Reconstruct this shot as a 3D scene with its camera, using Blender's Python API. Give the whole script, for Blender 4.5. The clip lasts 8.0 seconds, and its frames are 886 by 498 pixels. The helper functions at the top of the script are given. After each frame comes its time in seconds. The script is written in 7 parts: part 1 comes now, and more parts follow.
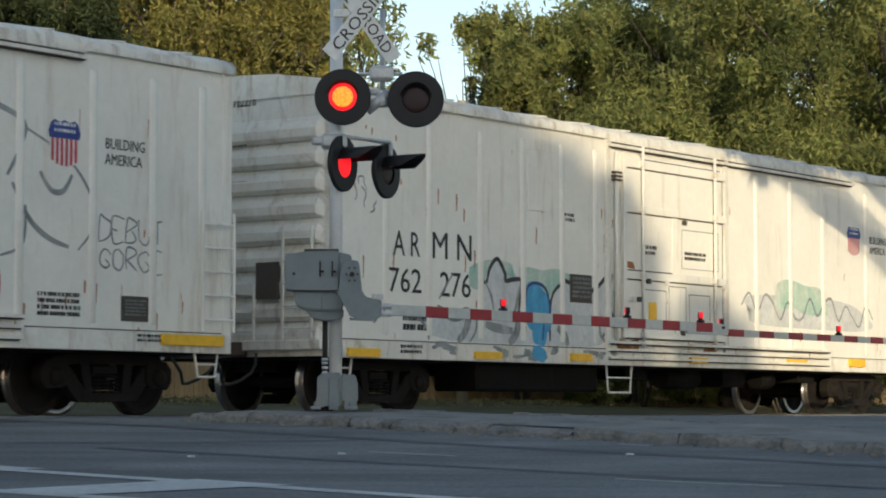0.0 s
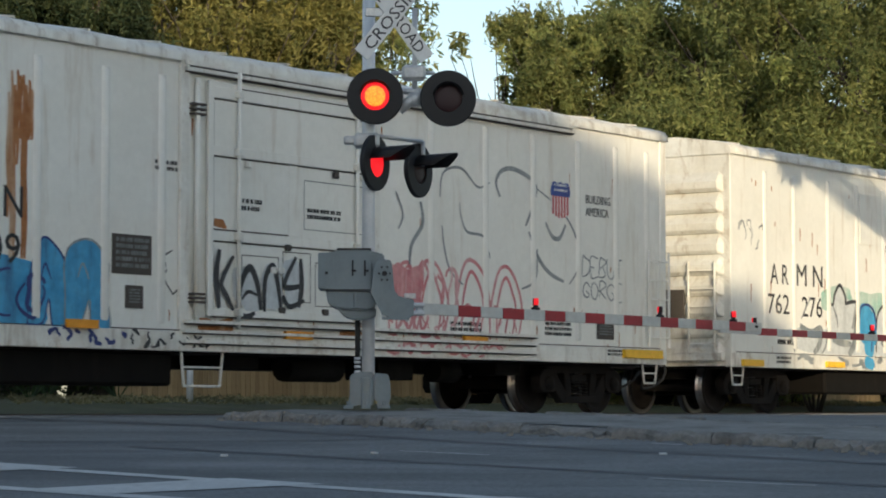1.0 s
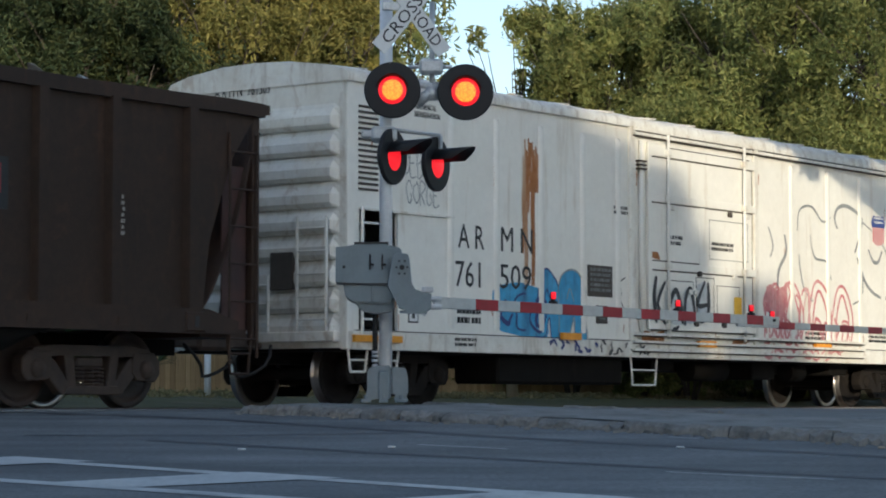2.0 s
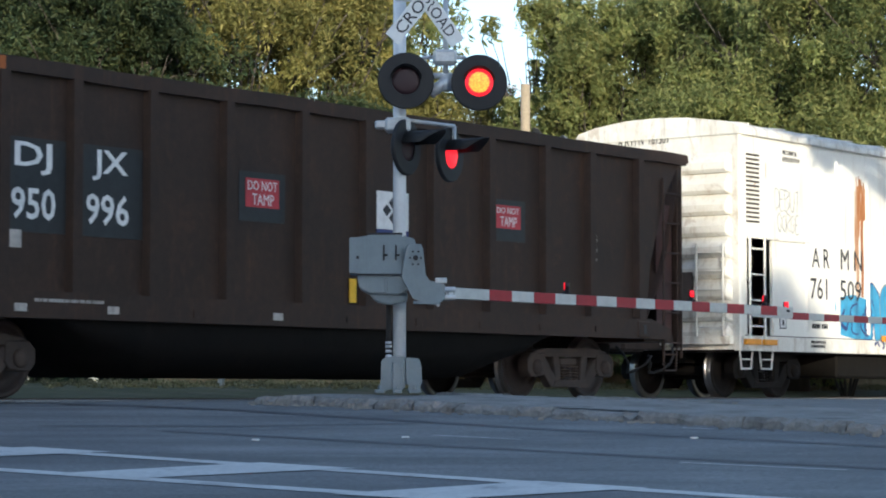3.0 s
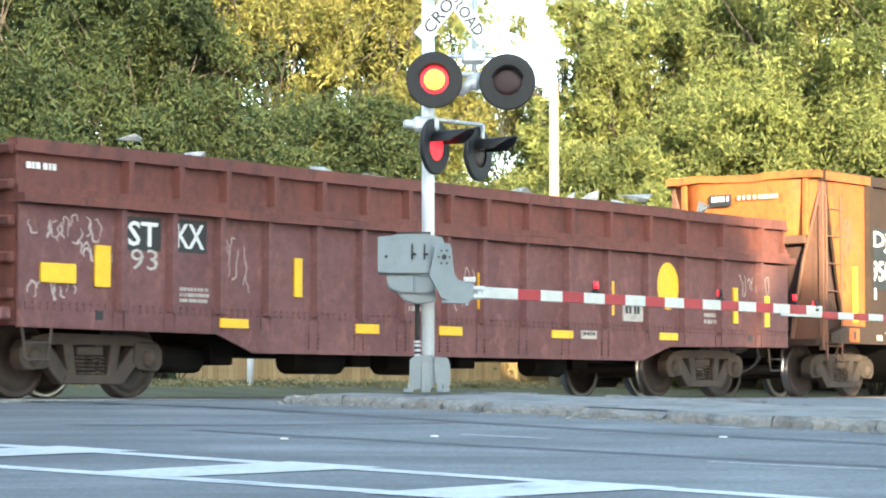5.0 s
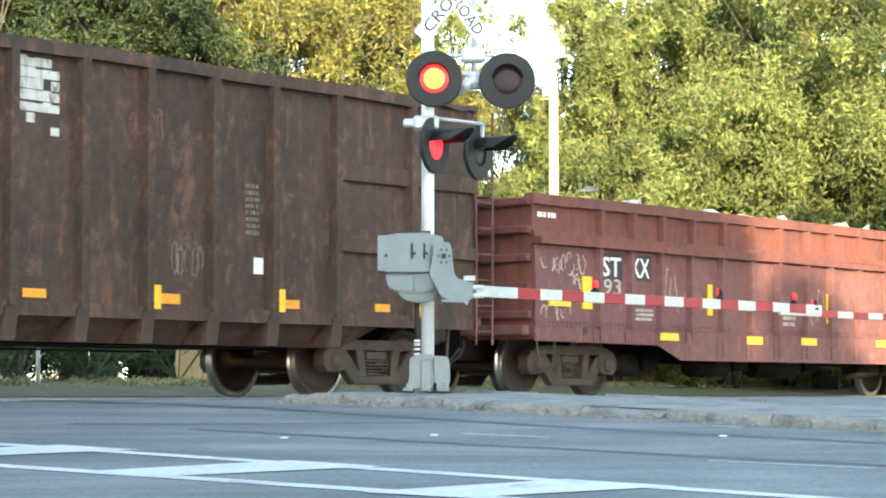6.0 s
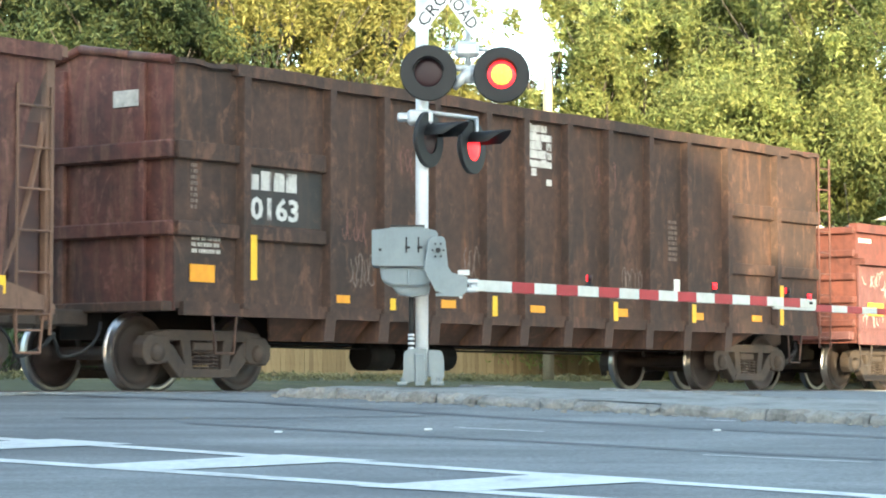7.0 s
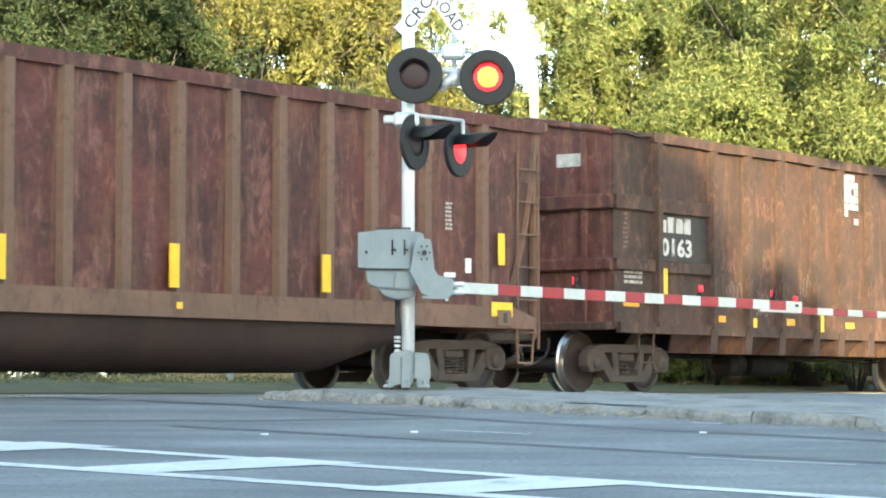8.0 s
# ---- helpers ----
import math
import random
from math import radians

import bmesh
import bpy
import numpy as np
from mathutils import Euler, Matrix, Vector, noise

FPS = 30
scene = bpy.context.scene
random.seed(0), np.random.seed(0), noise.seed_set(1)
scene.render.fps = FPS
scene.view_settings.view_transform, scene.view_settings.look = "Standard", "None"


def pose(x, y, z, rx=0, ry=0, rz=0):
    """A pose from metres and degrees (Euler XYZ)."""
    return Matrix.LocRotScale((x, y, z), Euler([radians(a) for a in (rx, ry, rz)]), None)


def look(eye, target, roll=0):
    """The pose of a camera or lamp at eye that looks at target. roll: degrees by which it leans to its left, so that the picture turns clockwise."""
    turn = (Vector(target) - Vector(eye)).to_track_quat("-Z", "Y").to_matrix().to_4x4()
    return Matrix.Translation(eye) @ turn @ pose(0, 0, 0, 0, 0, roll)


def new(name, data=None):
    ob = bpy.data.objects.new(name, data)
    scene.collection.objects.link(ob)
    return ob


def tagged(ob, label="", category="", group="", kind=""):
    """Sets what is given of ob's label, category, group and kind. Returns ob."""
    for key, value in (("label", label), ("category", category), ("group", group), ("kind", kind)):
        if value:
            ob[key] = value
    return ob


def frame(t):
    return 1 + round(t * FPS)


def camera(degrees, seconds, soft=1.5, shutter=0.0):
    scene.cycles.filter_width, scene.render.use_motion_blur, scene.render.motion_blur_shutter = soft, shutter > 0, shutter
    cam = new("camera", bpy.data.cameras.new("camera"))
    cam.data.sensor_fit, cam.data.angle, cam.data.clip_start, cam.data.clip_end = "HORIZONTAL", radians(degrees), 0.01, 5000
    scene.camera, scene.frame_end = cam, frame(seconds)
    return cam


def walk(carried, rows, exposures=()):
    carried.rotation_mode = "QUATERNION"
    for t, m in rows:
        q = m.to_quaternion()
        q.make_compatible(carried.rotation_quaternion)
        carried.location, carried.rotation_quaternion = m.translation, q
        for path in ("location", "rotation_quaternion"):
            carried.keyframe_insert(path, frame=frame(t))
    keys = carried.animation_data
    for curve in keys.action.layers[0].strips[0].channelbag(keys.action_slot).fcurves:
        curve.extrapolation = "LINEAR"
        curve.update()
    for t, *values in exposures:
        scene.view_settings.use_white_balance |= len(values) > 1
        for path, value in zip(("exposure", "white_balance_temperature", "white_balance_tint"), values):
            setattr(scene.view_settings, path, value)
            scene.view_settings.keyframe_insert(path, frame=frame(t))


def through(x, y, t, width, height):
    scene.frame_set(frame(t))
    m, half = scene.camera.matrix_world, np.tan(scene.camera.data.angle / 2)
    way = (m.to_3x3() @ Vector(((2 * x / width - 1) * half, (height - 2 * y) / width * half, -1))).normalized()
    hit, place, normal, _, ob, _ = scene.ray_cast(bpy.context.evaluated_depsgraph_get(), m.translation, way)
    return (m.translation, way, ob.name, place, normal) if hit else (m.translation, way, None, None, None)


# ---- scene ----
cam = camera(20.3, 8.0, soft=1.9, shutter=0.08)

# The eye stands still beside the road; yaw and tilt in degrees, time by time.
EYE = (0.0, 0.0, 0.04)
TURNS = [(0.0, -2.055, 3.762), (0.5, -1.683, 3.662), (1.0, -1.302, 3.742), (1.5, -1.061, 3.701), (2.8, -0.662, 3.421),
         (3.0, -0.581, 3.381), (3.5, -0.239, 3.221), (4.0, -0.120, 3.241), (4.5, 0.0, 3.320), (5.0, 0.081, 3.361),
         (6.5, 0.060, 3.279), (7.0, -0.060, 3.201), (7.5, -0.301, 3.221), (8.0, -0.381, 3.260)]
EXPOSURES = [(0.0, 0.58, 5900, 8), (1.7, 0.52, 5500, 9), (2.8, 0.92, 5100, 10), (3.2, 1.2, 5100, 10), (3.6, 1.64, 5300, 9), (4.0, 2.22, 5700, 9), (4.5, 2.75, 5800, 6), (5.0, 2.84, 5850, 4), (8.0, 2.82, 5900, 0)]
walk(cam, [(t, pose(*EYE, 90 + tilt, 0, yaw)) for t, yaw, tilt in TURNS], EXPOSURES)

# ---- light ----
SUN_AZ, SUN_EL = radians(170), radians(9)      # azimuth clockwise from +Y
world = bpy.data.worlds.new("sky")
scene.world = world
world.use_nodes = True
wn = world.node_tree.nodes
sky = wn.new("ShaderNodeTexSky")
sky.sky_type, sky.sun_disc = "NISHITA", False
sky.sun_elevation, sky.sun_rotation = SUN_EL, SUN_AZ
wn["Background"].inputs["Strength"].default_value = 0.15
# a thin veil of cloud takes some of the blue out
veil = wn.new("ShaderNodeHueSaturation")
veil.inputs["Saturation"].default_value = 0.74
world.node_tree.links.new(sky.outputs[0], veil.inputs["Color"])
world.node_tree.links.new(veil.outputs[0], wn["Background"].inputs["Color"])
sun = new("sun", bpy.data.lights.new("sun", "SUN"))
sun.data.energy, sun.data.angle, sun.data.color = 3.0, radians(0.53), (1.0, 0.76, 0.45)
SUN_WAY = Vector((math.sin(SUN_AZ) * math.cos(SUN_EL), math.cos(SUN_AZ) * math.cos(SUN_EL), math.sin(SUN_EL)))
sun.matrix_world = look(SUN_WAY * 80, (0, 0, 0))

# unseen near-side trees (x, y, height, crown radius, seed), added so that their shade falls on the crossing
SHADE_TREES = [(-30.0 + 4.4 * i, -13.0 - (i % 3), 17.5 + 1.3 * math.sin(i * 2.0), 5.2, 101 + i) for i in range(5, 9)]
SHADE_TREES += [(-27.5 + 4.6 * i, -20.0 - (i % 2), 18.5, 5.2, 131 + i) for i in range(4, 9)]
SHADE_TREES += [(9.0, -13.0, 16.0, 4.8, 111), (11.6, -16.0, 16.2, 3.0, 119), (13.0, -14.0, 12.6, 4.0, 112), (15.3, -12.5, 13.2, 2.7, 118), (19.0, -13.0, 9.8, 3.0, 113), (12.0, -19.0, 14.0, 4.4, 116), (17.0, -19.0, 12.0, 3.8, 117), (21.5, -13.0, 9.4, 3.4, 114), (26.0, -12.0, 9.0, 3.6, 115)]
# high crowns added out of view for the shaded strip on the car tops
SHADE_CROWNS = [(8.8, 30.0, 121), (10.9, 32.8, 122), (13.0, 35.6, 123), (15.2, 38.6, 124), (17.2, 41.4, 125)]

# ---- helpers of this scene ----
PI = math.pi
DX, DY = 0.61, 0.7924                      # the way the train goes
RZ = math.degrees(math.atan2(DY, DX))
SPEED, PC = 9.75, 21.8                     # metres a second; the track's distance from the eye
MOVES = []                                 # (thing, rows) for motions()


def on_track(s, p=PC, z=0.0):
    """A pose at s metres along the track, p metres across from the eye."""
    return pose(-DY * p + DX * s, DX * p + DY * s, z, 0, 0, RZ)


def across(x, y):
    return DX * y - DY * x


def box(bm, x0, x1, y0, y1, z0, z1):
    vs = [bm.verts.new((x, y, z)) for x in (x0, x1) for y in (y0, y1) for z in (z0, z1)]
    for f in ((0, 1, 3, 2), (4, 6, 7, 5), (0, 4, 5, 1), (2, 3, 7, 6), (0, 2, 6, 4), (1, 5, 7, 3)):
        bm.faces.new([vs[i] for i in f])
    return vs


def bbox(bm, x0, x1, y0, y1, z0, z1, r=0.01):
    """A box with its edges bevelled."""
    vs = box(bm, x0, x1, y0, y1, z0, z1)
    edges = list({e for v in vs for e in v.link_edges})
    bmesh.ops.bevel(bm, geom=edges, offset=r, segments=1, affect="EDGES")


def tube(bm, a, b, r, n=10, r2=None, cap=True):
    a, b = Vector(a), Vector(b)
    r2 = r if r2 is None else r2
    q = (b - a).to_track_quat("Z", "Y")
    rings = [[bm.verts.new(p + q @ Vector((rr * math.cos(2 * PI * i / n), rr * math.sin(2 * PI * i / n), 0))) for i in range(n)]
             for p, rr in ((a, r), (b, r2))]
    for i in range(n):
        f = bm.faces.new((rings[0][i], rings[0][(i + 1) % n], rings[1][(i + 1) % n], rings[1][i]))
        f.smooth = n > 6
    if cap:
        bm.faces.new(rings[0][::-1])
        bm.faces.new(rings[1])


def pipe(bm, pts, r, n=7):
    """One bent pipe or hose through points."""
    rings = []
    for i, p in enumerate(pts):
        q = (pts[min(i + 1, len(pts) - 1)] - pts[max(i - 1, 0)]).to_track_quat("Z", "Y")
        rings.append([bm.verts.new(p + q @ Vector((r * math.cos(2 * PI * k / n), r * math.sin(2 * PI * k / n), 0))) for k in range(n)])
    for a, b in zip(rings, rings[1:]):
        for k in range(n):
            bm.faces.new((a[k], a[(k + 1) % n], b[(k + 1) % n], b[k])).smooth = True
    bm.faces.new(rings[0][::-1])
    bm.faces.new(rings[-1])


def prism(bm, pts, y0, y1):
    """An outline in x, z drawn out from y0 to y1."""
    a = [bm.verts.new((x, y0, z)) for x, z in pts]
    b = [bm.verts.new((x, y1, z)) for x, z in pts]
    n = len(pts)
    for i in range(n):
        bm.faces.new((a[i], a[(i + 1) % n], b[(i + 1) % n], b[i]))
    bm.faces.new(a[::-1])
    bm.faces.new(b)


def lathe(bm, prof, n=24, axis="y", smooth=True):
    """A profile of (radius, along) turned about an axis."""
    rings = []
    for r, h in prof:
        ring = []
        for i in range(n):
            c, s = r * math.cos(2 * PI * i / n), r * math.sin(2 * PI * i / n)
            ring.append(bm.verts.new((c, h, s) if axis == "y" else (c, s, h)))
        rings.append(ring)
    for j in range(len(rings) - 1):
        for i in range(n):
            f = bm.faces.new((rings[j][i], rings[j][(i + 1) % n], rings[j + 1][(i + 1) % n], rings[j + 1][i]))
            f.smooth = smooth
    bm.faces.new(rings[0])
    bm.faces.new(rings[-1])


def mesh_of(name, bm, mat):
    bmesh.ops.recalc_face_normals(bm, faces=bm.faces)
    me = bpy.data.meshes.new(name)
    bm.to_mesh(me)
    bm.free()
    me.materials.append(mat)
    return me


def part(name, bm, mat, parent, label=""):
    """Links a bmesh, or a ready mesh, as one object under parent."""
    me = mesh_of(name, bm, mat) if isinstance(bm, bmesh.types.BMesh) else bm
    ob = new(name, me)
    ob.parent = parent
    if label:
        ob["label"] = label
    return ob


def boxpart(name, dims, mat, parent, label="", r=0.0):
    bm = bmesh.new()
    if r:
        bbox(bm, *dims, r=r)
    else:
        box(bm, *dims)
    return part(name, bm, mat, parent, label)


def words(parent, name, text, x0, x1, z0, z1, y, mat, thick=0.002, bold=0.0):
    """Lettering that fills x0..x1, z0..z1 and faces -y."""
    cu = bpy.data.curves.new(name, "FONT")
    cu.body, cu.extrude, cu.resolution_u, cu.offset = text, thick, 2, bold
    ob = new(name, cu)
    bpy.context.view_layer.update()
    me = bpy.data.meshes.new_from_object(ob.evaluated_get(bpy.context.evaluated_depsgraph_get()))
    bpy.data.objects.remove(ob)
    co = np.zeros(len(me.vertices) * 3)
    me.vertices.foreach_get("co", co)
    co = co.reshape(-1, 3)
    lo, hi = co.min(0), co.max(0)
    out = np.empty_like(co)
    out[:, 0] = x0 + (co[:, 0] - lo[0]) / (hi[0] - lo[0]) * (x1 - x0)
    out[:, 2] = z0 + (co[:, 1] - lo[1]) / (hi[1] - lo[1]) * (z1 - z0)
    out[:, 1] = y - co[:, 2]
    me.vertices.foreach_set("co", out.ravel())
    me.update()
    me.materials.clear()
    me.materials.append(mat)
    me.name = name
    return part(name, me, mat, parent)


def bars(parent, name, x0, x1, z0, z1, y, mat, lines=2, seed=0):
    """Unreadable small print: rows of short bars."""
    rnd = random.Random(seed)
    bm = bmesh.new()
    h = (z1 - z0) / (lines * 1.6)
    for i in range(lines):
        z = z1 - h * 1.6 * i - h
        x = x0
        while x < x1 - 0.02:
            w = min(rnd.uniform(0.4, 1.0) * h, x1 - x)
            box(bm, x, x + w, y - 0.003, y, z, z + h)
            x += w + h * rnd.choice((0.2, 0.25, 0.6))
    return tagged(part(name, bm, mat, parent), kind="stuff")


def ribbon(bm, pts, w, y):
    """A flat painted stroke through points in x, z, on a wall that faces -y."""
    L, R = [], []
    for i, p in enumerate(pts):
        a, b = pts[max(i - 1, 0)], pts[min(i + 1, len(pts) - 1)]
        d = Vector((b[0] - a[0], b[1] - a[1]))
        d = d.normalized() if d.length else Vector((1, 0))
        k = w * (0.35 + 0.65 * math.sin(PI * (0.12 + 0.76 * i / (len(pts) - 1))))
        L.append(bm.verts.new((p[0] - d.y * k / 2, y, p[1] + d.x * k / 2)))
        R.append(bm.verts.new((p[0] + d.y * k / 2, y, p[1] - d.x * k / 2)))
    for i in range(len(pts) - 1):
        bm.faces.new((L[i], R[i], R[i + 1], L[i + 1]))


def scrawl(parent, name, x0, x1, z0, z1, y, mat, letters, w, seed, round_=1.0):
    """Loose sprayed strokes, letter by letter, with no words in them."""
    rnd = random.Random(seed)
    bm = bmesh.new()
    step = (x1 - x0) / letters
    for i in range(letters):
        cx, cz = x0 + step * (i + 0.5), (z0 + z1) / 2
        for k in range(rnd.choice((1, 2, 2))):
            a0, turn = rnd.uniform(0, 6.3), rnd.uniform(1.6, 5.2) * rnd.choice((-1, 1)) * round_
            rx, rz_ = step * rnd.uniform(0.3, 0.55), (z1 - z0) * rnd.uniform(0.3, 0.5)
            ox, oz = rnd.uniform(-0.12, 0.12) * step, rnd.uniform(-0.1, 0.1) * (z1 - z0)
            pts = [(cx + ox + rx * math.cos(a0 + turn * j / 14) + 0.1 * step * math.sin(j * 0.9 + i),
                    cz + oz + rz_ * math.sin(a0 + turn * j / 14)) for j in range(15)]
            ribbon(bm, pts, w * rnd.uniform(0.7, 1.3), y - 0.0006 * (k + i % 3))
    return tagged(part(name, bm, mat, parent), kind="stuff")


def curve(pts, n=6):
    """A smooth line through a few points."""
    out = []
    for i in range(len(pts) - 1):
        p = [Vector(pts[min(max(i + k, 0), len(pts) - 1)]) for k in (-1, 0, 1, 2)]
        for j in range(n):
            t = j / n
            q = 0.5 * (2 * p[1] + (p[2] - p[0]) * t + (2 * p[0] - 5 * p[1] + 4 * p[2] - p[3]) * t * t + (3 * p[1] - p[0] - 3 * p[2] + p[3]) * t ** 3)
            out.append((q.x, q.y))
    return out + [tuple(pts[-1])]


def stroke(parent, X, pts, w, y, mat):
    """One sprayed stroke through points of (place along the train, height)."""
    bm = bmesh.new()
    ribbon(bm, curve([(X(a), b) for a, b in pts]), w, y)
    return part("graffiti_stroke", bm, mat, parent)


def bubble(parent, x0, x1, z0, z1, y, fill, line, w, seed, slit=True):
    """A fat sprayed letter: filled arch with a dark outline and a slit."""
    rnd = random.Random(seed)
    k, d, h = (x1 - x0), 0.12 * (x1 - x0), z1 - z0
    j = lambda s_: rnd.uniform(-s_, s_)
    ring = [(x0 + j(d), z0), (x0 + j(d), z0 + 0.35 * h), (x0 + 0.06 * k + j(d), z0 + 0.72 * h), (x0 + 0.28 * k + j(d), z1 + j(0.06 * h)), (x0 + 0.62 * k + j(d), z1 + j(0.08 * h)),
            (x1 - 0.05 * k + j(d), z0 + 0.74 * h), (x1 + j(d), z0 + 0.4 * h), (x1 + j(d), z0 + j(0.05 * h)), (x0 + 0.66 * k, z0 + j(0.04 * h)), (x0 + 0.55 * k + j(d), z0 + 0.3 * h), (x0 + 0.40 * k, z0 + 0.02 * h), (x0, z0)]
    pts = curve(ring, 5)
    bm = bmesh.new()
    bm.faces.new([bm.verts.new((a, y, b)) for a, b in pts[:-1]])
    bmesh.ops.triangulate(bm, faces=bm.faces)
    letter = part("graffiti_letter", bm, fill, parent)
    bm = bmesh.new()
    ribbon(bm, pts, w, y - 0.0012)
    part("letter_outline", bm, line, letter)
    if slit:
        bm = bmesh.new()
        cx, cz = x0 + 0.45 * k, z0 + 0.66 * h
        ribbon(bm, curve([(cx - 0.1 * k, cz - 0.1 * h), (cx, cz + 0.06 * h), (cx + 0.14 * k, cz - 0.12 * h)]), w * 0.9, y - 0.0012)
        part("letter_slit", bm, line, letter)


STROKES = {"D": ("00 04 14 23 21 10 00",), "E": ("24 04 00 20", "02 12"), "B": ("00 04 14 23 02", "12 21 10 00"), "U": ("04 01 10 21 24",), "T": ("04 24", "14 10"),
           "G": ("23 14 03 01 10 21 12",), "O": ("14 03 01 10 21 23 14",), "R": ("00 04 14 23 02", "02 20")}


def hand_letters(parent, X, text, q0, q1, z0, z1, y, mat, w, seed):
    """Thin hand-drawn capitals, each a part of its own."""
    rnd = random.Random(seed)
    step = (q1 - q0) / len(text)
    for i, ch in enumerate(text):
        bm = bmesh.new()
        for line in STROKES[ch]:
            pts = [(X(q0 + step * (i + 0.08 + 0.40 * int(p[0])) + rnd.uniform(-0.02, 0.02)), z0 + (z1 - z0) * int(p[1]) / 4 + rnd.uniform(-0.02, 0.02)) for p in line.split()]
            ribbon(bm, curve(pts, 4), w, y)
        part("graffiti_letter", bm, mat, parent)


def patch(parent, name, x0, x1, z0, z1, y, mat, seed, wob=0.18, n=40):
    """A filled sprayed area with an uneven outline."""
    rnd = random.Random(seed)
    ph = [rnd.uniform(0, 6.3) for _ in range(5)]
    bm = bmesh.new()
    vs = []
    for i in range(n):
        a = 2 * PI * i / n
        k = 1 + wob * sum(math.sin(a * (j + 2) + ph[j]) / (j + 1.5) for j in range(5))
        c, s = math.cos(a), math.sin(a)
        q = (abs(c) ** 4 + abs(s) ** 4) ** -0.25
        x = (x0 + x1) / 2 + (x1 - x0) / 2 * min(max(c * q * k, -1.1), 1.1)
        z = (z0 + z1) / 2 + (z1 - z0) / 2 * max(s * q * k, -1.0)
        vs.append(bm.verts.new((x, y, z)))
    bm.faces.new(vs)
    bmesh.ops.triangulate(bm, faces=bm.faces)
    return part(name, bm, mat, parent)


# ---- materials ----
def material(name, rough=0.6, metal=0.0):
    m = bpy.data.materials.new(name)
    m.use_nodes = True
    b = m.node_tree.nodes["Principled BSDF"]
    b.inputs["Roughness"].default_value, b.inputs["Metallic"].default_value = rough, metal
    return m, m.node_tree.nodes, m.node_tree.links, b


def coords(n, l, scale=(1, 1, 1)):
    tc, mp = n.new("ShaderNodeTexCoord"), n.new("ShaderNodeMapping")
    mp.inputs["Scale"].default_value = scale
    l.new(tc.outputs["Object"], mp.inputs["Vector"])
    return mp.outputs["Vector"]


def noise_tex(n, l, vec, scale, detail=4.0, rough=0.6, distort=0.0):
    t = n.new("ShaderNodeTexNoise")
    t.inputs["Scale"].default_value, t.inputs["Detail"].default_value = scale, detail
    t.inputs["Roughness"].default_value, t.inputs["Distortion"].default_value = rough, distort
    l.new(vec, t.inputs["Vector"])
    return t.outputs["Fac"]


def ramp(n, l, fac, stops):
    r = n.new("ShaderNodeValToRGB")
    e = r.color_ramp.elements
    while len(e) < len(stops):
        e.new(0.5)
    for k, (p, c) in zip(e, stops):
        k.position = p
        k.color = (*c, 1) if len(c) == 3 else c
    l.new(fac, r.inputs["Fac"])
    return r.outputs["Color"]


def mixed(n, l, fac, a, b, kind="MIX"):
    m = n.new("ShaderNodeMix")
    m.data_type, m.blend_type = "RGBA", kind
    for sock, v in ((m.inputs[0], fac), (m.inputs[6], a), (m.inputs[7], b)):
        if isinstance(v, (int, float)):
            sock.default_value = v
        elif isinstance(v, tuple):
            sock.default_value = (*v, 1)
        else:
            l.new(v, sock)
    return m.outputs[2]


def bumped(n, l, b, height, strength=0.3, dist=0.01):
    k = n.new("ShaderNodeBump")
    k.inputs["Strength"].default_value, k.inputs["Distance"].default_value = strength, dist
    l.new(height, k.inputs["Height"])
    l.new(k.outputs["Normal"], b.inputs["Normal"])


def worn(name, base, alt, dirt, rough=0.6, metal=0.0, big=0.8, fine=14.0, streak=True, amount=0.5, bump=0.25, dirt_at=0.55, grain=(0.82, 1.1), flake=None, flaky=0.6, spec=0.5):
    """Paint or metal: two close tones in large patches, run-down streaks of dirt, fine grain."""
    m, n, l, b = material(name, rough, metal)
    v = coords(n, l)
    vs = coords(n, l, (2.6, 2.6, 0.28) if streak else (1, 1, 1))
    f_big = noise_tex(n, l, v, big, 5, 0.65, 0.4)
    f_str = noise_tex(n, l, vs, 1.6, 6, 0.7, 0.3)
    f_fine = noise_tex(n, l, v, fine, 6, 0.7)
    c = mixed(n, l, ramp(n, l, f_big, ((0.35, (0, 0, 0)), (0.68, (1, 1, 1)))), base, alt)
    k = ramp(n, l, f_str, ((dirt_at, (0, 0, 0)), (dirt_at + 0.22, (amount,) * 3)))
    c = mixed(n, l, k, c, dirt)
    if flake:
        f_flk = noise_tex(n, l, coords(n, l, (1.5, 1.5, 0.8)), 2.4, 9, 0.72, 0.8)
        c = mixed(n, l, ramp(n, l, f_flk, ((0.54, (0, 0, 0)), (0.63, (flaky,) * 3))), c, flake)
    k = ramp(n, l, f_fine, ((0.3, (grain[0],) * 3), (0.7, (grain[1],) * 3)))
    c = mixed(n, l, 1.0, c, k, "MULTIPLY")
    l.new(c, b.inputs["Base Color"])
    b.inputs["Specular IOR Level"].default_value = spec
    r = n.new("ShaderNodeMapRange")
    r.inputs["To Min"].default_value, r.inputs["To Max"].default_value = max(rough - 0.15, 0.05), min(rough + 0.2, 1)
    l.new(f_fine, r.inputs["Value"])
    l.new(r.outputs[0], b.inputs["Roughness"])
    bumped(n, l, b, f_fine, bump, 0.006)
    return m


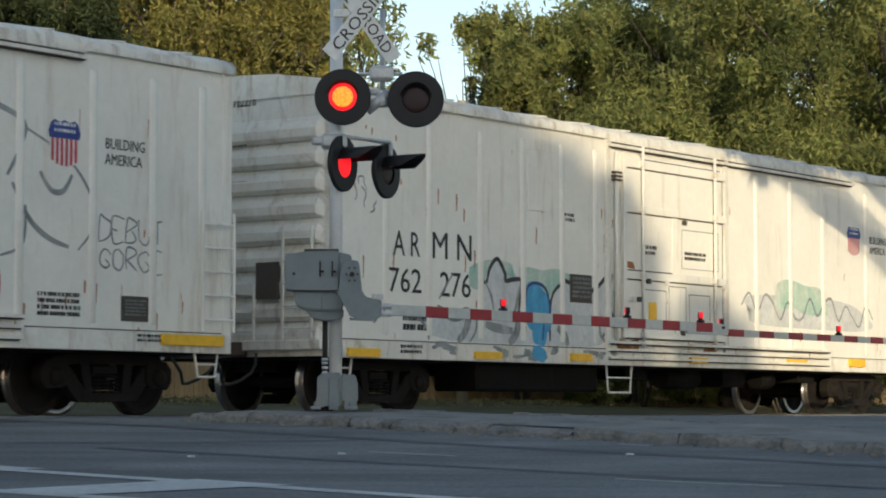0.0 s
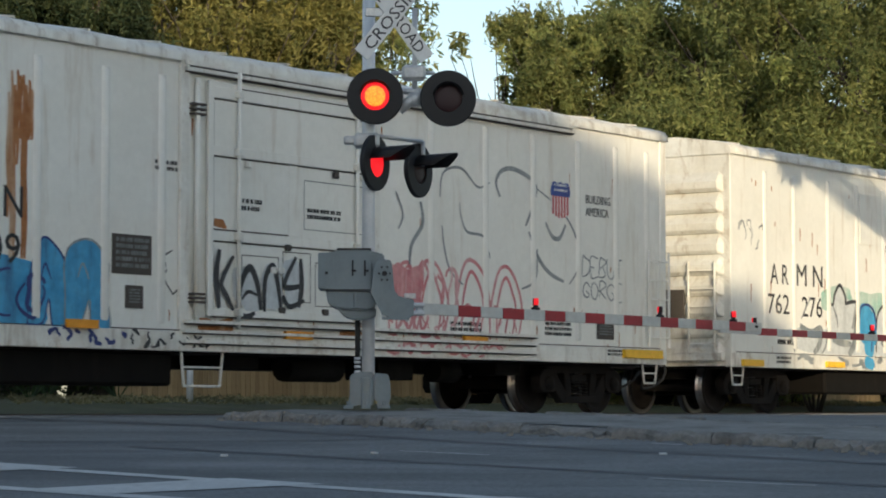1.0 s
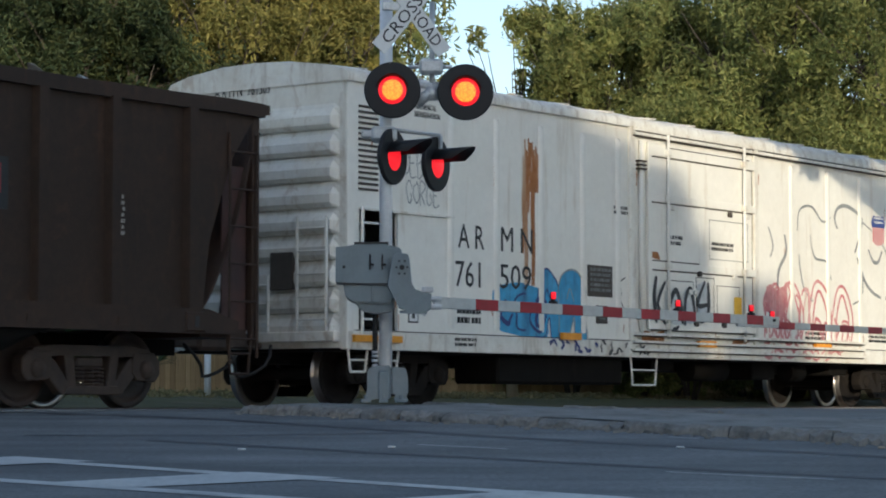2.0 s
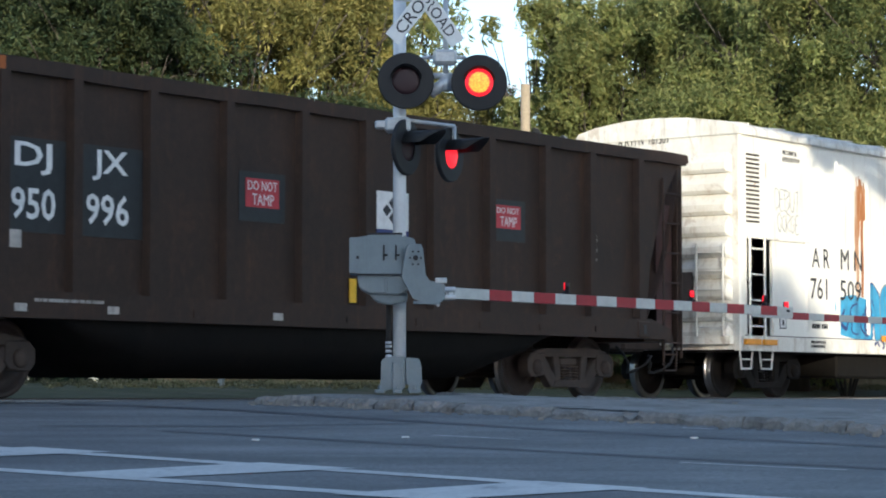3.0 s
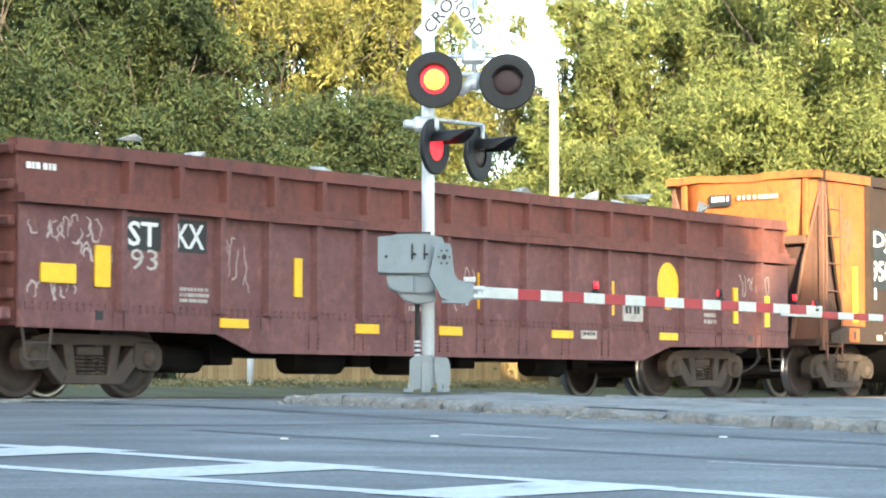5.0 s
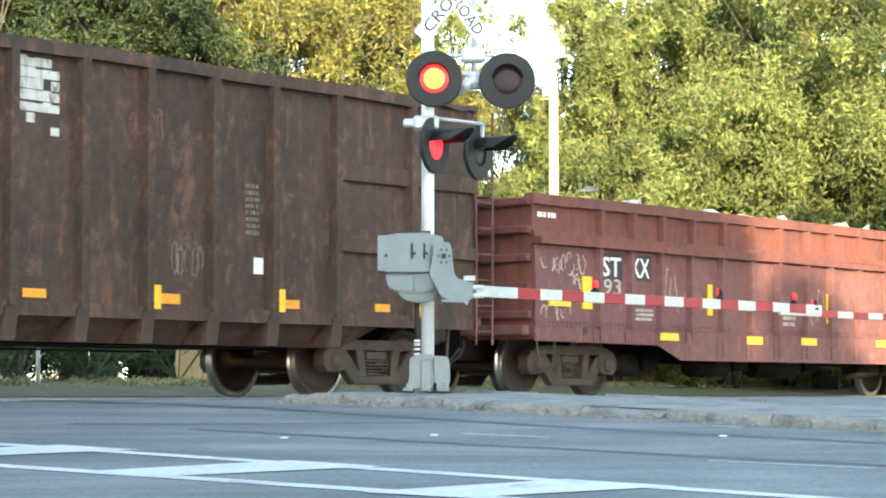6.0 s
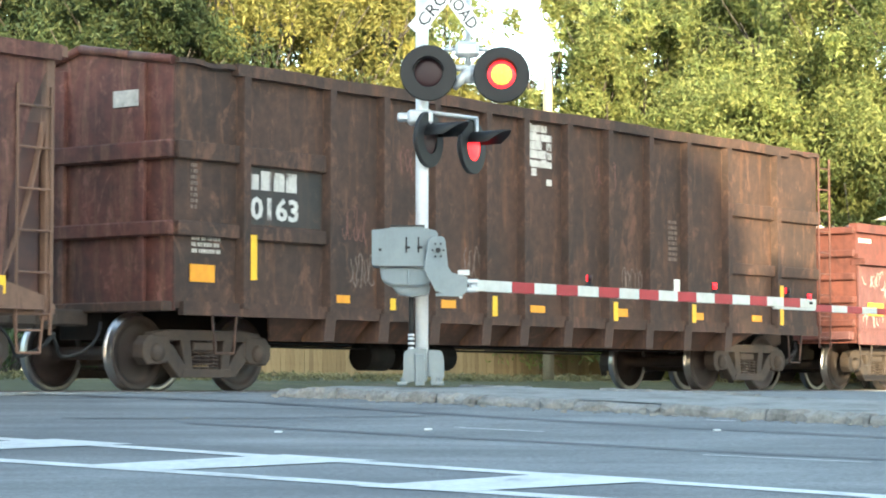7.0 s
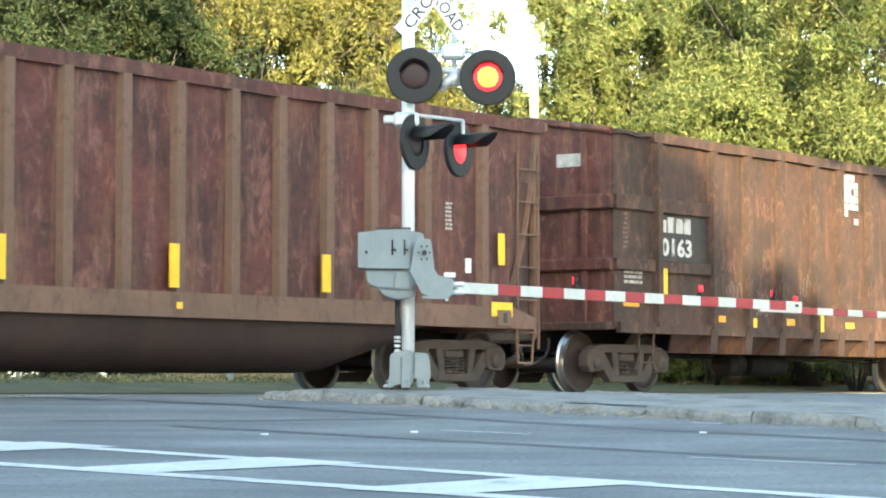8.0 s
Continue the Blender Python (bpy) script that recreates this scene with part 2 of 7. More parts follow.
def plain(name, col, rough=0.5, metal=0.0, vary=0.12, scale=9.0):
    m, n, l, b = material(name, rough, metal)
    f = noise_tex(n, l, coords(n, l), scale, 5, 0.65)
    lo, hi = tuple(x * (1 - vary) for x in col), tuple(min(x * (1 + vary), 1) for x in col)
    l.new(ramp(n, l, f, ((0.3, lo), (0.7, hi))), b.inputs["Base Color"])
    bumped(n, l, b, f, 0.1, 0.004)
    return m


def glow(name, col, strength):
    m, n, l, b = material(name, 0.4)
    b.inputs["Base Color"].default_value = (*col, 1)
    f = n.new("ShaderNodeTexVoronoi")
    f.inputs["Scale"].default_value = 45
    l.new(coords(n, l), f.inputs["Vector"])
    l.new(ramp(n, l, f.outputs["Distance"], ((0.1, tuple(min(c * 1.35, 1) for c in col)), (0.8, (col[0] * 0.9, col[1] * 0.3, col[2] * 0.3)))), b.inputs["Emission Color"])
    b.inputs["Emission Strength"].default_value = strength
    return m


def asphalt_mat():
    m, n, l, b = material("asphalt", 0.85)
    v = coords(n, l)
    big = noise_tex(n, l, v, 0.35, 4, 0.6, 0.5)
    lane = noise_tex(n, l, coords(n, l, (0.35, 1.6, 1)), 0.8, 4, 0.6)
    fine = noise_tex(n, l, v, 26, 6, 0.85)
    c = ramp(n, l, big, ((0.3, (0.135, 0.14, 0.142)), (0.7, (0.205, 0.21, 0.207))))
    c = mixed(n, l, 1.0, c, ramp(n, l, lane, ((0.35, (0.72,) * 3), (0.65, (1.15,) * 3))), "MULTIPLY")
    c = mixed(n, l, 1.0, c, ramp(n, l, fine, ((0.35, (0.6,) * 3), (0.68, (1.5,) * 3))), "MULTIPLY")
    l.new(c, b.inputs["Base Color"])
    bumped(n, l, b, fine, 0.5, 0.01)
    return m


def ground_mat():
    m, n, l, b = material("dry_grass_soil", 0.95)
    v = coords(n, l)
    big = noise_tex(n, l, v, 0.7, 5, 0.7, 0.3)
    fine = noise_tex(n, l, v, 24, 5, 0.8)
    c = ramp(n, l, big, ((0.3, (0.10, 0.085, 0.05)), (0.5, (0.11, 0.11, 0.045)), (0.7, (0.17, 0.14, 0.085))))
    c = mixed(n, l, 1.0, c, ramp(n, l, fine, ((0.3, (0.55,) * 3), (0.7, (1.3,) * 3))), "MULTIPLY")
    l.new(c, b.inputs["Base Color"])
    bumped(n, l, b, fine, 0.7, 0.03)
    return m


def leaf_mat(name, tones, through=0.35):
    m, n, l, b = material(name, 0.6)
    geo = n.new("ShaderNodeNewGeometry")
    c = ramp(n, l, geo.outputs["Random Per Island"], [(i / (len(tones) - 1), t) for i, t in enumerate(tones)])
    v = coords(n, l)
    # noise patches of tone stand for light and shade between leaf clumps
    shade_mottle = ramp(n, l, noise_tex(n, l, v, 0.55, 3, 0.65), ((0.36, (0.46, 0.52, 0.52)), (0.50, (0.90,) * 3), (0.64, (1.22, 1.24, 1.18))))
    c = mixed(n, l, 1.0, c, shade_mottle, "MULTIPLY")
    l.new(c, b.inputs["Base Color"])
    b.inputs["Specular IOR Level"].default_value = 0.25
    tr, mx = n.new("ShaderNodeBsdfTranslucent"), n.new("ShaderNodeMixShader")
    mx.inputs[0].default_value = through
    l.new(c, tr.inputs["Color"])
    l.new(b.outputs[0], mx.inputs[1])
    l.new(tr.outputs[0], mx.inputs[2])
    l.new(mx.outputs[0], n["Material Output"].inputs["Surface"])
    return m


def board_mat(name, lo, hi):
    m, n, l, b = material(name, 0.8)
    oi = n.new("ShaderNodeObjectInfo")
    g = noise_tex(n, l, coords(n, l, (9, 9, 0.7)), 3, 5, 0.7)
    c = ramp(n, l, oi.outputs["Random"], ((0, lo), (1, hi)))
    c = mixed(n, l, 1.0, c, ramp(n, l, g, ((0.3, (0.65,) * 3), (0.7, (1.15,) * 3))), "MULTIPLY")
    l.new(c, b.inputs["Base Color"])
    bumped(n, l, b, g, 0.3, 0.01)
    return m


ASPHALT, SOIL = asphalt_mat(), ground_mat()
TAR = plain("tar", (0.075, 0.077, 0.08), 0.7, vary=0.3, scale=3)
ROADPAINT = worn("road_paint", (0.66, 0.66, 0.63), (0.55, 0.55, 0.53), (0.14, 0.14, 0.145), 0.7, fine=16, streak=False, amount=0.8, dirt_at=0.56, grain=(0.75, 1.08))
CONCRETE = worn("concrete", (0.29, 0.285, 0.265), (0.215, 0.21, 0.195), (0.085, 0.083, 0.075), 0.9, big=2.2, fine=22, streak=False, amount=0.85, bump=0.8, dirt_at=0.48, grain=(0.65, 1.15))
GALV = worn("galvanised", (0.62, 0.64, 0.65), (0.52, 0.54, 0.55), (0.3, 0.3, 0.3), 0.38, 0.3, big=4, fine=30, amount=0.4)
CASTGREY = worn("grey_housing_paint", (0.215, 0.255, 0.275), (0.18, 0.215, 0.235), (0.10, 0.11, 0.11), 0.5, 0.1, big=2, fine=20, amount=0.35, bump=0.06, grain=(0.93, 1.04))
BLACK = plain("black_enamel", (0.009, 0.009, 0.010), 0.6)
# mast metal coloured near white to carry the reflected sky
MASTPALE = worn("pale_mast_steel", (0.80, 0.81, 0.82), (0.72, 0.73, 0.74), (0.45, 0.45, 0.44), 0.35, 0.1, big=3, fine=25, amount=0.25, bump=0.05, grain=(0.94, 1.04))
CABLE = plain("black_rubber", (0.02, 0.02, 0.02), 0.7)
SIGNWHITE = plain("sign_white", (0.72, 0.73, 0.72), 0.45, vary=0.06)
SIGNBLACK = plain("sign_black", (0.015, 0.015, 0.017), 0.5)
DARKLENS = plain("dark_red_lens", (0.018, 0.002, 0.005), 0.5)
GLOWAMBER = glow("lit_amber", (1.0, 0.27, 0.02), 1.1)
GLOWRED = glow("lit_red", (1.0, 0.012, 0.02), 0.6)
ARMWHITE = plain("arm_white", (0.50, 0.52, 0.50), 0.45, vary=0.12)
ARMRED = plain("arm_red", (0.30, 0.012, 0.022), 0.45)
REEFER = worn("reefer_white", (0.80, 0.795, 0.74), (0.73, 0.72, 0.66), (0.42, 0.33, 0.22), 0.4, big=0.6, fine=8, amount=0.6, bump=0.05, dirt_at=0.56, grain=(0.95, 1.03))
REEFERDIRT = worn("reefer_grimy_white", (0.76, 0.76, 0.71), (0.66, 0.64, 0.57), (0.24, 0.18, 0.12), 0.5, big=1.6, fine=10, amount=0.75, bump=0.1, dirt_at=0.53, grain=(0.9, 1.05), flake=(0.34, 0.25, 0.16), flaky=0.45)
# near-black for gaps and fittings; door strips in it carry shade and grime
SHADOWGAP = plain("dark_line", (0.07, 0.06, 0.05), 0.8)
RUSTRUN = worn("rust_run", (0.30, 0.11, 0.03), (0.42, 0.2, 0.08), (0.62, 0.5, 0.36), 0.8, big=5, fine=18, amount=0.9, dirt_at=0.5)
LETTER = plain("letter_black", (0.02, 0.02, 0.02), 0.6, vary=0.3)
LETTERWHITE = plain("letter_white", (0.72, 0.72, 0.70), 0.6, vary=0.15)
LETTERFADED = plain("letter_faded", (0.42, 0.39, 0.35), 0.7, vary=0.3)
YELLOW = plain("reflector_yellow", (0.80, 0.47, 0.015), 0.45)
AMBERSTRIP = plain("reflector_amber", (0.72, 0.30, 0.01), 0.45)
BLUE = plain("shield_blue", (0.03, 0.06, 0.26), 0.5)
REDSTRIPE = plain("shield_red", (0.45, 0.05, 0.06), 0.5)
SIGNRED = plain("sign_red", (0.42, 0.035, 0.045), 0.5)
SIGNNAVY = plain("sign_navy", (0.025, 0.04, 0.16), 0.5)
SPRAYBLUE = worn("spray_blue", (0.05, 0.28, 0.52), (0.10, 0.38, 0.62), (0.03, 0.06, 0.14), 0.55, big=2.5, fine=12, amount=0.75, dirt_at=0.5)
SPRAYGREEN = worn("spray_pale_green", (0.30, 0.52, 0.44), (0.50, 0.60, 0.52), (0.68, 0.68, 0.62), 0.55, big=2, fine=12, amount=0.9, dirt_at=0.48)
SPRAYPINK = worn("spray_pink", (0.52, 0.16, 0.18), (0.60, 0.30, 0.30), (0.70, 0.55, 0.52), 0.55, big=3, fine=12, amount=0.8, dirt_at=0.48)
SPRAYGREY = worn("spray_grey", (0.16, 0.18, 0.19), (0.32, 0.34, 0.34), (0.6, 0.6, 0.56), 0.55, big=3, fine=12, amount=0.8, dirt_at=0.52)
SPRAYPALE = worn("spray_white", (0.44, 0.37, 0.34), (0.33, 0.26, 0.24), (0.25, 0.12, 0.1), 0.7, big=3, fine=12, amount=0.8)
FAINTPINK = plain("faded_scrawl", (0.13, 0.060, 0.050), 0.8, vary=0.5, scale=14)
FAINTPALE = plain("faded_chalk", (0.15, 0.115, 0.095), 0.8, vary=0.5, scale=14)
BROWN = worn("gondola_dark_brown", (0.033, 0.022, 0.016), (0.050, 0.030, 0.020), (0.11, 0.050, 0.024), 0.55, big=0.6, fine=8, amount=0.55, dirt_at=0.56, grain=(0.7, 1.2), flake=(0.070, 0.036, 0.022), flaky=0.45, spec=0.25)
ORANGE = worn("gondola_rust_orange", (0.42, 0.135, 0.030), (0.31, 0.090, 0.028), (0.09, 0.045, 0.03), 0.65, big=0.9, fine=10, amount=0.7, flake=(0.15, 0.050, 0.026), flaky=0.6, spec=0.3)
BLACKPANEL = plain("panel_black", (0.014, 0.016, 0.018), 0.5, vary=0.3)
OXIDE = worn("gondola_oxide_red", (0.175, 0.062, 0.048), (0.125, 0.050, 0.044), (0.065, 0.032, 0.03), 0.65, big=0.7, fine=8, amount=0.7, dirt_at=0.5, grain=(0.7, 1.15), flake=(0.080, 0.040, 0.036), flaky=0.7, spec=0.3)
OXIDELOW = worn("gondola_faded_maroon", (0.170, 0.080, 0.078), (0.125, 0.056, 0.056), (0.19, 0.085, 0.055), 0.65, big=0.9, fine=8, amount=0.6, grain=(0.7, 1.15), flake=(0.27, 0.13, 0.105), flaky=0.45, spec=0.3)
UMBER = worn("gondola_umber", (0.042, 0.029, 0.024), (0.082, 0.046, 0.033), (0.185, 0.084, 0.044), 0.65, big=0.75, fine=7, streak=True, amount=0.75, dirt_at=0.54, grain=(0.6, 1.25), flake=(0.17, 0.088, 0.060), flaky=0.55, spec=0.3)
RUSSET = worn("gondola_russet", (0.058, 0.029, 0.026), (0.130, 0.046, 0.037), (0.21, 0.115, 0.075), 0.65, big=0.8, fine=7, amount=0.75, dirt_at=0.5, grain=(0.6, 1.25), flake=(0.24, 0.115, 0.090), flaky=0.6, spec=0.3)
RUSTRIB = worn("rib_rust", (0.135, 0.082, 0.058), (0.18, 0.105, 0.072), (0.07, 0.04, 0.03), 0.65, big=1.2, fine=9, amount=0.6, flake=(0.07, 0.035, 0.030), flaky=0.5, spec=0.3)
GREYPATCH = plain("grey_primer", (0.16, 0.17, 0.165), 0.7, vary=0.3)
CASTIRON = worn("bogie_iron", (0.044, 0.034, 0.029), (0.072, 0.052, 0.040), (0.02, 0.016, 0.014), 0.75, big=3, fine=16, amount=0.7, grain=(0.7, 1.15))
WHEELIRON = worn("wheel_iron", (0.030, 0.023, 0.020), (0.050, 0.035, 0.029), (0.016, 0.014, 0.013), 0.6, 0.2, big=3, fine=16, amount=0.6)
TREAD = plain("polished_tread", (0.42, 0.41, 0.40), 0.28, 0.95)
RUSTTUB = worn("rusty_tub_brown", (0.030, 0.021, 0.019), (0.048, 0.030, 0.025), (0.075, 0.040, 0.028), 0.75, big=1.0, fine=8, streak=False, amount=0.5, spec=0.2)
SPRAYBLACK = worn("spray_black", (0.018, 0.018, 0.020), (0.05, 0.05, 0.052), (0.40, 0.39, 0.36), 0.55, big=3, fine=12, amount=0.6, dirt_at=0.60)
SPRAYMIST = worn("spray_mist_white", (0.62, 0.64, 0.64), (0.50, 0.53, 0.54), (0.36, 0.38, 0.38), 0.55, big=2, fine=12, amount=0.6)
STENCIL = worn("worn_stencil_white", (0.60, 0.59, 0.56), (0.46, 0.44, 0.41), (0.08, 0.06, 0.05), 0.7, big=4, fine=14, amount=0.9, dirt_at=0.5, flake=(0.07, 0.05, 0.045), flaky=0.9)
OLDPANEL = worn("old_panel_black", (0.026, 0.025, 0.024), (0.042, 0.037, 0.033), (0.09, 0.05, 0.035), 0.65, big=1.5, fine=9, amount=0.6, flake=(0.10, 0.055, 0.04), flaky=0.4)
# near-black iron: shade under the refrigerator cars put into the colour
SHADEIRON = worn("shaded_iron", (0.012, 0.011, 0.011), (0.020, 0.017, 0.015), (0.04, 0.03, 0.024), 0.8, big=3, fine=16, amount=0.5, spec=0.15)
MAUVE = worn("dusty_brown_mauve", (0.130, 0.066, 0.044), (0.17, 0.078, 0.045), (0.035, 0.025, 0.024), 0.7, big=1.4, fine=10, amount=0.6)
DARKEND = worn("dark_end_brown", (0.045, 0.030, 0.030), (0.090, 0.040, 0.030), (0.020, 0.018, 0.020), 0.7, big=1.2, fine=10, amount=0.7)
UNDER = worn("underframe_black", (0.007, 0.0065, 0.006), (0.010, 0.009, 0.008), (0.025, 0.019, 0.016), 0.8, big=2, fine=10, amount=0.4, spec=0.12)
SCRAP = worn("scrap_metal", (0.58, 0.59, 0.58), (0.25, 0.22, 0.19), (0.12, 0.06, 0.04), 0.45, 0.2, big=4, fine=12, amount=0.6)
RAILSTEEL = worn("rail_steel", (0.10, 0.075, 0.06), (0.14, 0.10, 0.08), (0.05, 0.04, 0.035), 0.6, 0.4, big=3, fine=20)
BARK = worn("bark", (0.05, 0.042, 0.034), (0.08, 0.068, 0.055), (0.06, 0.05, 0.04), 0.9, big=3, fine=18, bump=0.8)
POLEWOOD = worn("pole_wood", (0.40, 0.33, 0.22), (0.33, 0.27, 0.18), (0.2, 0.16, 0.11), 0.85, big=2, fine=18)
FENCE = board_mat("fence_board", (0.30, 0.20, 0.09), (0.44, 0.31, 0.15))
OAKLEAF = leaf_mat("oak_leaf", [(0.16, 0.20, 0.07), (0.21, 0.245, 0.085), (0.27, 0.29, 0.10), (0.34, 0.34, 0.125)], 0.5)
# dark and gold leaves: shade and low sun are put into these colours
DARKSHADELEAF = leaf_mat("dark_shade_leaf", [(0.032, 0.055, 0.028), (0.05, 0.075, 0.034), (0.07, 0.09, 0.036), (0.085, 0.10, 0.04)], 0.4)
GOLDSUNLEAF = leaf_mat("gold_sun_leaf", [(0.17, 0.18, 0.055), (0.23, 0.225, 0.068), (0.30, 0.275, 0.08), (0.36, 0.325, 0.11)], 0.45)
PALMLEAF = leaf_mat("palmetto_leaf", [(0.045, 0.075, 0.03), (0.07, 0.11, 0.04), (0.10, 0.13, 0.05)])
GRASSLEAF = leaf_mat("grass_blade", [(0.20, 0.18, 0.08), (0.32, 0.28, 0.14), (0.44, 0.37, 0.21)])

# ---- ground, road and track ----
def ramp01(a, b, x):
    k = min(max((x - a) / (b - a), 0), 1)
    return k * k * (3 - 2 * k)


def ground_z(x, y):
    """The road climbs to the crossing; behind the track the verge rises a little."""
    z = -1.36 + 0.0498 * y
    top = -0.035
    k = 0.10
    h = max(k - abs(z - top), 0) / k
    return min(z, top) - h * h * k / 4 + 0.30 * ramp01(24.5, 33.0, across(x, y))


def sheet(name, xs, ys, mat, lift=0.0):
    bm = bmesh.new()
    grid = [[bm.verts.new((x, y, ground_z(x, y) + lift)) for x in xs] for y in ys]
    for j in range(len(ys) - 1):
        for i in range(len(xs) - 1):
            bm.faces.new((grid[j][i], grid[j][i + 1], grid[j + 1][i + 1], grid[j + 1][i])).smooth = True
    return part(name, bm, mat, None)


XS = [-900, -300, -100, -50] + [-30 + 1.0 * i for i in range(61)] + [50, 100, 300, 900]
YS = [-400, -100, -40, -20] + [-10 + 1.0 * i for i in range(86)] + [85, 110, 200, 500, 1500]
tagged(sheet("ground", XS, YS, SOIL), "dry sandy soil with patchy grass", "ground", kind="structure")


def strip(name, a, b, w, mat, lift, n=24, z=None):
    """A flat band on the ground from a to b, w wide."""
    a, b = Vector(a), Vector(b)
    d = (b - a).normalized()
    s = Vector((-d.y, d.x)) * w / 2
    bm = bmesh.new()
    rows = []
    for i in range(n + 1):
        p = a.lerp(b, i / n)
        rows.append([bm.verts.new((q.x, q.y, ground_z(q.x, q.y) + lift)) for q in (p - s, p, p + s)])
    for i in range(n):
        for j in range(2):
            bm.faces.new((rows[i][j], rows[i][j + 1], rows[i + 1][j + 1], rows[i + 1][j]))
    return part(name, bm, mat, None)


def road_sheet():
    """The carriageway, from behind the eye to a little past the track."""
    bm = bmesh.new()
    cols = []
    xs = [-60, -30, -20] + [-14 + 1.0 * i for i in range(45)] + [40, 60]
    for x in xs:
        y1 = min((25.2 + DY * x) / DX, 62)
        y1 = max(y1, -20)
        cols.append([bm.verts.new((x, y, ground_z(x, y) + 0.012)) for y in [-60 + (y1 + 60) * k / 70 for k in range(71)]])
    for i in range(len(xs) - 1):
        for k in range(70):
            bm.faces.new((cols[i][k], cols[i + 1][k], cols[i + 1][k + 1], cols[i][k + 1])).smooth = True
    return part("road", bm, ASPHALT, None)


tagged(road_sheet(), "worn grey asphalt road climbing to the crossing", "road", kind="structure")


def painted(name, pts, lift=0.019):
    bm = bmesh.new()
    bm.faces.new([bm.verts.new((x, y, ground_z(x, y) + lift)) for x, y in pts])
    ob = part(name, bm, ROADPAINT, None)
    return tagged(ob, "worn white painted road marking", "road marking", "hatched median markings", "structure")


def band(name, pts, w, mat, lift, label, category, group=""):
    """A narrow band on the road through a few points."""
    bm = bmesh.new()
    rows = []
    for i, p in enumerate(pts):
        a, b = Vector(pts[max(i - 1, 0)]), Vector(pts[min(i + 1, len(pts) - 1)])
        d = (b - a).normalized()
        n = Vector((-d.y, d.x)) * w / 2
        rows.append([bm.verts.new((q.x, q.y, ground_z(q.x, q.y) + lift)) for q in (Vector(p) - n, Vector(p) + n)])
    for r0, r1 in zip(rows, rows[1:]):
        bm.faces.new((r0[0], r0[1], r1[1], r1[0]))
    return tagged(part(name, bm, mat, None), label, category, group, "structure")


for a, b, w in (((-9.0, 24.05), (9.0, 9.70), 0.20), ((-9.0, 21.75), (9.0, 8.8), 0.21)):
    tagged(strip("road_line", a, b, w, ROADPAINT, 0.017), "worn white painted edge line", "road marking", "hatched median markings", "structure")
for k in range(-2, 3):
    x, y = k * 1.92, -k * 1.60
    painted("hatch_bar", [(-2.46 + x, 17.05 + y), (-1.82 + x, 16.66 + y), (-0.44 + x, 17.47 + y), (-1.13 + x, 18.00 + y)])
SEAM = "dark tar seam in the asphalt"
band("tar_seam", [(-6.6, 28.0), (-4.2, 26.85), (-1.94, 25.0), (-0.48, 23.45), (1.04, 21.9), (2.42, 20.75), (3.5, 19.85), (6.0, 17.6)], 0.20, TAR, 0.016, SEAM, "road seam")
band("tar_seam", [(-2.2, 21.6), (-0.05, 19.93), (0.91, 19.2), (2.13, 18.3), (3.1, 17.6), (5.0, 16.2)], 0.16, TAR, 0.016, SEAM, "road seam")
band("tar_seam", [(-3.4, 22.3), (-1.6, 22.25), (0.0, 22.6)], 0.06, TAR, 0.0175, SEAM, "road seam")
SCUFF = "thin pale scuff on the asphalt"
for pts in ([(0.12, 21.0), (0.45, 20.75), (0.85, 20.45)], [(2.35, 22.0), (2.6, 21.8)], [(1.9, 18.0), (2.5, 17.6), (3.0, 17.3)]):
    band("road_scuff", pts, 0.035, ROADPAINT, 0.0185, SCUFF, "road scuff")


# The raised island: a long kerb in cast lengths, with a concrete top.
ISLAND_A, ISLAND_B = Vector((-1.75, 26.45)), Vector((7.0, 18.2))
ISLAND_D = (ISLAND_B - ISLAND_A).normalized()
ISLAND_N = Vector((-ISLAND_D.y, ISLAND_D.x))          # towards the track
ISLAND_L = (ISLAND_B - ISLAND_A).length


def isl(u, v):
    p = ISLAND_A + ISLAND_D * u + ISLAND_N * v
    return p.x, p.y


def island_top():
    bm = bmesh.new()
    us = [0.35 + (ISLAND_L - 0.35) * i / 26 for i in range(27)]
    vs = [0.16, 0.6, 1.2, 1.85]
    g = []
    for u in us:
        squeeze = min(1, 0.35 + 0.65 * (u - 0.35) / 1.4)
        g.append([bm.verts.new((*isl(u, 0.16 + (v - 0.16) * squeeze), ground_z(*isl(u, v)) + 0.098 + 0.006 * math.sin(u * 3 + v))) for v in vs])
    for i in range(26):
        for j in range(3):
            bm.faces.new((g[i][j], g[i + 1][j], g[i + 1][j + 1], g[i][j + 1]))
    return part("median_island", bm, CONCRETE, None)


island = tagged(island_top(), "raised concrete median island with grey worn top", "median island", kind="structure")


def kerb_piece(u0, u1, v0, v1, rnd):
    bm = bmesh.new()
    n = 14
    h = 0.105 + rnd.uniform(-0.015, 0.012)
    ring = []
    for i in range(n + 1):
        u = u0 + (u1 - u0) * i / n
        w = rnd.uniform(-0.03, 0.02)
        prof = ((v0 + w, -0.05), (v0 + 0.02 + w, h * 0.62 + w * 0.8), (v0 + 0.05 + abs(w), h + w * 0.6), (v1, h), (v1, -0.05))
        row = []
        for v, z in prof:
            x, y = isl(u, v)
            row.append(bm.verts.new((x, y, ground_z(*isl(u, v0)) + z)))
        ring.append(row)
    for i in range(n):
        for j in range(4):
            bm.faces.new((ring[i][j], ring[i + 1][j], ring[i + 1][j + 1], ring[i][j + 1]))
    bm.faces.new(ring[0])
    bm.faces.new(ring[-1][::-1])
    return part("kerb_stone", bm, CONCRETE, island)


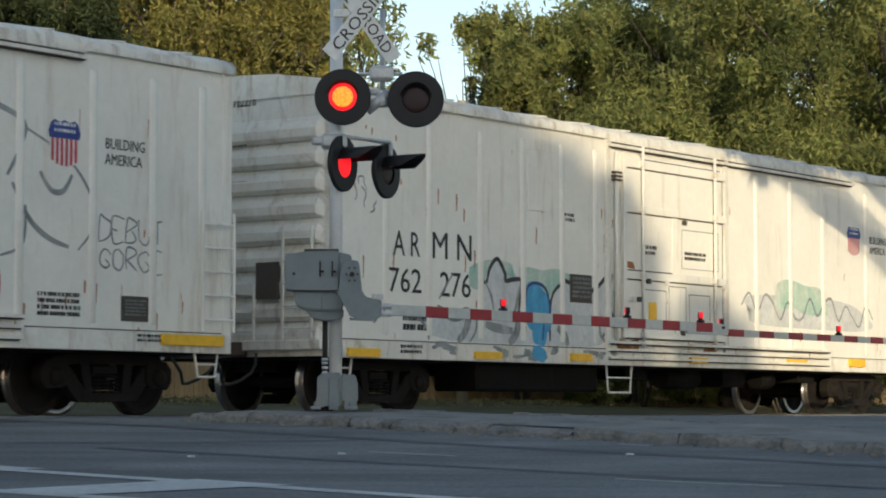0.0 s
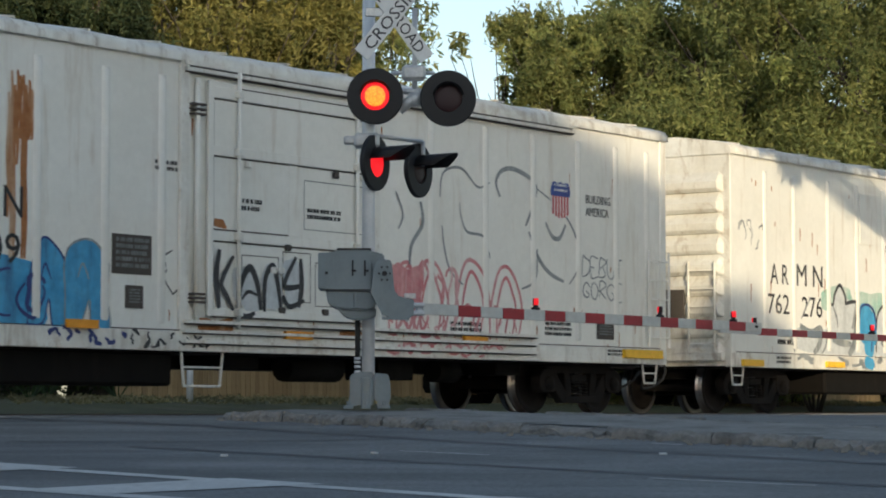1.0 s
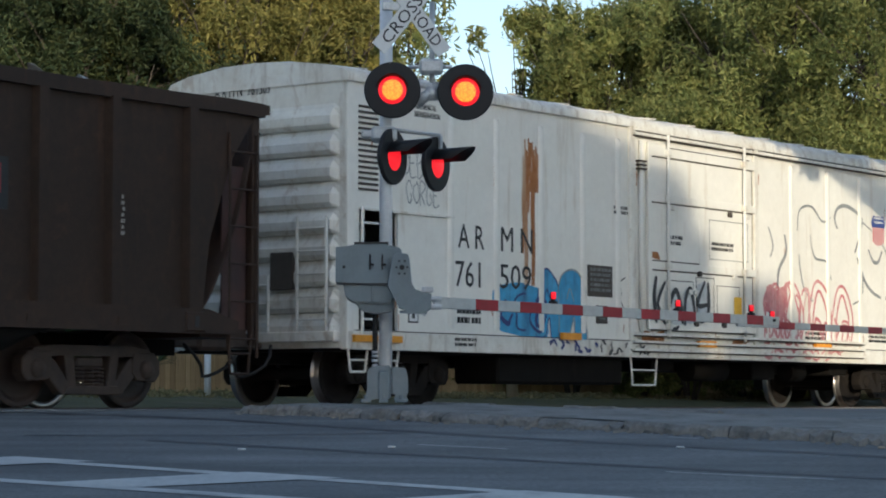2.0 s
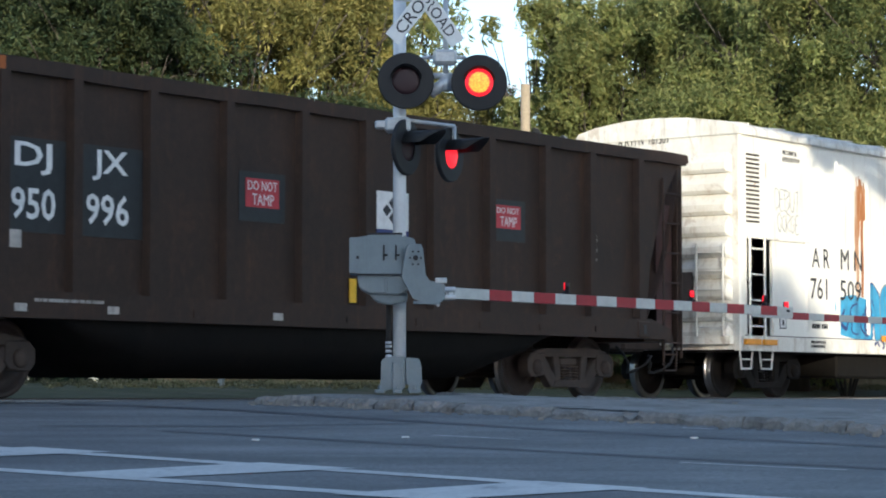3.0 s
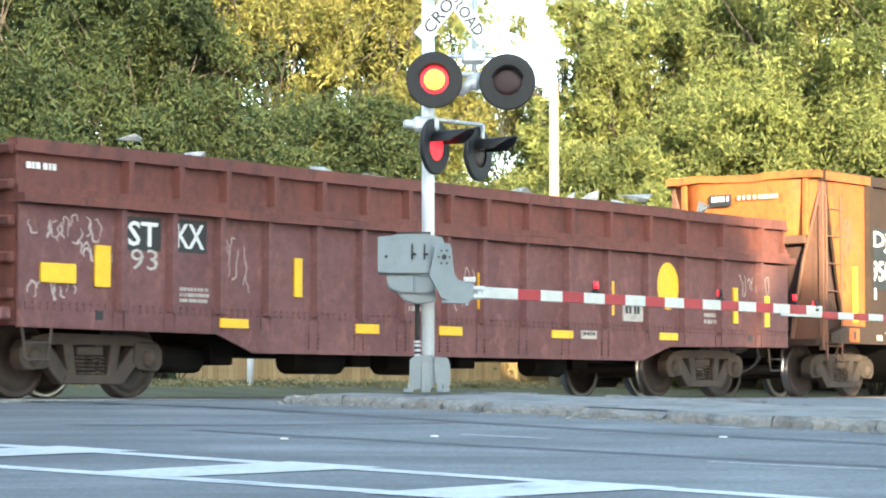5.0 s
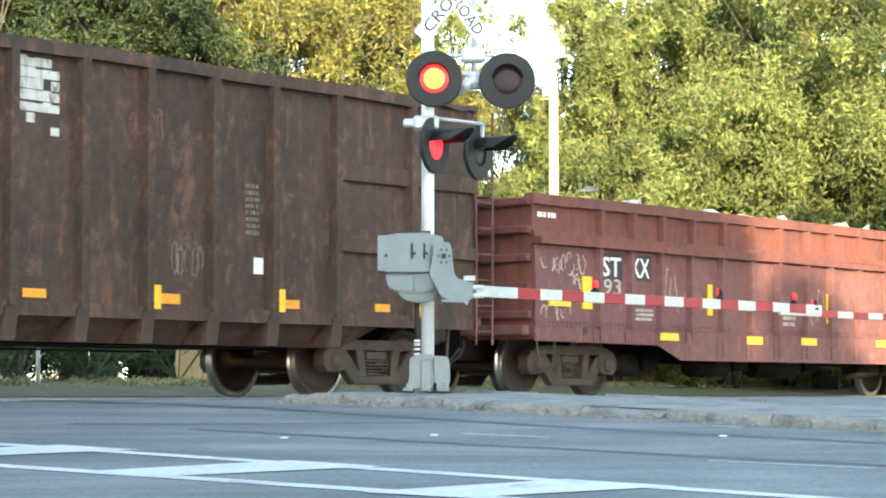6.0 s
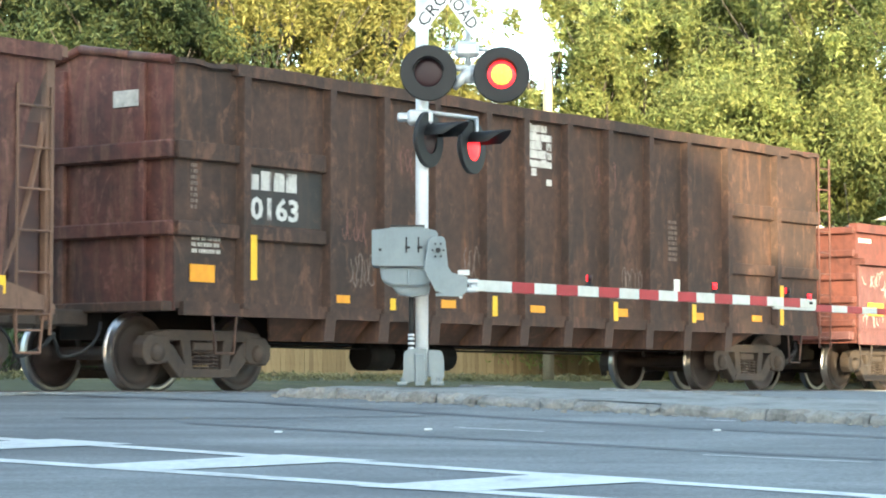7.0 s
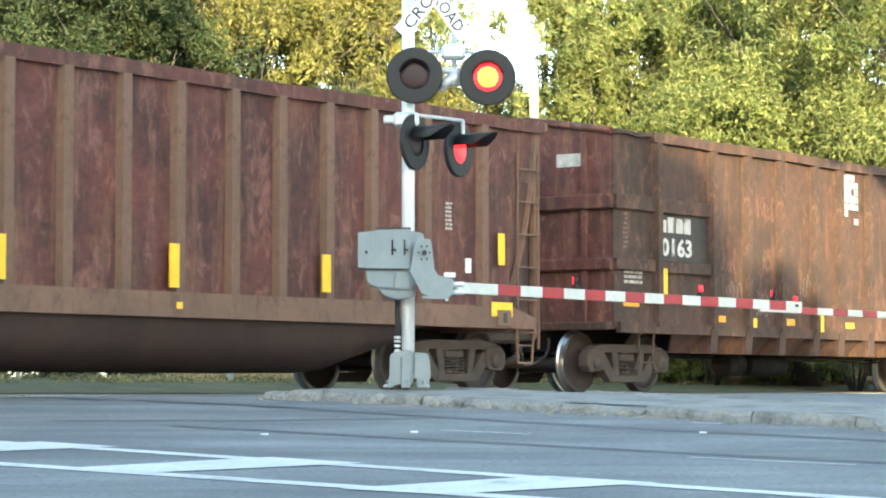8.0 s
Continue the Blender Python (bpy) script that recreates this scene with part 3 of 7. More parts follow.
rnd = random.Random(4)
u = 0.0
while u < ISLAND_L:
    w = rnd.uniform(0.28, 0.6) if u < 2.6 else rnd.uniform(0.8, 1.25)
    kerb_piece(u, u + w - 0.022, 0.0, 0.17, rnd)
    u += w
u = 0.9
while u < ISLAND_L:
    kerb_piece(u, u + 0.98, 1.85, 2.0, rnd)
    u += 1.0
bm = bmesh.new()
for i in range(240):                                    # chips and gravel along the kerb foot
    uu, vv, r = rnd.uniform(0, ISLAND_L), -abs(rnd.gauss(0, 0.16)) - 0.02, rnd.uniform(0.006, 0.03)
    x, y = isl(uu, vv)
    z = ground_z(x, y) + 0.014
    box(bm, x - r, x + r, y - r * 0.7, y + r * 0.7, z, z + r * 0.8)
tagged(part("gravel", bm, CONCRETE, None), "pale stone chips lying along the kerb", "gravel", kind="stuff")
for x, y in ((-1.33, 20.39), (-0.1, 20.7), (2.3, 20.6)):
    bm = bmesh.new()
    bbox(bm, x - 0.035, x + 0.03, y - 0.02, y + 0.03, ground_z(x, y) + 0.012, ground_z(x, y) + 0.028, 0.004)
    tagged(part("litter_scrap", bm, SIGNWHITE, None), "small white scrap of litter on the road", "litter", "litter on the road")
# a pale slab on the far side, where the footway starts
bm = bmesh.new()
a, b = [], []
for s, p in ((8.0, 25.6), (21.4, 25.6), (22.4, 26.6), (21.0, 28.0), (8.0, 28.0)):
    m = on_track(s, p).translation
    a.append(bm.verts.new((m.x, m.y, 0.0)))
    b.append(bm.verts.new((m.x, m.y, 0.085)))
bm.faces.new(b)
for i in range(5):
    bm.faces.new((a[i], a[(i + 1) % 5], b[(i + 1) % 5], b[i]))
tagged(part("pavement", bm, CONCRETE, None), "pale concrete footway slab beside the track", "pavement", kind="structure")


def track():
    top = tagged(new("railway_track"), "pair of worn steel rails set in the crossing", "railway track", kind="structure")
    top.matrix_world = on_track(0)
    for sgn in (-1, 1):
        bm = bmesh.new()
        prism(bm, [(-0.037, 0.0), (-0.03, -0.004), (0.03, -0.004), (0.037, 0.0), (0.037, 0.0)][:2] + [(-0.037, -0.04), (0.037, -0.04), (0.037, -0.004), (0.03, 0.0), (-0.03, 0.0)], -120, 160)
        ob = part("rail", bm, RAILSTEEL, top)
        ob.matrix_local = pose(0, 0.755 * sgn, 0, 0, 0, -90)
    for y0, y1 in ((-0.70, 0.70), (-1.75, -0.83), (0.83, 1.75)):
        for k in range(26):
            s = -8 + k * 2.44
            bm = bmesh.new()
            bbox(bm, s, s + 2.42, y0, y1, -0.06, -0.012, 0.008)
            part("crossing_panel", bm, ASPHALT if abs(y0) > 0.75 else CONCRETE, top)


track()


# ---- crossing signal ----
def signal():
    PX, PY, GZ = -0.20, 26.8, 0.06
    top = tagged(new("crossing_signal"), "galvanised level crossing signal mast with flashing lamps and gate motor", "crossing signal")
    top.location = (PX, PY, GZ)
    bm = bmesh.new()
    tube(bm, (0, 0, 0.1), (0, 0, 5.4), 0.070, 20)
    part("mast", bm, MASTPALE, top, "steel mast with the sky's reflection put into its pale colour")
    # base casting: two clamped halves on a bolted flange
    bm = bmesh.new()
    prism(bm, [(-0.20, 0.04), (0.06, 0.04), (0.055, 0.40), (-0.06, 0.40), (-0.15, 0.385), (-0.195, 0.355)], -0.22, 0.2)
    bmesh.ops.bevel(bm, geom=bm.edges[:], offset=0.012, segments=2, affect="EDGES")
    base = part("base_casting", bm, CASTGREY, top, "grey cast base with bolted flange")
    bm = bmesh.new()
    prism(bm, [(0.06, 0.09), (0.245, 0.09), (0.24, 0.28), (0.215, 0.375), (0.06, 0.385)], -0.19, 0.2)
    bmesh.ops.bevel(bm, geom=bm.edges[:], offset=0.012, segments=2, affect="EDGES")
    part("base_half", bm, CASTGREY, base)
    bm = bmesh.new()
    bbox(bm, -0.075, 0.035, -0.245, -0.20, 0.03, 0.34, 0.012)
    prism(bm, [(0.09, 0.03), (0.24, 0.03), (0.20, 0.10), (0.11, 0.12)], -0.24, -0.15)
    prism(bm, [(-0.22, 0.03), (-0.12, 0.03), (-0.13, 0.12), (-0.20, 0.14)], -0.24, -0.15)
    part("base_web", bm, CASTGREY, base)
    for x, w in ((-0.21, 0.055), (-0.02, 0.05), (0.17, 0.07)):
        bm = bmesh.new()
        bbox(bm, x - w, x + w, -0.28, -0.12, 0, 0.04, 0.008)
        tube(bm, (x, -0.24, 0.035), (x, -0.24, 0.085), 0.02, 6)
        part("anchor_bolt", bm, CASTGREY, base)
    for x, z, y in ((0.02, 0.375, -0.22), (-0.02, 0.27, -0.245), (-0.17, 0.125, -0.24), (0.21, 0.085, -0.22)):
        bm = bmesh.new()
        tube(bm, (x, y - 0.025, z), (x, y, z), 0.024, 8)
        part("bolt_head", bm, CASTGREY, base)
    bm = bmesh.new()
    tube(bm, (-0.115, -0.02, 0.42), (-0.115, -0.02, 1.15), 0.028, 10)
    part("cable_conduit", bm, CABLE, top, "black cable conduit")
    bm = bmesh.new()
    for z in (0.38, 0.44, 0.49, 0.53):
        tube(bm, (-0.115, -0.02, z), (-0.115, -0.02, z + 0.03), 0.036, 12)
    tube(bm, (-0.115, -0.02, 0.36), (-0.115, -0.02, 0.58), 0.026, 12)
    part("conduit_coupling", bm, GALV, top)
    # gate motor housing
    bm = bmesh.new()
    prism(bm, [(-0.535, 1.285), (0.03, 1.25), (0.03, 1.70), (-0.33, 1.695), (-0.36, 1.675), (-0.535, 1.665)], -0.37, 0.19)
    bmesh.ops.bevel(bm, geom=bm.edges[:], offset=0.007, segments=2, affect="EDGES")
    mot = part("gate_motor_case", bm, CASTGREY, top, "blue-grey painted steel gate motor case")
    bm = bmesh.new()
    prism(bm, [(0.03, 1.27), (0.165, 1.30), (0.175, 1.60), (0.165, 1.655), (0.03, 1.69)], -0.345, 0.17)
    bmesh.ops.bevel(bm, geom=bm.edges[:], offset=0.012, segments=2, affect="EDGES")
    part("case_flank", bm, CASTGREY, mot)
    bm = bmesh.new()
    prism(bm, [(-0.455, 1.285), (-0.43, 1.125), (-0.335, 1.07), (0.02, 1.05), (0.09, 1.10), (0.06, 1.26)], -0.34, 0.15)
    bmesh.ops.bevel(bm, geom=bm.edges[:], offset=0.018, segments=2, affect="EDGES")
    part("lower_case", bm, CASTGREY, mot)
    bm = bmesh.new()
    prism(bm, [(-0.335, 1.085), (-0.255, 0.985), (-0.10, 0.95), (0.08, 0.98), (0.09, 1.09)], -0.29, 0.10)
    bmesh.ops.bevel(bm, geom=bm.edges[:], offset=0.018, segments=2, affect="EDGES")
    part("sump", bm, CASTGREY, mot)
    boxpart("lower_rib", (-0.155, -0.125, -0.36, -0.335, 1.08, 1.24), CASTGREY, mot, r=0.008)
    boxpart("case_seam", (-0.45, 0.02, -0.374, -0.34, 1.262, 1.276), SIGNBLACK, mot)
    boxpart("lid_edge", (-0.335, 0.03, -0.38, 0.2, 1.700, 1.716), SIGNBLACK, mot)
    for x in (-0.165, -0.035):
        bm = bmesh.new()
        bbox(bm, x - 0.008, x + 0.008, -0.395, -0.365, 1.42, 1.585, 0.003)
        bbox(bm, x - 0.012, x + 0.04, -0.40, -0.365, 1.465, 1.485, 0.004)
        part("latch", bm, SIGNBLACK, mot)
    boxpart("keyhole", (-0.46, -0.43, -0.378, -0.36, 1.435, 1.465), SIGNBLACK, mot)
    # arm bracket: a cranked plate with a ring of bolts
    bm = bmesh.new()
    prism(bm, [(0.075, 1.56), (0.12, 1.60), (0.235, 1.585), (0.255, 1.54), (0.275, 1.26), (0.32, 1.195), (0.49, 1.16), (0.49, 1.00), (0.44, 0.965), (0.24, 0.965), (0.15, 1.005), (0.02, 1.25)], -0.46, -0.40)
    bmesh.ops.bevel(bm, geom=bm.edges[:], offset=0.008, segments=1, affect="EDGES")
    br = part("arm_bracket", bm, CASTGREY, top, "cranked grey steel arm bracket")
    bm = bmesh.new()
    prism(bm, [(0.02, 1.25), (0.05, 1.25), (0.185, 1.005), (0.15, 1.005)], -0.47, -0.34)
    prism(bm, [(0.15, 0.955), (0.44, 0.945), (0.44, 0.97), (0.15, 0.98)], -0.48, -0.34)
    part("bracket_flange", bm, CASTGREY, br)
    for k in range(6):
        bm = bmesh.new()
        a = k * PI / 3
        tube(bm, (0.175 + 0.058 * math.cos(a), -0.48, 1.44 + 0.078 * math.sin(a)), (0.175 + 0.058 * math.cos(a), -0.455, 1.44 + 0.078 * math.sin(a)), 0.012, 6)
        part("bracket_bolt", bm, SIGNBLACK, br)
    bm = bmesh.new()
    tube(bm, (0.175, -0.49, 1.44), (0.175, -0.455, 1.44), 0.028, 10)
    part("pivot", bm, SIGNBLACK, br)
    bm = bmesh.new()
    for z in (1.105, 1.02):
        tube(bm, (0.47, -0.43, z), (0.60, -0.42, z), 0.028, 8)
    bbox(bm, 0.385, 0.51, -0.47, -0.38, 1.175, 1.23, 0.006)
    bbox(bm, 0.40, 0.43, -0.47, -0.38, 0.925, 0.97, 0.006)
    part("arm_clamp", bm, GALV, br)
    # crossarm with the junction box, front lamp pair and the side pair
    bm = bmesh.new()
    tube(bm, (0.0, -0.10, 3.44), (0.92, -0.10, 3.44), 0.035, 12)
    tube(bm, (0.50, -0.10, 3.36), (0.50, -0.10, 4.35), 0.030, 12)
    tube(bm, (0.33, -0.12, 3.24), (0.56, -0.10, 3.42), 0.06, 12)
    tube(bm, (0.50, -0.10, 3.28), (0.50, -0.10, 3.42), 0.075, 12)
    part("crossarm", bm, GALV, top)
    bm = bmesh.new()
    bbox(bm, 0.36, 0.62, -0.2, 0.0, 3.56, 3.72, 0.03)
    tube(bm, (0.24, -0.10, 3.64), (0.4, -0.1, 3.64), 0.022, 8)
    tube(bm, (0.62, -0.10, 3.64), (0.72, -0.1, 3.64), 0.022, 8)
    part("junction_box", bm, GALV, top)
    bm = bmesh.new()
    bbox(bm, -0.16, 0.12, -0.11, 0.11, 2.83, 2.99, 0.03)
    bbox(bm, -0.27, -0.14, -0.06, 0.06, 2.87, 2.96, 0.02)
    tube(bm, (0.05, 0.0, 2.97), (0.60, 0.62, 2.97), 0.022, 10)
    tube(bm, (0.06, 0.0, 2.86), (0.08, 0.02, 2.7), 0.03, 10)
    tube(bm, (0.60, 0.62, 2.97), (0.60, 0.62, 2.7), 0.025, 10)
    part("side_lamp_bracket", bm, GALV, top)
    lamps = []
    for name, x, y, z, turn, hood in (("a", 0.07, -0.24, 3.37, 0, 0.10), ("b", 0.86, -0.24, 3.35, 0, 0.10), ("a", 0.085, -0.06, 2.665, 62, 0.46), ("b", 0.565, 0.62, 2.65, 62, 0.46)):
        bm = bmesh.new()
        lathe(bm, [(0.20, 0.10), (0.305, 0.035), (0.305, 0.0), (0.295, -0.010), (0.155, -0.014), (0.150, -0.006), (0.155, 0.004), (0.19, 0.03)], 40, smooth=False)
        lathe(bm, [(0.05, 0.16), (0.19, 0.09), (0.2, 0.02)], 24)
        lamp = part("lamp_head", bm, BLACK, top, "round black lamp head with a visor")
        lamp.matrix_local = pose(x, y, z, 0, 0, turn)
        bm = bmesh.new()                                 # visor: the upper part of a tube
        rows = []
        for i in range(15):
            a = radians(12 + 156 * i / 14)
            reach = hood * (0.45 + 0.55 * math.sin(a))
            rows.append([bm.verts.new((r * math.cos(a), yy, r * math.sin(a))) for r, yy in ((0.160, 0.0), (0.170, -reach), (0.178, -reach), (0.170, 0.0))])
        for i in range(14):
            for j in range(4):
                bm.faces.new((rows[i][j], rows[i + 1][j], rows[i + 1][(j + 1) % 4], rows[i][(j + 1) % 4])).smooth = True
        part("visor", bm, BLACK, lamp)
        # the light unit turns over: lit face and dark face on one disc
        bm = bmesh.new()
        lathe(bm, [(0.166, 0.012), (0.15, -0.004), (0.10, -0.012), (0.0001, -0.015)], 28)
        me = mesh_of("light_unit", bm, DARKLENS)
        unit = part("light_unit", me, DARKLENS, lamp)
        me.materials.append(GLOWAMBER if turn == 0 else GLOWRED)
        me.materials.append(GLOWRED)
        bm2 = bmesh.new()
        bm2.from_mesh(me)
        rings = []
        n = 28
        for r, h in ((0.166, 0.013), (0.112, 0.024), (0.08, 0.030), (0.0005, 0.034)):
            rings.append([bm2.verts.new((r * math.cos(2 * PI * i / n), h, r * math.sin(2 * PI * i / n))) for i in range(n)])
        for j in range(3):
            for i in range(n):
                f = bm2.faces.new((rings[j][i], rings[j][(i + 1) % n], rings[j + 1][(i + 1) % n], rings[j + 1][i]))
                # outer ring glows red in place of red light on the visor's inside
                f.material_index = 2 if j == 0 else 1
        bmesh.ops.recalc_face_normals(bm2, faces=bm2.faces)
        bm2.to_mesh(me)
        bm2.free()
        lamps.append((unit, name == "a"))
    for unit, first in lamps:
        blink(unit, first, pose(0, 0.008, 0))
    # crossbuck: two boards and their words
    sign = part("crossbuck", mesh_of("crossbuck", _sign_hub(), GALV), GALV, top, "white crossed boards with black railroad words")
    sign.matrix_local = pose(0.27, -0.36, 4.255, 0, 0, 20)
    for word, ang, dy in (("CROSSING", 51, -0.03), ("RAIL     ROAD", -51, 0.0)):
        bm = bmesh.new()
        bbox(bm, -0.61, 0.61, dy - 0.006, dy + 0.006, -0.092, 0.092, 0.004)
        bd = part("sign_board", bm, SIGNWHITE, sign)
        bd.matrix_local = pose(0, 0, 0, 0, -ang, 0)
        words(bd, "sign_lettering", word, -0.50, 0.50, -0.066, 0.066, dy - 0.009, SIGNBLACK)
    return top


def _sign_hub():
    bm = bmesh.new()
    bbox(bm, -0.32, 0.10, 0.01, 0.05, -0.05, 0.05, 0.01)
    return bm


FLASH = [0.12, 0.75, 1.35, 2.0, 2.62, 3.27, 3.85, 4.5, 5.15, 5.78, 6.36, 7.12, 7.68]


def blink(unit, first, rest):
    """Turns a two-faced light unit over at each change, in a tenth of a second."""
    rows, lit = [], first
    turn = 180.0 if first else 0.0
    rows.append((0.0, turn))
    for t in FLASH:
        at = t + 0.0334 if lit else t - 0.1
        rows.append((at - 1 / 30, turn))
        for k in range(4):
            rows.append((at + k / 30, turn + 60.0 * k))
        turn, lit = turn + 180.0, not lit
        rows.append((at + 4 / 30, turn))
    rows = [r for r in rows if r[0] >= 0.0]
    rows.append((8.0, turn))
    MOVES.append((unit, [(t, rest @ pose(0, 0, 0, 0, 0, a)) for t, a in rows]))


signal()


def gate_arm():
    """The lowered arm, level across the lanes, in two overlapping lengths with red and white bands."""
    top = tagged(new("gate_arm"), "lowered crossing gate arm with red and white bands", "gate arm")
    top.matrix_world = on_track(0, 16.52, 1.175)
    arm = part("arm_tube", mesh_of("arm_tube", _arm(), GALV), GALV, top)
    s = 22.08
    k = 0
    while s < 38:
        far = s > 29.4
        h, dz, w = (0.047, -0.055, 0.44) if far else (0.062, 0.0, 0.441)
        if k == 0:
            w = 0.68
        bm = bmesh.new()
        bbox(bm, s, s + w - 0.003, -0.030, 0.030, dz - h, dz + h, 0.004)
        part("arm_band", bm, ARMRED if k % 2 else ARMWHITE, arm)
        s += w
        k += 1
    for s, first, dz in ((24.36, True, 0.06), (27.2, False, 0.06), (29.09, True, 0.06), (29.66, False, -0.01), (33.2, True, -0.01)):
        bm = bmesh.new()
        bbox(bm, s - 0.035, s + 0.035, -0.045, 0.045, dz, dz + 0.035, 0.006)
        tube(bm, (s, 0, dz + 0.03), (s, 0, dz + 0.06), 0.03, 10)
        lamp = part("arm_lamp", bm, BLACK, top)
        bm = bmesh.new()
        tube(bm, (0, 0, -0.04), (0, 0, 0.04), 0.036, 12)
        me = mesh_of("arm_light", bm, DARKLENS)
        me.materials.append(GLOWRED)
        for f in me.polygons:
            if f.center.y > 0.001:
                f.material_index = 1
        unit = part("arm_light", me, DARKLENS, lamp)
        blink(unit, first, pose(s, 0, dz + 0.1))


def _arm():
    bm = bmesh.new()
    bbox(bm, 22.0, 29.6, -0.022, 0.022, -0.05, 0.05, 0.006)
    bbox(bm, 28.7, 38.4, -0.018, 0.018, -0.095, -0.015, 0.006)
    return bm


gate_arm()


# ---- trees, bushes, fence, pole ----
def leaves_mesh(name, centres, per, size, spread, mat, rng, droop=0.0):
    """Many small bent leaf sprays scattered round clump centres, as one mesh."""
    n = len(centres) * per
    c = np.repeat(np.asarray(centres), per, 0)
    off = rng.normal(0, 1, (n, 3))
    girth = np.repeat(rng.uniform(0.55, 1.45, (len(centres), 1)), per, 0)
    off *= (spread * girth * rng.uniform(0.1, 1.0, (n, 1)) ** 0.5 / np.linalg.norm(off, axis=1, keepdims=True))
    off[:, 2] *= 0.75
    off[:, 2] -= droop * rng.uniform(0, 1, n) ** 2
    c = c + off
    a = rng.normal(0, 1, (n, 3))
    a[:, 2] -= 0.35
    a /= np.linalg.norm(a, axis=1, keepdims=True)
    b = np.cross(a, rng.normal(0, 1, (n, 3)))
    b /= np.linalg.norm(b, axis=1, keepdims=True)
    s = size * rng.uniform(0.55, 1.35, (n, 1))
    up = np.cross(a, b) * s * 0.22
    v = np.stack([c - a * s, c + b * s * 0.3 + up, c + a * s, c - b * s * 0.3 + up], 1).reshape(-1, 3)
    me = bpy.data.meshes.new(name)
    me.vertices.add(n * 4)
    me.vertices.foreach_set("co", v.ravel())
    tri = (np.arange(n)[:, None] * 4 + np.array([0, 1, 2, 0, 2, 3])).ravel()
    me.loops.add(n * 6)
    me.loops.foreach_set("vertex_index", tri)
    me.polygons.add(n * 2)
    me.polygons.foreach_set("loop_start", np.arange(n * 2) * 3)
    me.polygons.foreach_set("loop_total", np.full(n * 2, 3))
    me.update(calc_edges=True)
    me.materials.append(mat)
    return me


def limb(bm, a, b, r0, r1, rnd, n=4):
    p = Vector(a)
    for i in range(n):
        k = (i + 1) / n
        q = Vector(a).lerp(Vector(b), k) + (Vector((rnd.uniform(-1, 1), rnd.uniform(-1, 1), rnd.uniform(-0.5, 0.5))) * (Vector(b) - Vector(a)).length * 0.03 if i < n - 1 else Vector())
        tube(bm, p, q, r0 + (r1 - r0) * i / n, 8, r0 + (r1 - r0) * k)
        p = q


def tree(x, y, h, rad, seed, mat, base=0.32, clumps=170, per=120, size=0.13, label="broad live oak with dense olive-green foliage", name="oak_tree", droop=0.0, flat=1.0, lean=(0.0, 0.0), tuft=0.135):
    """A tapered trunk, forked limbs, and a crown of leaf clumps with an uneven outline and gaps."""
    rnd, rng = random.Random(seed), np.random.default_rng(seed)
    top = tagged(new(name), label, "tree")
    z0 = ground_z(x, y) - 0.05
    top.location = (x, y, z0)
    bm = bmesh.new()
    fork = h * 0.34
    limb(bm, (0, 0, 0), (rnd.uniform(-0.3, 0.3), 0, fork), 0.024 * h, 0.016 * h, rnd, 5)
    part("trunk", bm, BARK, top)
    lobes = []
    for k in range(21):
        a = 2 * PI * k / 21 * 2 + rnd.uniform(-0.4, 0.4)
        d = rad * rnd.uniform(0.3, 0.85)
        zz = h * (base + (0.93 - base) * rnd.uniform(0.12, 0.95))
        tip = Vector((d * math.cos(a) + lean[0], d * math.sin(a) + lean[1], zz))
        lobes.append((tip, rad * rnd.uniform(0.20, 0.42)))
        bm = bmesh.new()
        limb(bm, (0, 0, fork * rnd.uniform(0.75, 1.0)), tip * 0.9 + Vector((0, 0, 0.1 * fork)), 0.0036 * h, 0.0012 * h, rnd, 5)
        for j in range(3):
            b = tip + Vector((rnd.uniform(-1, 1), rnd.uniform(-1, 1), rnd.uniform(-0.4, 0.9))) * rad * 0.3
            limb(bm, Vector((0, 0, fork)).lerp(tip, 0.7), b, 0.0022 * h, 0.0008 * h, rnd, 3)
        part("limb", bm, BARK, top)
    lobes.append((Vector((lean[0], lean[1], h * 0.84)), rad * 0.5))
    cs = []
    while len(cs) < clumps:
        c, r = lobes[rnd.randrange(len(lobes))]
        d = Vector((rnd.gauss(0, 1), rnd.gauss(0, 1), rnd.gauss(0, 1))).normalized() * r * rnd.uniform(0.35, 1.25)
        d.z *= 0.75 * flat
        cs.append((c.x + d.x, c.y + d.y, max(c.z + d.z, h * base * 0.8)))
    part("crown", leaves_mesh("crown", cs, per, size, rad * tuft, mat, rng, droop), mat, top)
    return top


def bush(x, y, h, rad, seed, mat, clumps=50, per=90, size=0.1, label="dense leafy shrub under the trees"):
    rnd, rng = random.Random(seed), np.random.default_rng(seed)
    top = tagged(new("shrub"), label, "shrub")
    top.location = (x, y, ground_z(x, y) - 0.03)
    for k in range(6):
        a = k * 1.05
        bm = bmesh.new()
        limb(bm, (0.1 * math.cos(a), 0.1 * math.sin(a), 0), (rad * 0.6 * math.cos(a), rad * 0.6 * math.sin(a), h * 0.7), 0.035, 0.01, rnd, 3)
        part("stem", bm, BARK, top)
    cs = []
    for _ in range(clumps):
        a, q = rnd.uniform(0, 6.3), rnd.uniform(0.2, 1) ** 0.6
        zz = h * rnd.uniform(0.12, 1.0)
        k = rad * math.sqrt(max(1 - (zz / h - 0.35) ** 2 * 1.6, 0.08)) * q
        cs.append((k * math.cos(a), k * math.sin(a), zz))
    part("foliage", leaves_mesh("foliage", cs, per, size, rad * 0.22, mat, rng), mat, top)


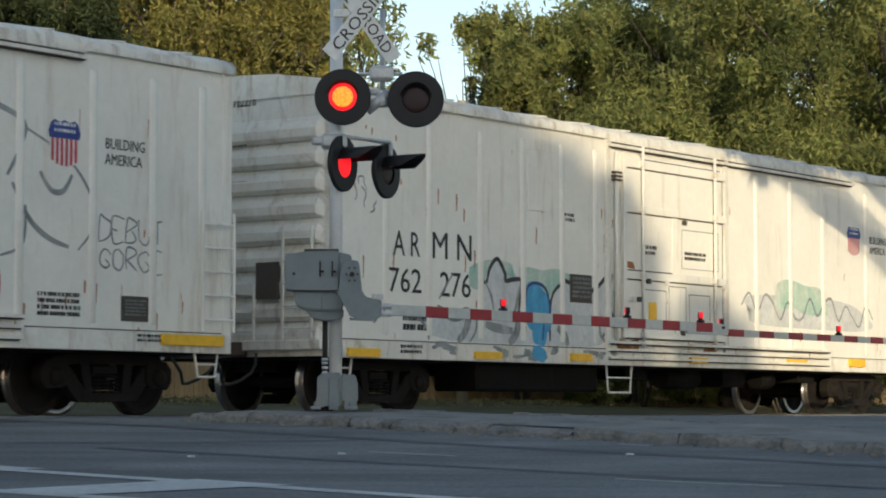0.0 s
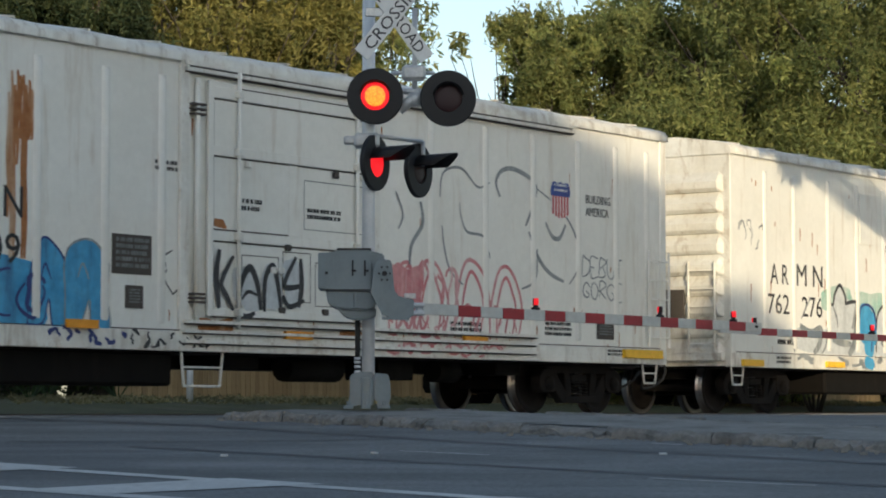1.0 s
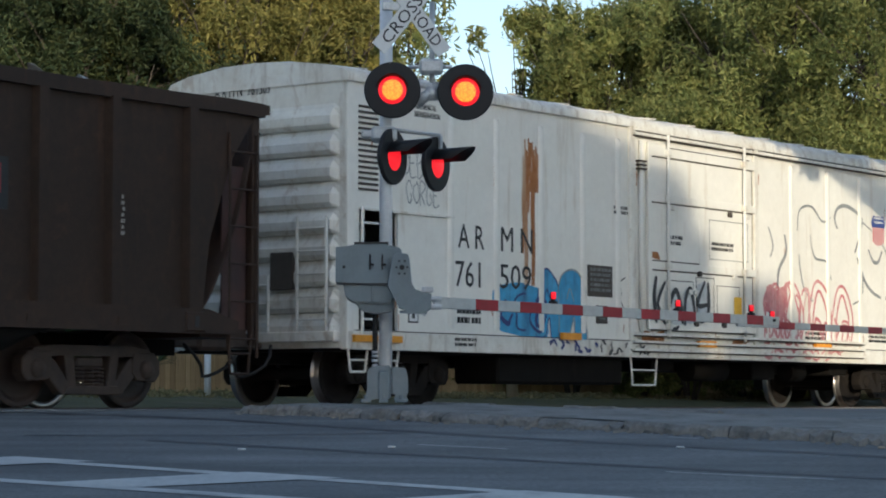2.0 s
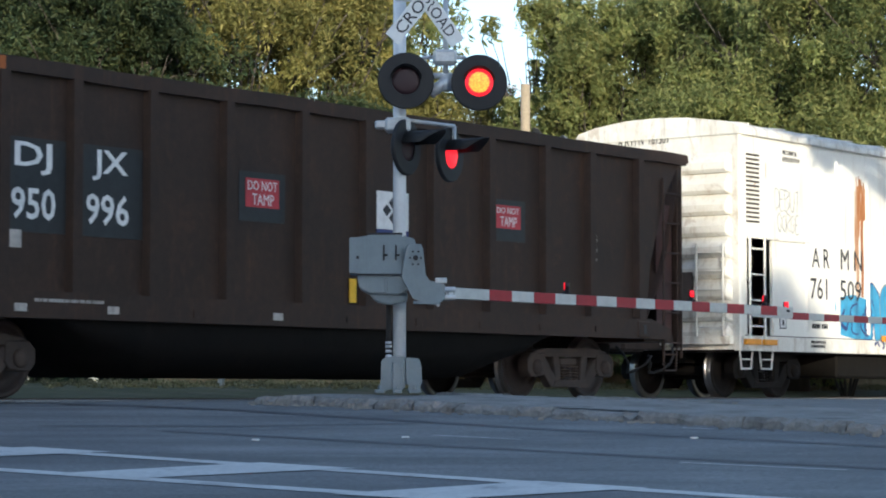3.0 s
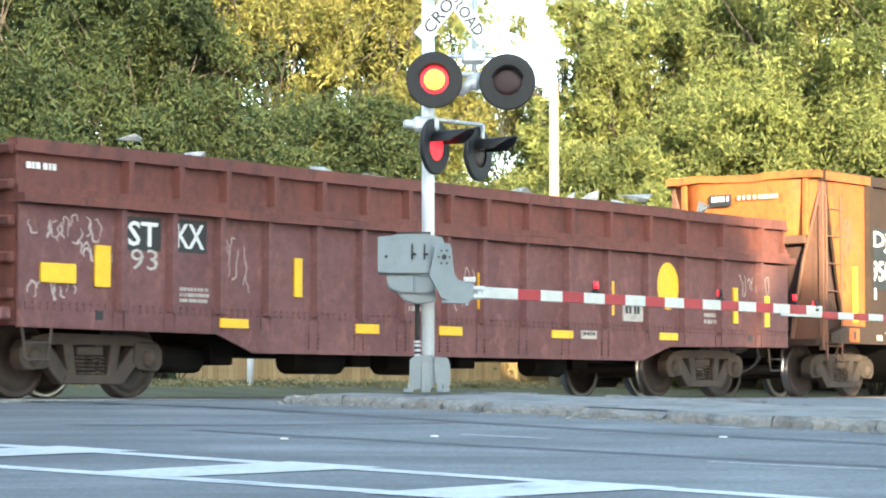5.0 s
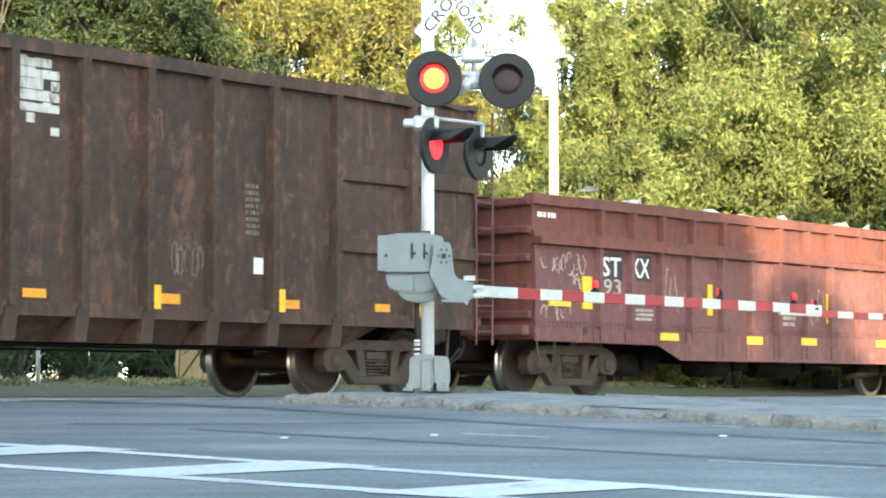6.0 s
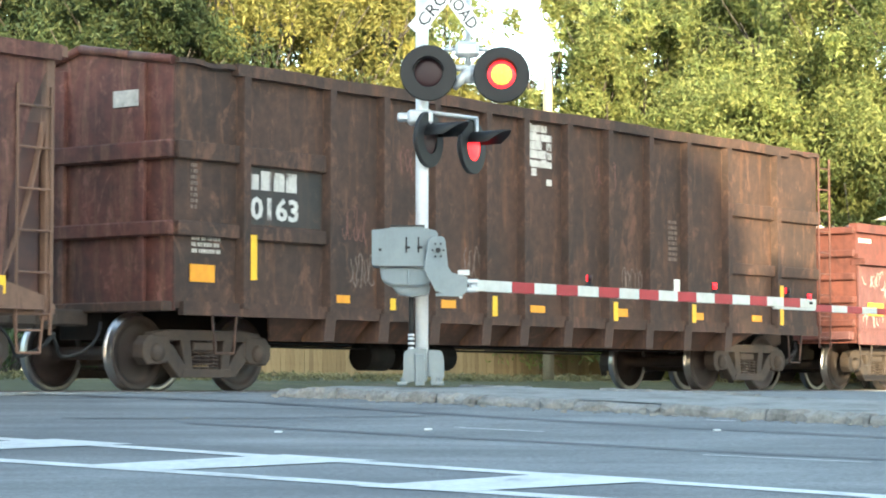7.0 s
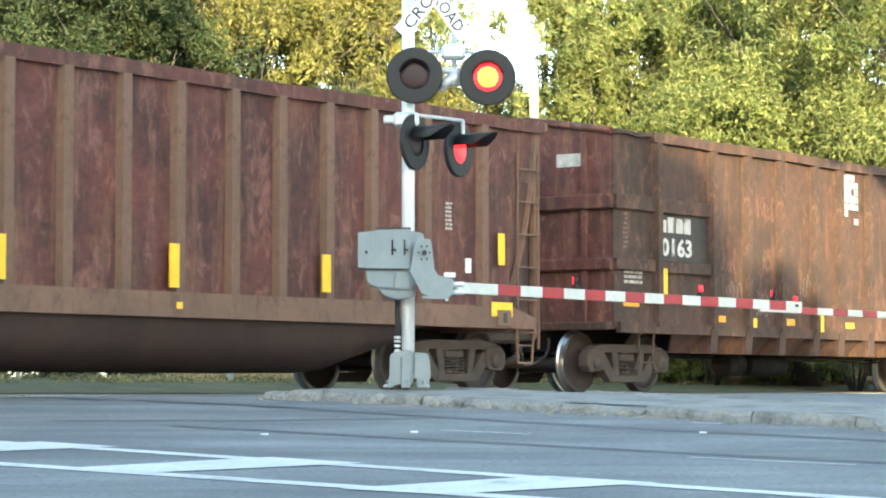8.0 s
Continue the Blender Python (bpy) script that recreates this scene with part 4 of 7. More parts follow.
# left trees get the shade-dark or sun-gold leaf colour, whatever light reaches them
DARKOAK = "tall oak with shade put into its dense dark green foliage"
GOLDOAK = "oak with low sun put into its yellow-green leaves"
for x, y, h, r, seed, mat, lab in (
        (-13.0, 61, 15.5, 5.4, 11, DARKSHADELEAF, DARKOAK), (-8.6, 57, 14.0, 4.3, 12, DARKSHADELEAF, DARKOAK), (-4.6, 60, 14.5, 4.0, 13, GOLDSUNLEAF, GOLDOAK), (-6.8, 54.5, 10.5, 2.8, 19, DARKSHADELEAF, DARKOAK),
        (-2.6, 63, 13.2, 3.0, 14, GOLDSUNLEAF, GOLDOAK), (-7.4, 64, 15.5, 4.6, 24, GOLDSUNLEAF, GOLDOAK), (4.6, 61, 10.8, 2.5, 25, OAKLEAF, "live oak with open crown against the sky"), (9.2, 60, 14.5, 4.6, 15, OAKLEAF, "broad live oak with dense olive-green foliage"),
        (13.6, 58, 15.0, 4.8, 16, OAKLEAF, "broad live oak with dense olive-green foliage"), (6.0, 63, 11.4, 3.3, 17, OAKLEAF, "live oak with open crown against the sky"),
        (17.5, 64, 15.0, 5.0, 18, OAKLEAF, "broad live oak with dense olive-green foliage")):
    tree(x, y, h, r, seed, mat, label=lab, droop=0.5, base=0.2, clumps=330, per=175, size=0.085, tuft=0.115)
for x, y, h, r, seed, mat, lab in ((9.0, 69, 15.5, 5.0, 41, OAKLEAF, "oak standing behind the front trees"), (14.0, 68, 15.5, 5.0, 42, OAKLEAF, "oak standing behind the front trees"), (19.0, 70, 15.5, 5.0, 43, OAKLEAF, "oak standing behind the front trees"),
                                   (-4.8, 70, 16.0, 4.2, 44, GOLDSUNLEAF, GOLDOAK), (-9.5, 69, 16.5, 5.0, 45, DARKSHADELEAF, DARKOAK), (-14.5, 67, 16.5, 5.0, 46, DARKSHADELEAF, DARKOAK), (10.5, 63, 9.0, 3.6, 47, OAKLEAF, "oak standing behind the front trees")):
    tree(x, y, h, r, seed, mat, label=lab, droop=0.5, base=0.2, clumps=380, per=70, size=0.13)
tree(0.9, 66, 9.4, 2.6, 21, GOLDSUNLEAF, clumps=230, per=110, size=0.085, base=0.2, tuft=0.14, label="young oak with sunlight put into its yellow-green leaves", droop=0.5)
tree(2.5, 69, 8.6, 2.6, 26, OAKLEAF, clumps=210, per=110, size=0.085, base=0.2, tuft=0.14, label="young oak with open crown under the sky", droop=0.5)
tree(-0.9, 68, 12.6, 2.4, 22, OAKLEAF, clumps=120, per=70, label="thin oak with mossy hanging sprays", droop=1.2)
tree(3.4, 62, 9.6, 2.0, 23, OAKLEAF, clumps=75, per=80, label="small oak with airy crown against the sky", droop=0.4)
for x, y, h, r, seed, mat in ((-11.5, 53.5, 6.2, 3.0, 31, DARKSHADELEAF), (-7.6, 52.5, 5.8, 2.6, 32, DARKSHADELEAF), (-4.4, 54, 6.2, 2.4, 33, DARKSHADELEAF), (-1.8, 56, 6.4, 2.0, 34, DARKSHADELEAF),
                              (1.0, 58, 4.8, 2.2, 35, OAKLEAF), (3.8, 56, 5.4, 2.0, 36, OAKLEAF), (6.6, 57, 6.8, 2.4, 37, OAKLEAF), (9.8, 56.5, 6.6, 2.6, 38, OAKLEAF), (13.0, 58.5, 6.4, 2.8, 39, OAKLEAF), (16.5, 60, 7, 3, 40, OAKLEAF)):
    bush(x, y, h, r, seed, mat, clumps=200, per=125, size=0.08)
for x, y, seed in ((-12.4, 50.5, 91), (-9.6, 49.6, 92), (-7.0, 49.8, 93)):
    bush(x, y, 2.5, 1.9, seed, DARKSHADELEAF, clumps=150, per=110, size=0.08, label="dark hedge shrub standing before the trees")


def palmetto(x, y, h, seed):
    rnd = random.Random(seed)
    top = tagged(new("palmetto"), "low palmetto clump with fan-shaped fronds", "palmetto", "palmettos by the fence")
    top.location = (x, y, ground_z(x, y))
    for k in range(9):
        a, tilt = rnd.uniform(0, 6.3), rnd.uniform(0.3, 1.1)
        tip = Vector((math.cos(a) * math.sin(tilt), math.sin(a) * math.sin(tilt), math.cos(tilt))) * h * rnd.uniform(0.5, 0.85)
        bm = bmesh.new()
        tube(bm, (0, 0, 0), tip, 0.012, 5)
        side = tip.cross(Vector((0, 0, 1))).normalized()
        fwd = tip.normalized()
        for j in range(11):
            b = radians(-75 + 15 * j)
            d = (fwd * math.cos(b) + side * math.sin(b)).normalized()
            w = d.cross(Vector((0.3, 0.2, 1))).normalized() * 0.018
            e = tip + d * h * 0.42 + Vector((0, 0, -0.1 * h))
            m_ = tip + d * h * 0.25
            v = [bm.verts.new(q) for q in (tip, m_ + w, e, m_ - w)]
            bm.faces.new(v)
        part("frond", bm, PALMLEAF, top)


for i, (s, p) in enumerate(((24.5, 31.5), (26.0, 32.2), (27.4, 31.3), (29.0, 32.0), (30.4, 31.2), (31.8, 32.2), (33.0, 31.6), (22.8, 32.4), (21.0, 31.6))):
    m = on_track(s, p).translation
    palmetto(m.x, m.y, 1.25, 60 + i)
for i, (s, p, h) in enumerate(((22, 33.5, 2.0), (25, 34.0, 2.2), (28, 33.6, 2.0), (31, 33.8, 2.1), (19, 33.5, 2.2), (48.5, 30.5, 1.1), (16.4, 34.2, 2.3), (13.6, 34.0, 2.2), (10.8, 34.4, 2.4), (8.0, 34.2, 2.2), (5.0, 34.5, 2.3), (50.5, 30.8, 1.3), (53, 30.2, 1.0), (56, 30.6, 1.2))):
    m = on_track(s, p).translation
    bush(m.x, m.y, h, 1.5 if h > 1.5 else 0.9, 80 + i, DARKSHADELEAF if h > 1.5 else OAKLEAF, 60, 70, 0.07, "low weedy shrub beside the fence")


def fence():
    top = tagged(new("board_fence"), "tan wooden board fence standing behind the track", "fence")
    top.matrix_world = on_track(0, 33.2, 0.2)
    bm = bmesh.new()
    box(bm, 0, 0.138, -0.011, 0.011, 0, 1.85)
    me = mesh_of("board", bm, FENCE)
    rnd = random.Random(9)
    s = 34.6
    while s < 74:
        ob = part("board", me, FENCE, top)
        ob.matrix_local = pose(s, rnd.uniform(-0.004, 0.004), rnd.uniform(-0.02, 0.02), 0, rnd.uniform(-0.3, 0.3), 0)
        s += 0.146
    for z in (0.35, 1.45):
        boxpart("fence_rail", (34.6, 74, 0.014, 0.05, z, z + 0.09), FENCE, top)


fence()


def post(name, s, p, h, r, mat, label):
    m = on_track(s, p).translation
    bm = bmesh.new()
    tube(bm, (0, 0, 0), (0, 0, h), r, 10)
    tube(bm, (0, 0, h), (0, 0, h + 0.04), r * 1.2, 10)
    ob = part(name, bm, mat, None)
    ob.location = (m.x, m.y, ground_z(m.x, m.y) - 0.02)
    return tagged(ob, label, "post")


post("metal_post", 28.4, 30.4, 1.5, 0.035, GALV, "thin grey metal post in the verge")
post("marker_post", 33.4, 30.2, 1.0, 0.06, SIGNWHITE, "short white marker post beside the fence")


def utility_pole():
    top = tagged(new("utility_pole"), "pale wooden utility pole with a short lamp arm", "utility pole")
    top.location = (2.18, 50.0, 0.2)
    bm = bmesh.new()
    tube(bm, (0, 0, 0), (0, 0, 6.15), 0.115, 14, 0.095)
    part("pole", bm, POLEWOOD, top)
    bm = bmesh.new()
    for i in range(6):
        a, b = i / 6, (i + 1) / 6
        tube(bm, (-0.55 * a, 0, 5.95 + 0.16 * math.sin(a * 2.4)), (-0.55 * b, 0, 5.95 + 0.16 * math.sin(b * 2.4)), 0.022, 8)
    part("lamp_bracket", bm, GALV, top)
    bm = bmesh.new()
    bbox(bm, -0.75, -0.5, -0.07, 0.07, 5.98, 6.08, 0.03)
    part("lamp_head", bm, GALV, top)


utility_pole()


def verge():
    rng = np.random.default_rng(5)
    cs = []
    for i in range(2200):
        s, p = rng.uniform(14, 64), rng.uniform(29.4, 33.0)
        m = on_track(s, p).translation
        cs.append((m.x, m.y, ground_z(m.x, m.y) + 0.02))
    tagged(part("grass", leaves_mesh("grass", cs, 16, 0.045, 0.09, GRASSLEAF, rng), GRASSLEAF, None), "short dry grass on the verge", "grass", kind="stuff")


verge()

# trees added on the near side, out of view, to shade the crossing
SHADE = "unseen leafy tree added behind the viewer to cast shade"
for x, y, h, r, seed in SHADE_TREES:
    tree(x, y, h, r, seed, DARKSHADELEAF, base=0.06, clumps=260, per=36, size=0.46, label=SHADE, name="shade_caster_tree")
for x, y, seed in SHADE_CROWNS:
    ox, oy = 21.0 + (seed - 121) * 1.3, 33.5 + (seed - 121) * 1.6
    tree(ox, oy, 7.55 + 0.16 * (seed - 121), 1.8, seed, DARKSHADELEAF, base=0.89, clumps=110, per=40, size=0.2, lean=(x - ox, y - oy), label="unseen flat crown added beside the track to shade the car tops", name="shade_caster_tree", flat=0.45)

# ---- the train ----
WB, WR = 0.90, 0.457                       # half wheelbase, wheel radius


def _frame_mesh():
    bm = bmesh.new()
    prism(bm, [(-1.02, 0.60), (-0.95, 0.70), (-0.6, 0.735), (0.6, 0.735), (0.95, 0.70), (1.02, 0.60), (0.62, 0.61), (-0.62, 0.61)], -1.09, -0.93)
    for s in (-1, 1):
        prism(bm, [(s * 0.68, 0.66), (s * 1.04, 0.66), (s * 1.14, 0.56), (s * 1.14, 0.40), (s * 1.06, 0.31), (s * 0.74, 0.33), (s * 0.66, 0.42)], -1.10, -0.92)
        prism(bm, [(s * 0.38, 0.155), (s * 0.50, 0.155), (s * 0.80, 0.45), (s * 0.72, 0.62), (s * 0.60, 0.55), (s * 0.36, 0.28)], -1.08, -0.94)
        prism(bm, [(s * 0.24, 0.20), (s * 0.38, 0.20), (s * 0.46, 0.63), (s * 0.30, 0.63)], -1.08, -0.94)
    prism(bm, [(-0.48, 0.155), (0.48, 0.155), (0.42, 0.265), (-0.42, 0.265)], -1.09, -0.93)
    bmesh.ops.bevel(bm, geom=bm.edges[:], offset=0.012, segments=1, affect="EDGES")
    return mesh_of("side_frame", bm, CASTIRON)


def _spring_mesh():
    bm = bmesh.new()
    for x in (-0.16, 0.0, 0.16):
        for k in range(5):
            z = 0.28 + 0.045 * k
            tube(bm, (x, -1.07, z), (x, -0.93, z), 0.001, 4)
            lathe_at(bm, x, -1.0, z, 0.075, 0.016)
    return mesh_of("spring_nest", bm, CASTIRON)


def lathe_at(bm, x, y, z, r, t, n=12):
    rings = [[bm.verts.new((x + rr * math.cos(2 * PI * i / n), y + rr * math.sin(2 * PI * i / n), zz)) for i in range(n)] for rr, zz in ((r, z - t), (r + t, z), (r, z + t))]
    for j in range(2):
        for i in range(n):
            bm.faces.new((rings[j][i], rings[j][(i + 1) % n], rings[j + 1][(i + 1) % n], rings[j + 1][i]))
    bm.faces.new(rings[0][::-1])
    bm.faces.new(rings[-1])


def _wheel_mesh():
    bm = bmesh.new()
    half = [(0.001, 0.84), (0.085, 0.84), (0.115, 0.80), (0.16, 0.765), (0.30, 0.745), (0.375, 0.765), (0.385, 0.79), (0.45, 0.79), (0.455, 0.785), (0.460, 0.715), (0.468, 0.700), (0.487, 0.690), (0.487, 0.672), (0.47, 0.660), (0.39, 0.66), (0.36, 0.70), (0.16, 0.70), (0.12, 0.64), (0.085, 0.60)]
    lathe(bm, [(r, -y) for r, y in half] + [(r, y) for r, y in half[::-1]], 36)
    for s in (-1, 1):
        for k in range(3):
            a = k * 2.1
            tube(bm, (0.27 * math.cos(a), 0.75 * s, 0.27 * math.sin(a)), (0.27 * math.cos(a), 0.757 * s, 0.27 * math.sin(a)), 0.018, 6)
    me = mesh_of("wheelset", bm, WHEELIRON)
    me.materials.append(TREAD)
    for f in me.polygons:
        c = f.center
        r = math.hypot(c.x, c.z)
        if r > 0.4 and (0.452 < r or abs(c.y) < 0.70) and abs(c.y) > 0.66 and abs(c.y) < 0.785:
            f.material_index = 1
    return me


def _bearing_mesh():
    bm = bmesh.new()
    lathe(bm, [(0.11, -0.95), (0.115, -1.10), (0.10, -1.14), (0.06, -1.15), (0.03, -1.17), (0.001, -1.17)], 16)
    return mesh_of("bearing_cap", bm, CASTIRON)


FRAME_ME, SPRING_ME, WHEEL_ME, BEARING_ME = _frame_mesh(), _spring_mesh(), _wheel_mesh(), _bearing_mesh()


def shade_copy(me):
    """The same casting, coloured near black for the shade under the car."""
    twin = me.copy()
    twin.materials[0] = SHADEIRON
    return twin


FRAME_SHADED, SPRING_SHADED, BEARING_SHADED, WHEEL_SHADED = shade_copy(FRAME_ME), shade_copy(SPRING_ME), shade_copy(BEARING_ME), shade_copy(WHEEL_ME)


def bogie(car, x, iron=None):
    iron = iron or CASTIRON
    shaded = iron is SHADEIRON
    bm = bmesh.new()
    bbox(bm, -0.22, 0.22, -1.05, 1.05, 0.48, 0.60, 0.02)
    tube(bm, (0, 0, 0.58), (0, 0, 0.86), 0.22, 16)
    for s in (-1, 1):
        tube(bm, (s * 0.42, -0.75, 0.36), (s * 0.42, 0.75, 0.36), 0.05, 8)
    bo = part("bogie", bm, iron, car, "freight bogie coloured black for the shade under the car" if shaded else "rusty three-piece freight bogie")
    bo.matrix_local = pose(x, 0, 0)
    for turn in (0, 180):
        part("side_frame", FRAME_SHADED if shaded else FRAME_ME, iron, bo).matrix_local = pose(0, 0, 0, 0, 0, turn)
        part("spring_nest", SPRING_SHADED if shaded else SPRING_ME, iron, bo).matrix_local = pose(0, 0, 0, 0, 0, turn)
        for s in (-1, 1):
            part("bearing_cap", BEARING_SHADED if shaded else BEARING_ME, iron, bo).matrix_local = pose(s * WB, 0, WR, 0, 0, turn)
    for s in (-1, 1):
        ws = part("wheelset", WHEEL_SHADED if shaded else WHEEL_ME, WHEELIRON, bo, "iron wheel pair with polished treads")
        ws.matrix_local = pose(s * WB, 0, WR)
        rate = math.degrees(SPEED / WR) / FPS
        MOVES.append((ws, [(k / FPS, pose(s * WB, 0, WR, 0, rate * k, 0)) for k in range(241)]))


def coupler(car, x, way):
    bm = bmesh.new()
    bbox(bm, min(x, x + 0.75 * way), max(x, x + 0.75 * way), -0.12, 0.12, 0.78, 0.98, 0.02)
    bbox(bm, min(x + 0.6 * way, x + 1.0 * way), max(x + 0.6 * way, x + 1.0 * way), -0.17, 0.17, 0.74, 1.02, 0.05)
    part("coupler", bm, CASTIRON, car)
    bm = bmesh.new()
    pts = [Vector((x + way * (0.1 + 0.9 * k / 8), -0.35 - 0.1 * math.sin(k), 0.82 - 0.42 * math.sin(PI * k / 9))) for k in range(9)]
    pipe(bm, pts, 0.022)
    part("brake_hose", bm, CABLE, car)


def ladder(car, x0, x1, z0, z1, y, mat, rungs, r=0.016, along="x"):
    lad = None
    def at(u, z):
        return (u, y, z) if along == "x" else (y, u, z)
    bm = bmesh.new()
    tube(bm, at(x0, z0), at(x0, z1), r * 1.3, 6)
    lad = part("ladder", bm, mat, car)
    bm = bmesh.new()
    tube(bm, at(x1, z0), at(x1, z1), r * 1.3, 6)
    part("stile", bm, mat, lad)
    for k in range(rungs):
        z = z0 + (z1 - z0) * (k + 0.5) / rungs
        bm = bmesh.new()
        tube(bm, at(x0, z), at(x1, z), r, 6)
        part("rung", bm, mat, lad)
    return lad


def stirrup(car, x0, x1, z0, z1, mat, y=-1.5, bar=True):
    bm = bmesh.new()
    for u, v in ((x0, x0 + 0.06), (x1, x1 - 0.06)):
        tube(bm, (u, y, z1), (v, y, z0), 0.018, 6)
    tube(bm, (x0 + 0.06, y, z0), (x1 - 0.06, y, z0), 0.018, 6)
    if bar:
        tube(bm, (x0 + 0.03, y, (z0 + z1) / 2), (x1 - 0.03, y, (z0 + z1) / 2), 0.015, 6)
    part("stirrup_step", bm, mat, car)


def start(name, qc, label, category):
    car = tagged(new(name), label, category, "cars of the train")
    car.matrix_world = on_track(qc)
    MOVES.append((car, [(t, on_track(qc + SPEED * t)) for t in [0, 1 / 30] + [0.5 * i for i in range(1, 16)] + [8 - 1 / 30, 8]]))
    return car, (lambda q: q - qc)


Y0 = -1.55                                 # the near side


def shield(car, x0, x1, z0, z1, y):
    """A plain shield: blue head over red and white stripes."""
    xm, w = (x0 + x1) / 2, (x1 - x0) / 2
    zs = z0 + (z1 - z0) * 0.62
    bm = bmesh.new()
    prism(bm, [(x0 + 0.02, zs), (x1 - 0.02, zs), (x1, zs + 0.08), (x1 - 0.05, z1 - 0.03), (x1 - 0.1, z1), (xm + 0.08, z1 - 0.03), (xm, z1 + 0.0), (xm - 0.08, z1 - 0.03), (x0 + 0.1, z1), (x0 + 0.05, z1 - 0.03), (x0, zs + 0.08)], y - 0.004, y)
    em = part("shield_emblem", bm, BLUE, car, "shield emblem, blue over red and white stripes")
    bm = bmesh.new()
    prism(bm, [(x0 + 0.02, zs), (x0 + 0.03, z0 + 0.12), (xm - 0.12, z0 + 0.03), (xm, z0), (xm + 0.12, z0 + 0.03), (x1 - 0.03, z0 + 0.12), (x1 - 0.02, zs)], y - 0.003, y)
    part("shield_field", bm, LETTERWHITE, em)
    for k in range(6):
        x = x0 + 0.035 + (x1 - x0 - 0.07) * (k + 0.15) / 6
        d = abs(x + 0.02 - xm) / w
        boxpart("shield_stripe", (x, x + 0.042, y - 0.006, y - 0.003, z0 + 0.03 + 0.10 * d * d, zs), REDSTRIPE, em)
    for z in (zs + 0.05, zs + 0.125):
        bars(em, "shield_bars", xm - 0.17, xm + 0.17, z, z + 0.06, y - 0.006, LETTERWHITE, 1, 3)


def reefer(q0, q1, second):
    """A refrigerated boxcar: ribbed white sides, plug door, ribbed ends, roof."""
    qc = (q0 + q1) / 2
    car, X = start("refrigerator_car", qc, ("white refrigerated boxcar with blue graffiti, rust run and open bay" if second else "white refrigerated boxcar with green and grey graffiti"), "boxcar")
    a, b = X(q0), X(q1)
    ztop, zs = 4.38, 0.78
    body = REEFER
    cut = (X(5.83), X(6.66), 1.02, 2.62)
    for s in (-1, 1):
        bm = bmesh.new()
        y0, y1 = (Y0, Y0 + 0.05) if s < 0 else (-Y0 - 0.05, -Y0)
        if s < 0 and second:
            box(bm, a, cut[0], y0, y1, zs, ztop)
            box(bm, cut[0], cut[1], y0, y1, zs, cut[2])
            box(bm, cut[0], cut[1], y0, y1, cut[3], ztop)
            box(bm, cut[1], b, y0, y1, zs, ztop)
        else:
            box(bm, a, b, y0, y1, zs, ztop)
        part("side_panel", bm, body, car)
    # roof, gently arched, with cross seams
    bm = bmesh.new()
    prof = [(-1.60, ztop - 0.10), (-1.60, ztop - 0.01), (-1.54, ztop + 0.06), (-1.2, ztop + 0.15), (-0.6, ztop + 0.23), (0, ztop + 0.25), (0.6, ztop + 0.23), (1.2, ztop + 0.15), (1.54, ztop + 0.06), (1.60, ztop - 0.01), (1.60, ztop - 0.10)]
    n = 34
    rows = []
    for i in range(n + 1):
        x = a - 0.03 + (b - a + 0.06) * i / n
        rows.append([bm.verts.new((x, y, z + (0.012 * math.sin(i * 2.1 + y) if 1 < j < 9 else 0))) for j, (y, z) in enumerate(prof)])
    for i in range(n):
        for j in range(len(prof) - 1):
            bm.faces.new((rows[i][j], rows[i + 1][j], rows[i + 1][j + 1], rows[i][j + 1])).smooth = True
    bm.faces.new(rows[0])
    bm.faces.new(rows[-1])
    roof = part("roof", bm, REEFERDIRT, car, "white arched roof stained along the seams")
    bm = bmesh.new()
    prism(bm, [(-1.4, ztop + 0.125), (-0.6, ztop + 0.235), (0, ztop + 0.262), (0.6, ztop + 0.235), (1.4, ztop + 0.125), (1.4, ztop + 0.10), (0, ztop + 0.22), (-1.4, ztop + 0.10)], -0.02, 0.02)
    seam = mesh_of("roof_seam", bm, REEFERDIRT)
    for k in range(15):
        part("roof_seam", seam, REEFERDIRT, roof).matrix_local = pose(a + (b - a) * (k + 0.5) / 15, 0, 0.012, 0, 0, 90)
    # ends with pressed horizontal ribs
    for end, way in ((a, -1), (b, 1)):
        bm = bmesh.new()
        rows = []
        prof = [(0.0, zs)]
        nr = 9
        for k in range(nr):
            z = zs + 0.12 + (ztop - zs - 0.5) * k / nr
            h = (ztop - zs - 0.5) / nr
            prof += [(0.0, z), (0.06, z + h * 0.03), (0.10, z + h * 0.18), (0.105, z + h * 0.5), (0.03, z + h * 0.80), (0.0, z + h * 0.97)]
        prof += [(0.0, ztop - 0.05)]
        ys = [-1.55, -1.44, -1.36, 1.36, 1.44, 1.55]
        for y in ys:
            k = 0.0 if abs(y) > 1.4 else 1.0
            rows.append([bm.verts.new((end + way * (0.005 + d * k), y, z)) for d, z in prof])
        for i in range(len(ys) - 1):
            for j in range(len(prof) - 1):
                bm.faces.new((rows[i][j], rows[i][j + 1], rows[i + 1][j + 1], rows[i + 1][j]))
        back = [bm.verts.new((end - way * 0.04, y, z)) for y, z in ((-1.55, zs), (-1.55, ztop - 0.05), (1.55, ztop - 0.05), (1.55, zs))]
        bm.faces.new(back)
        pk = [bm.verts.new((end + way * 0.006, y, z)) for y, z in ((-1.55, ztop - 0.06), (-1.2, ztop + 0.14), (0, ztop + 0.235), (1.2, ztop + 0.14), (1.55, ztop - 0.06))]
        bm.faces.new(pk)
        part("end_panel", bm, REEFERDIRT, car, "ribbed white end wall stained with grime")
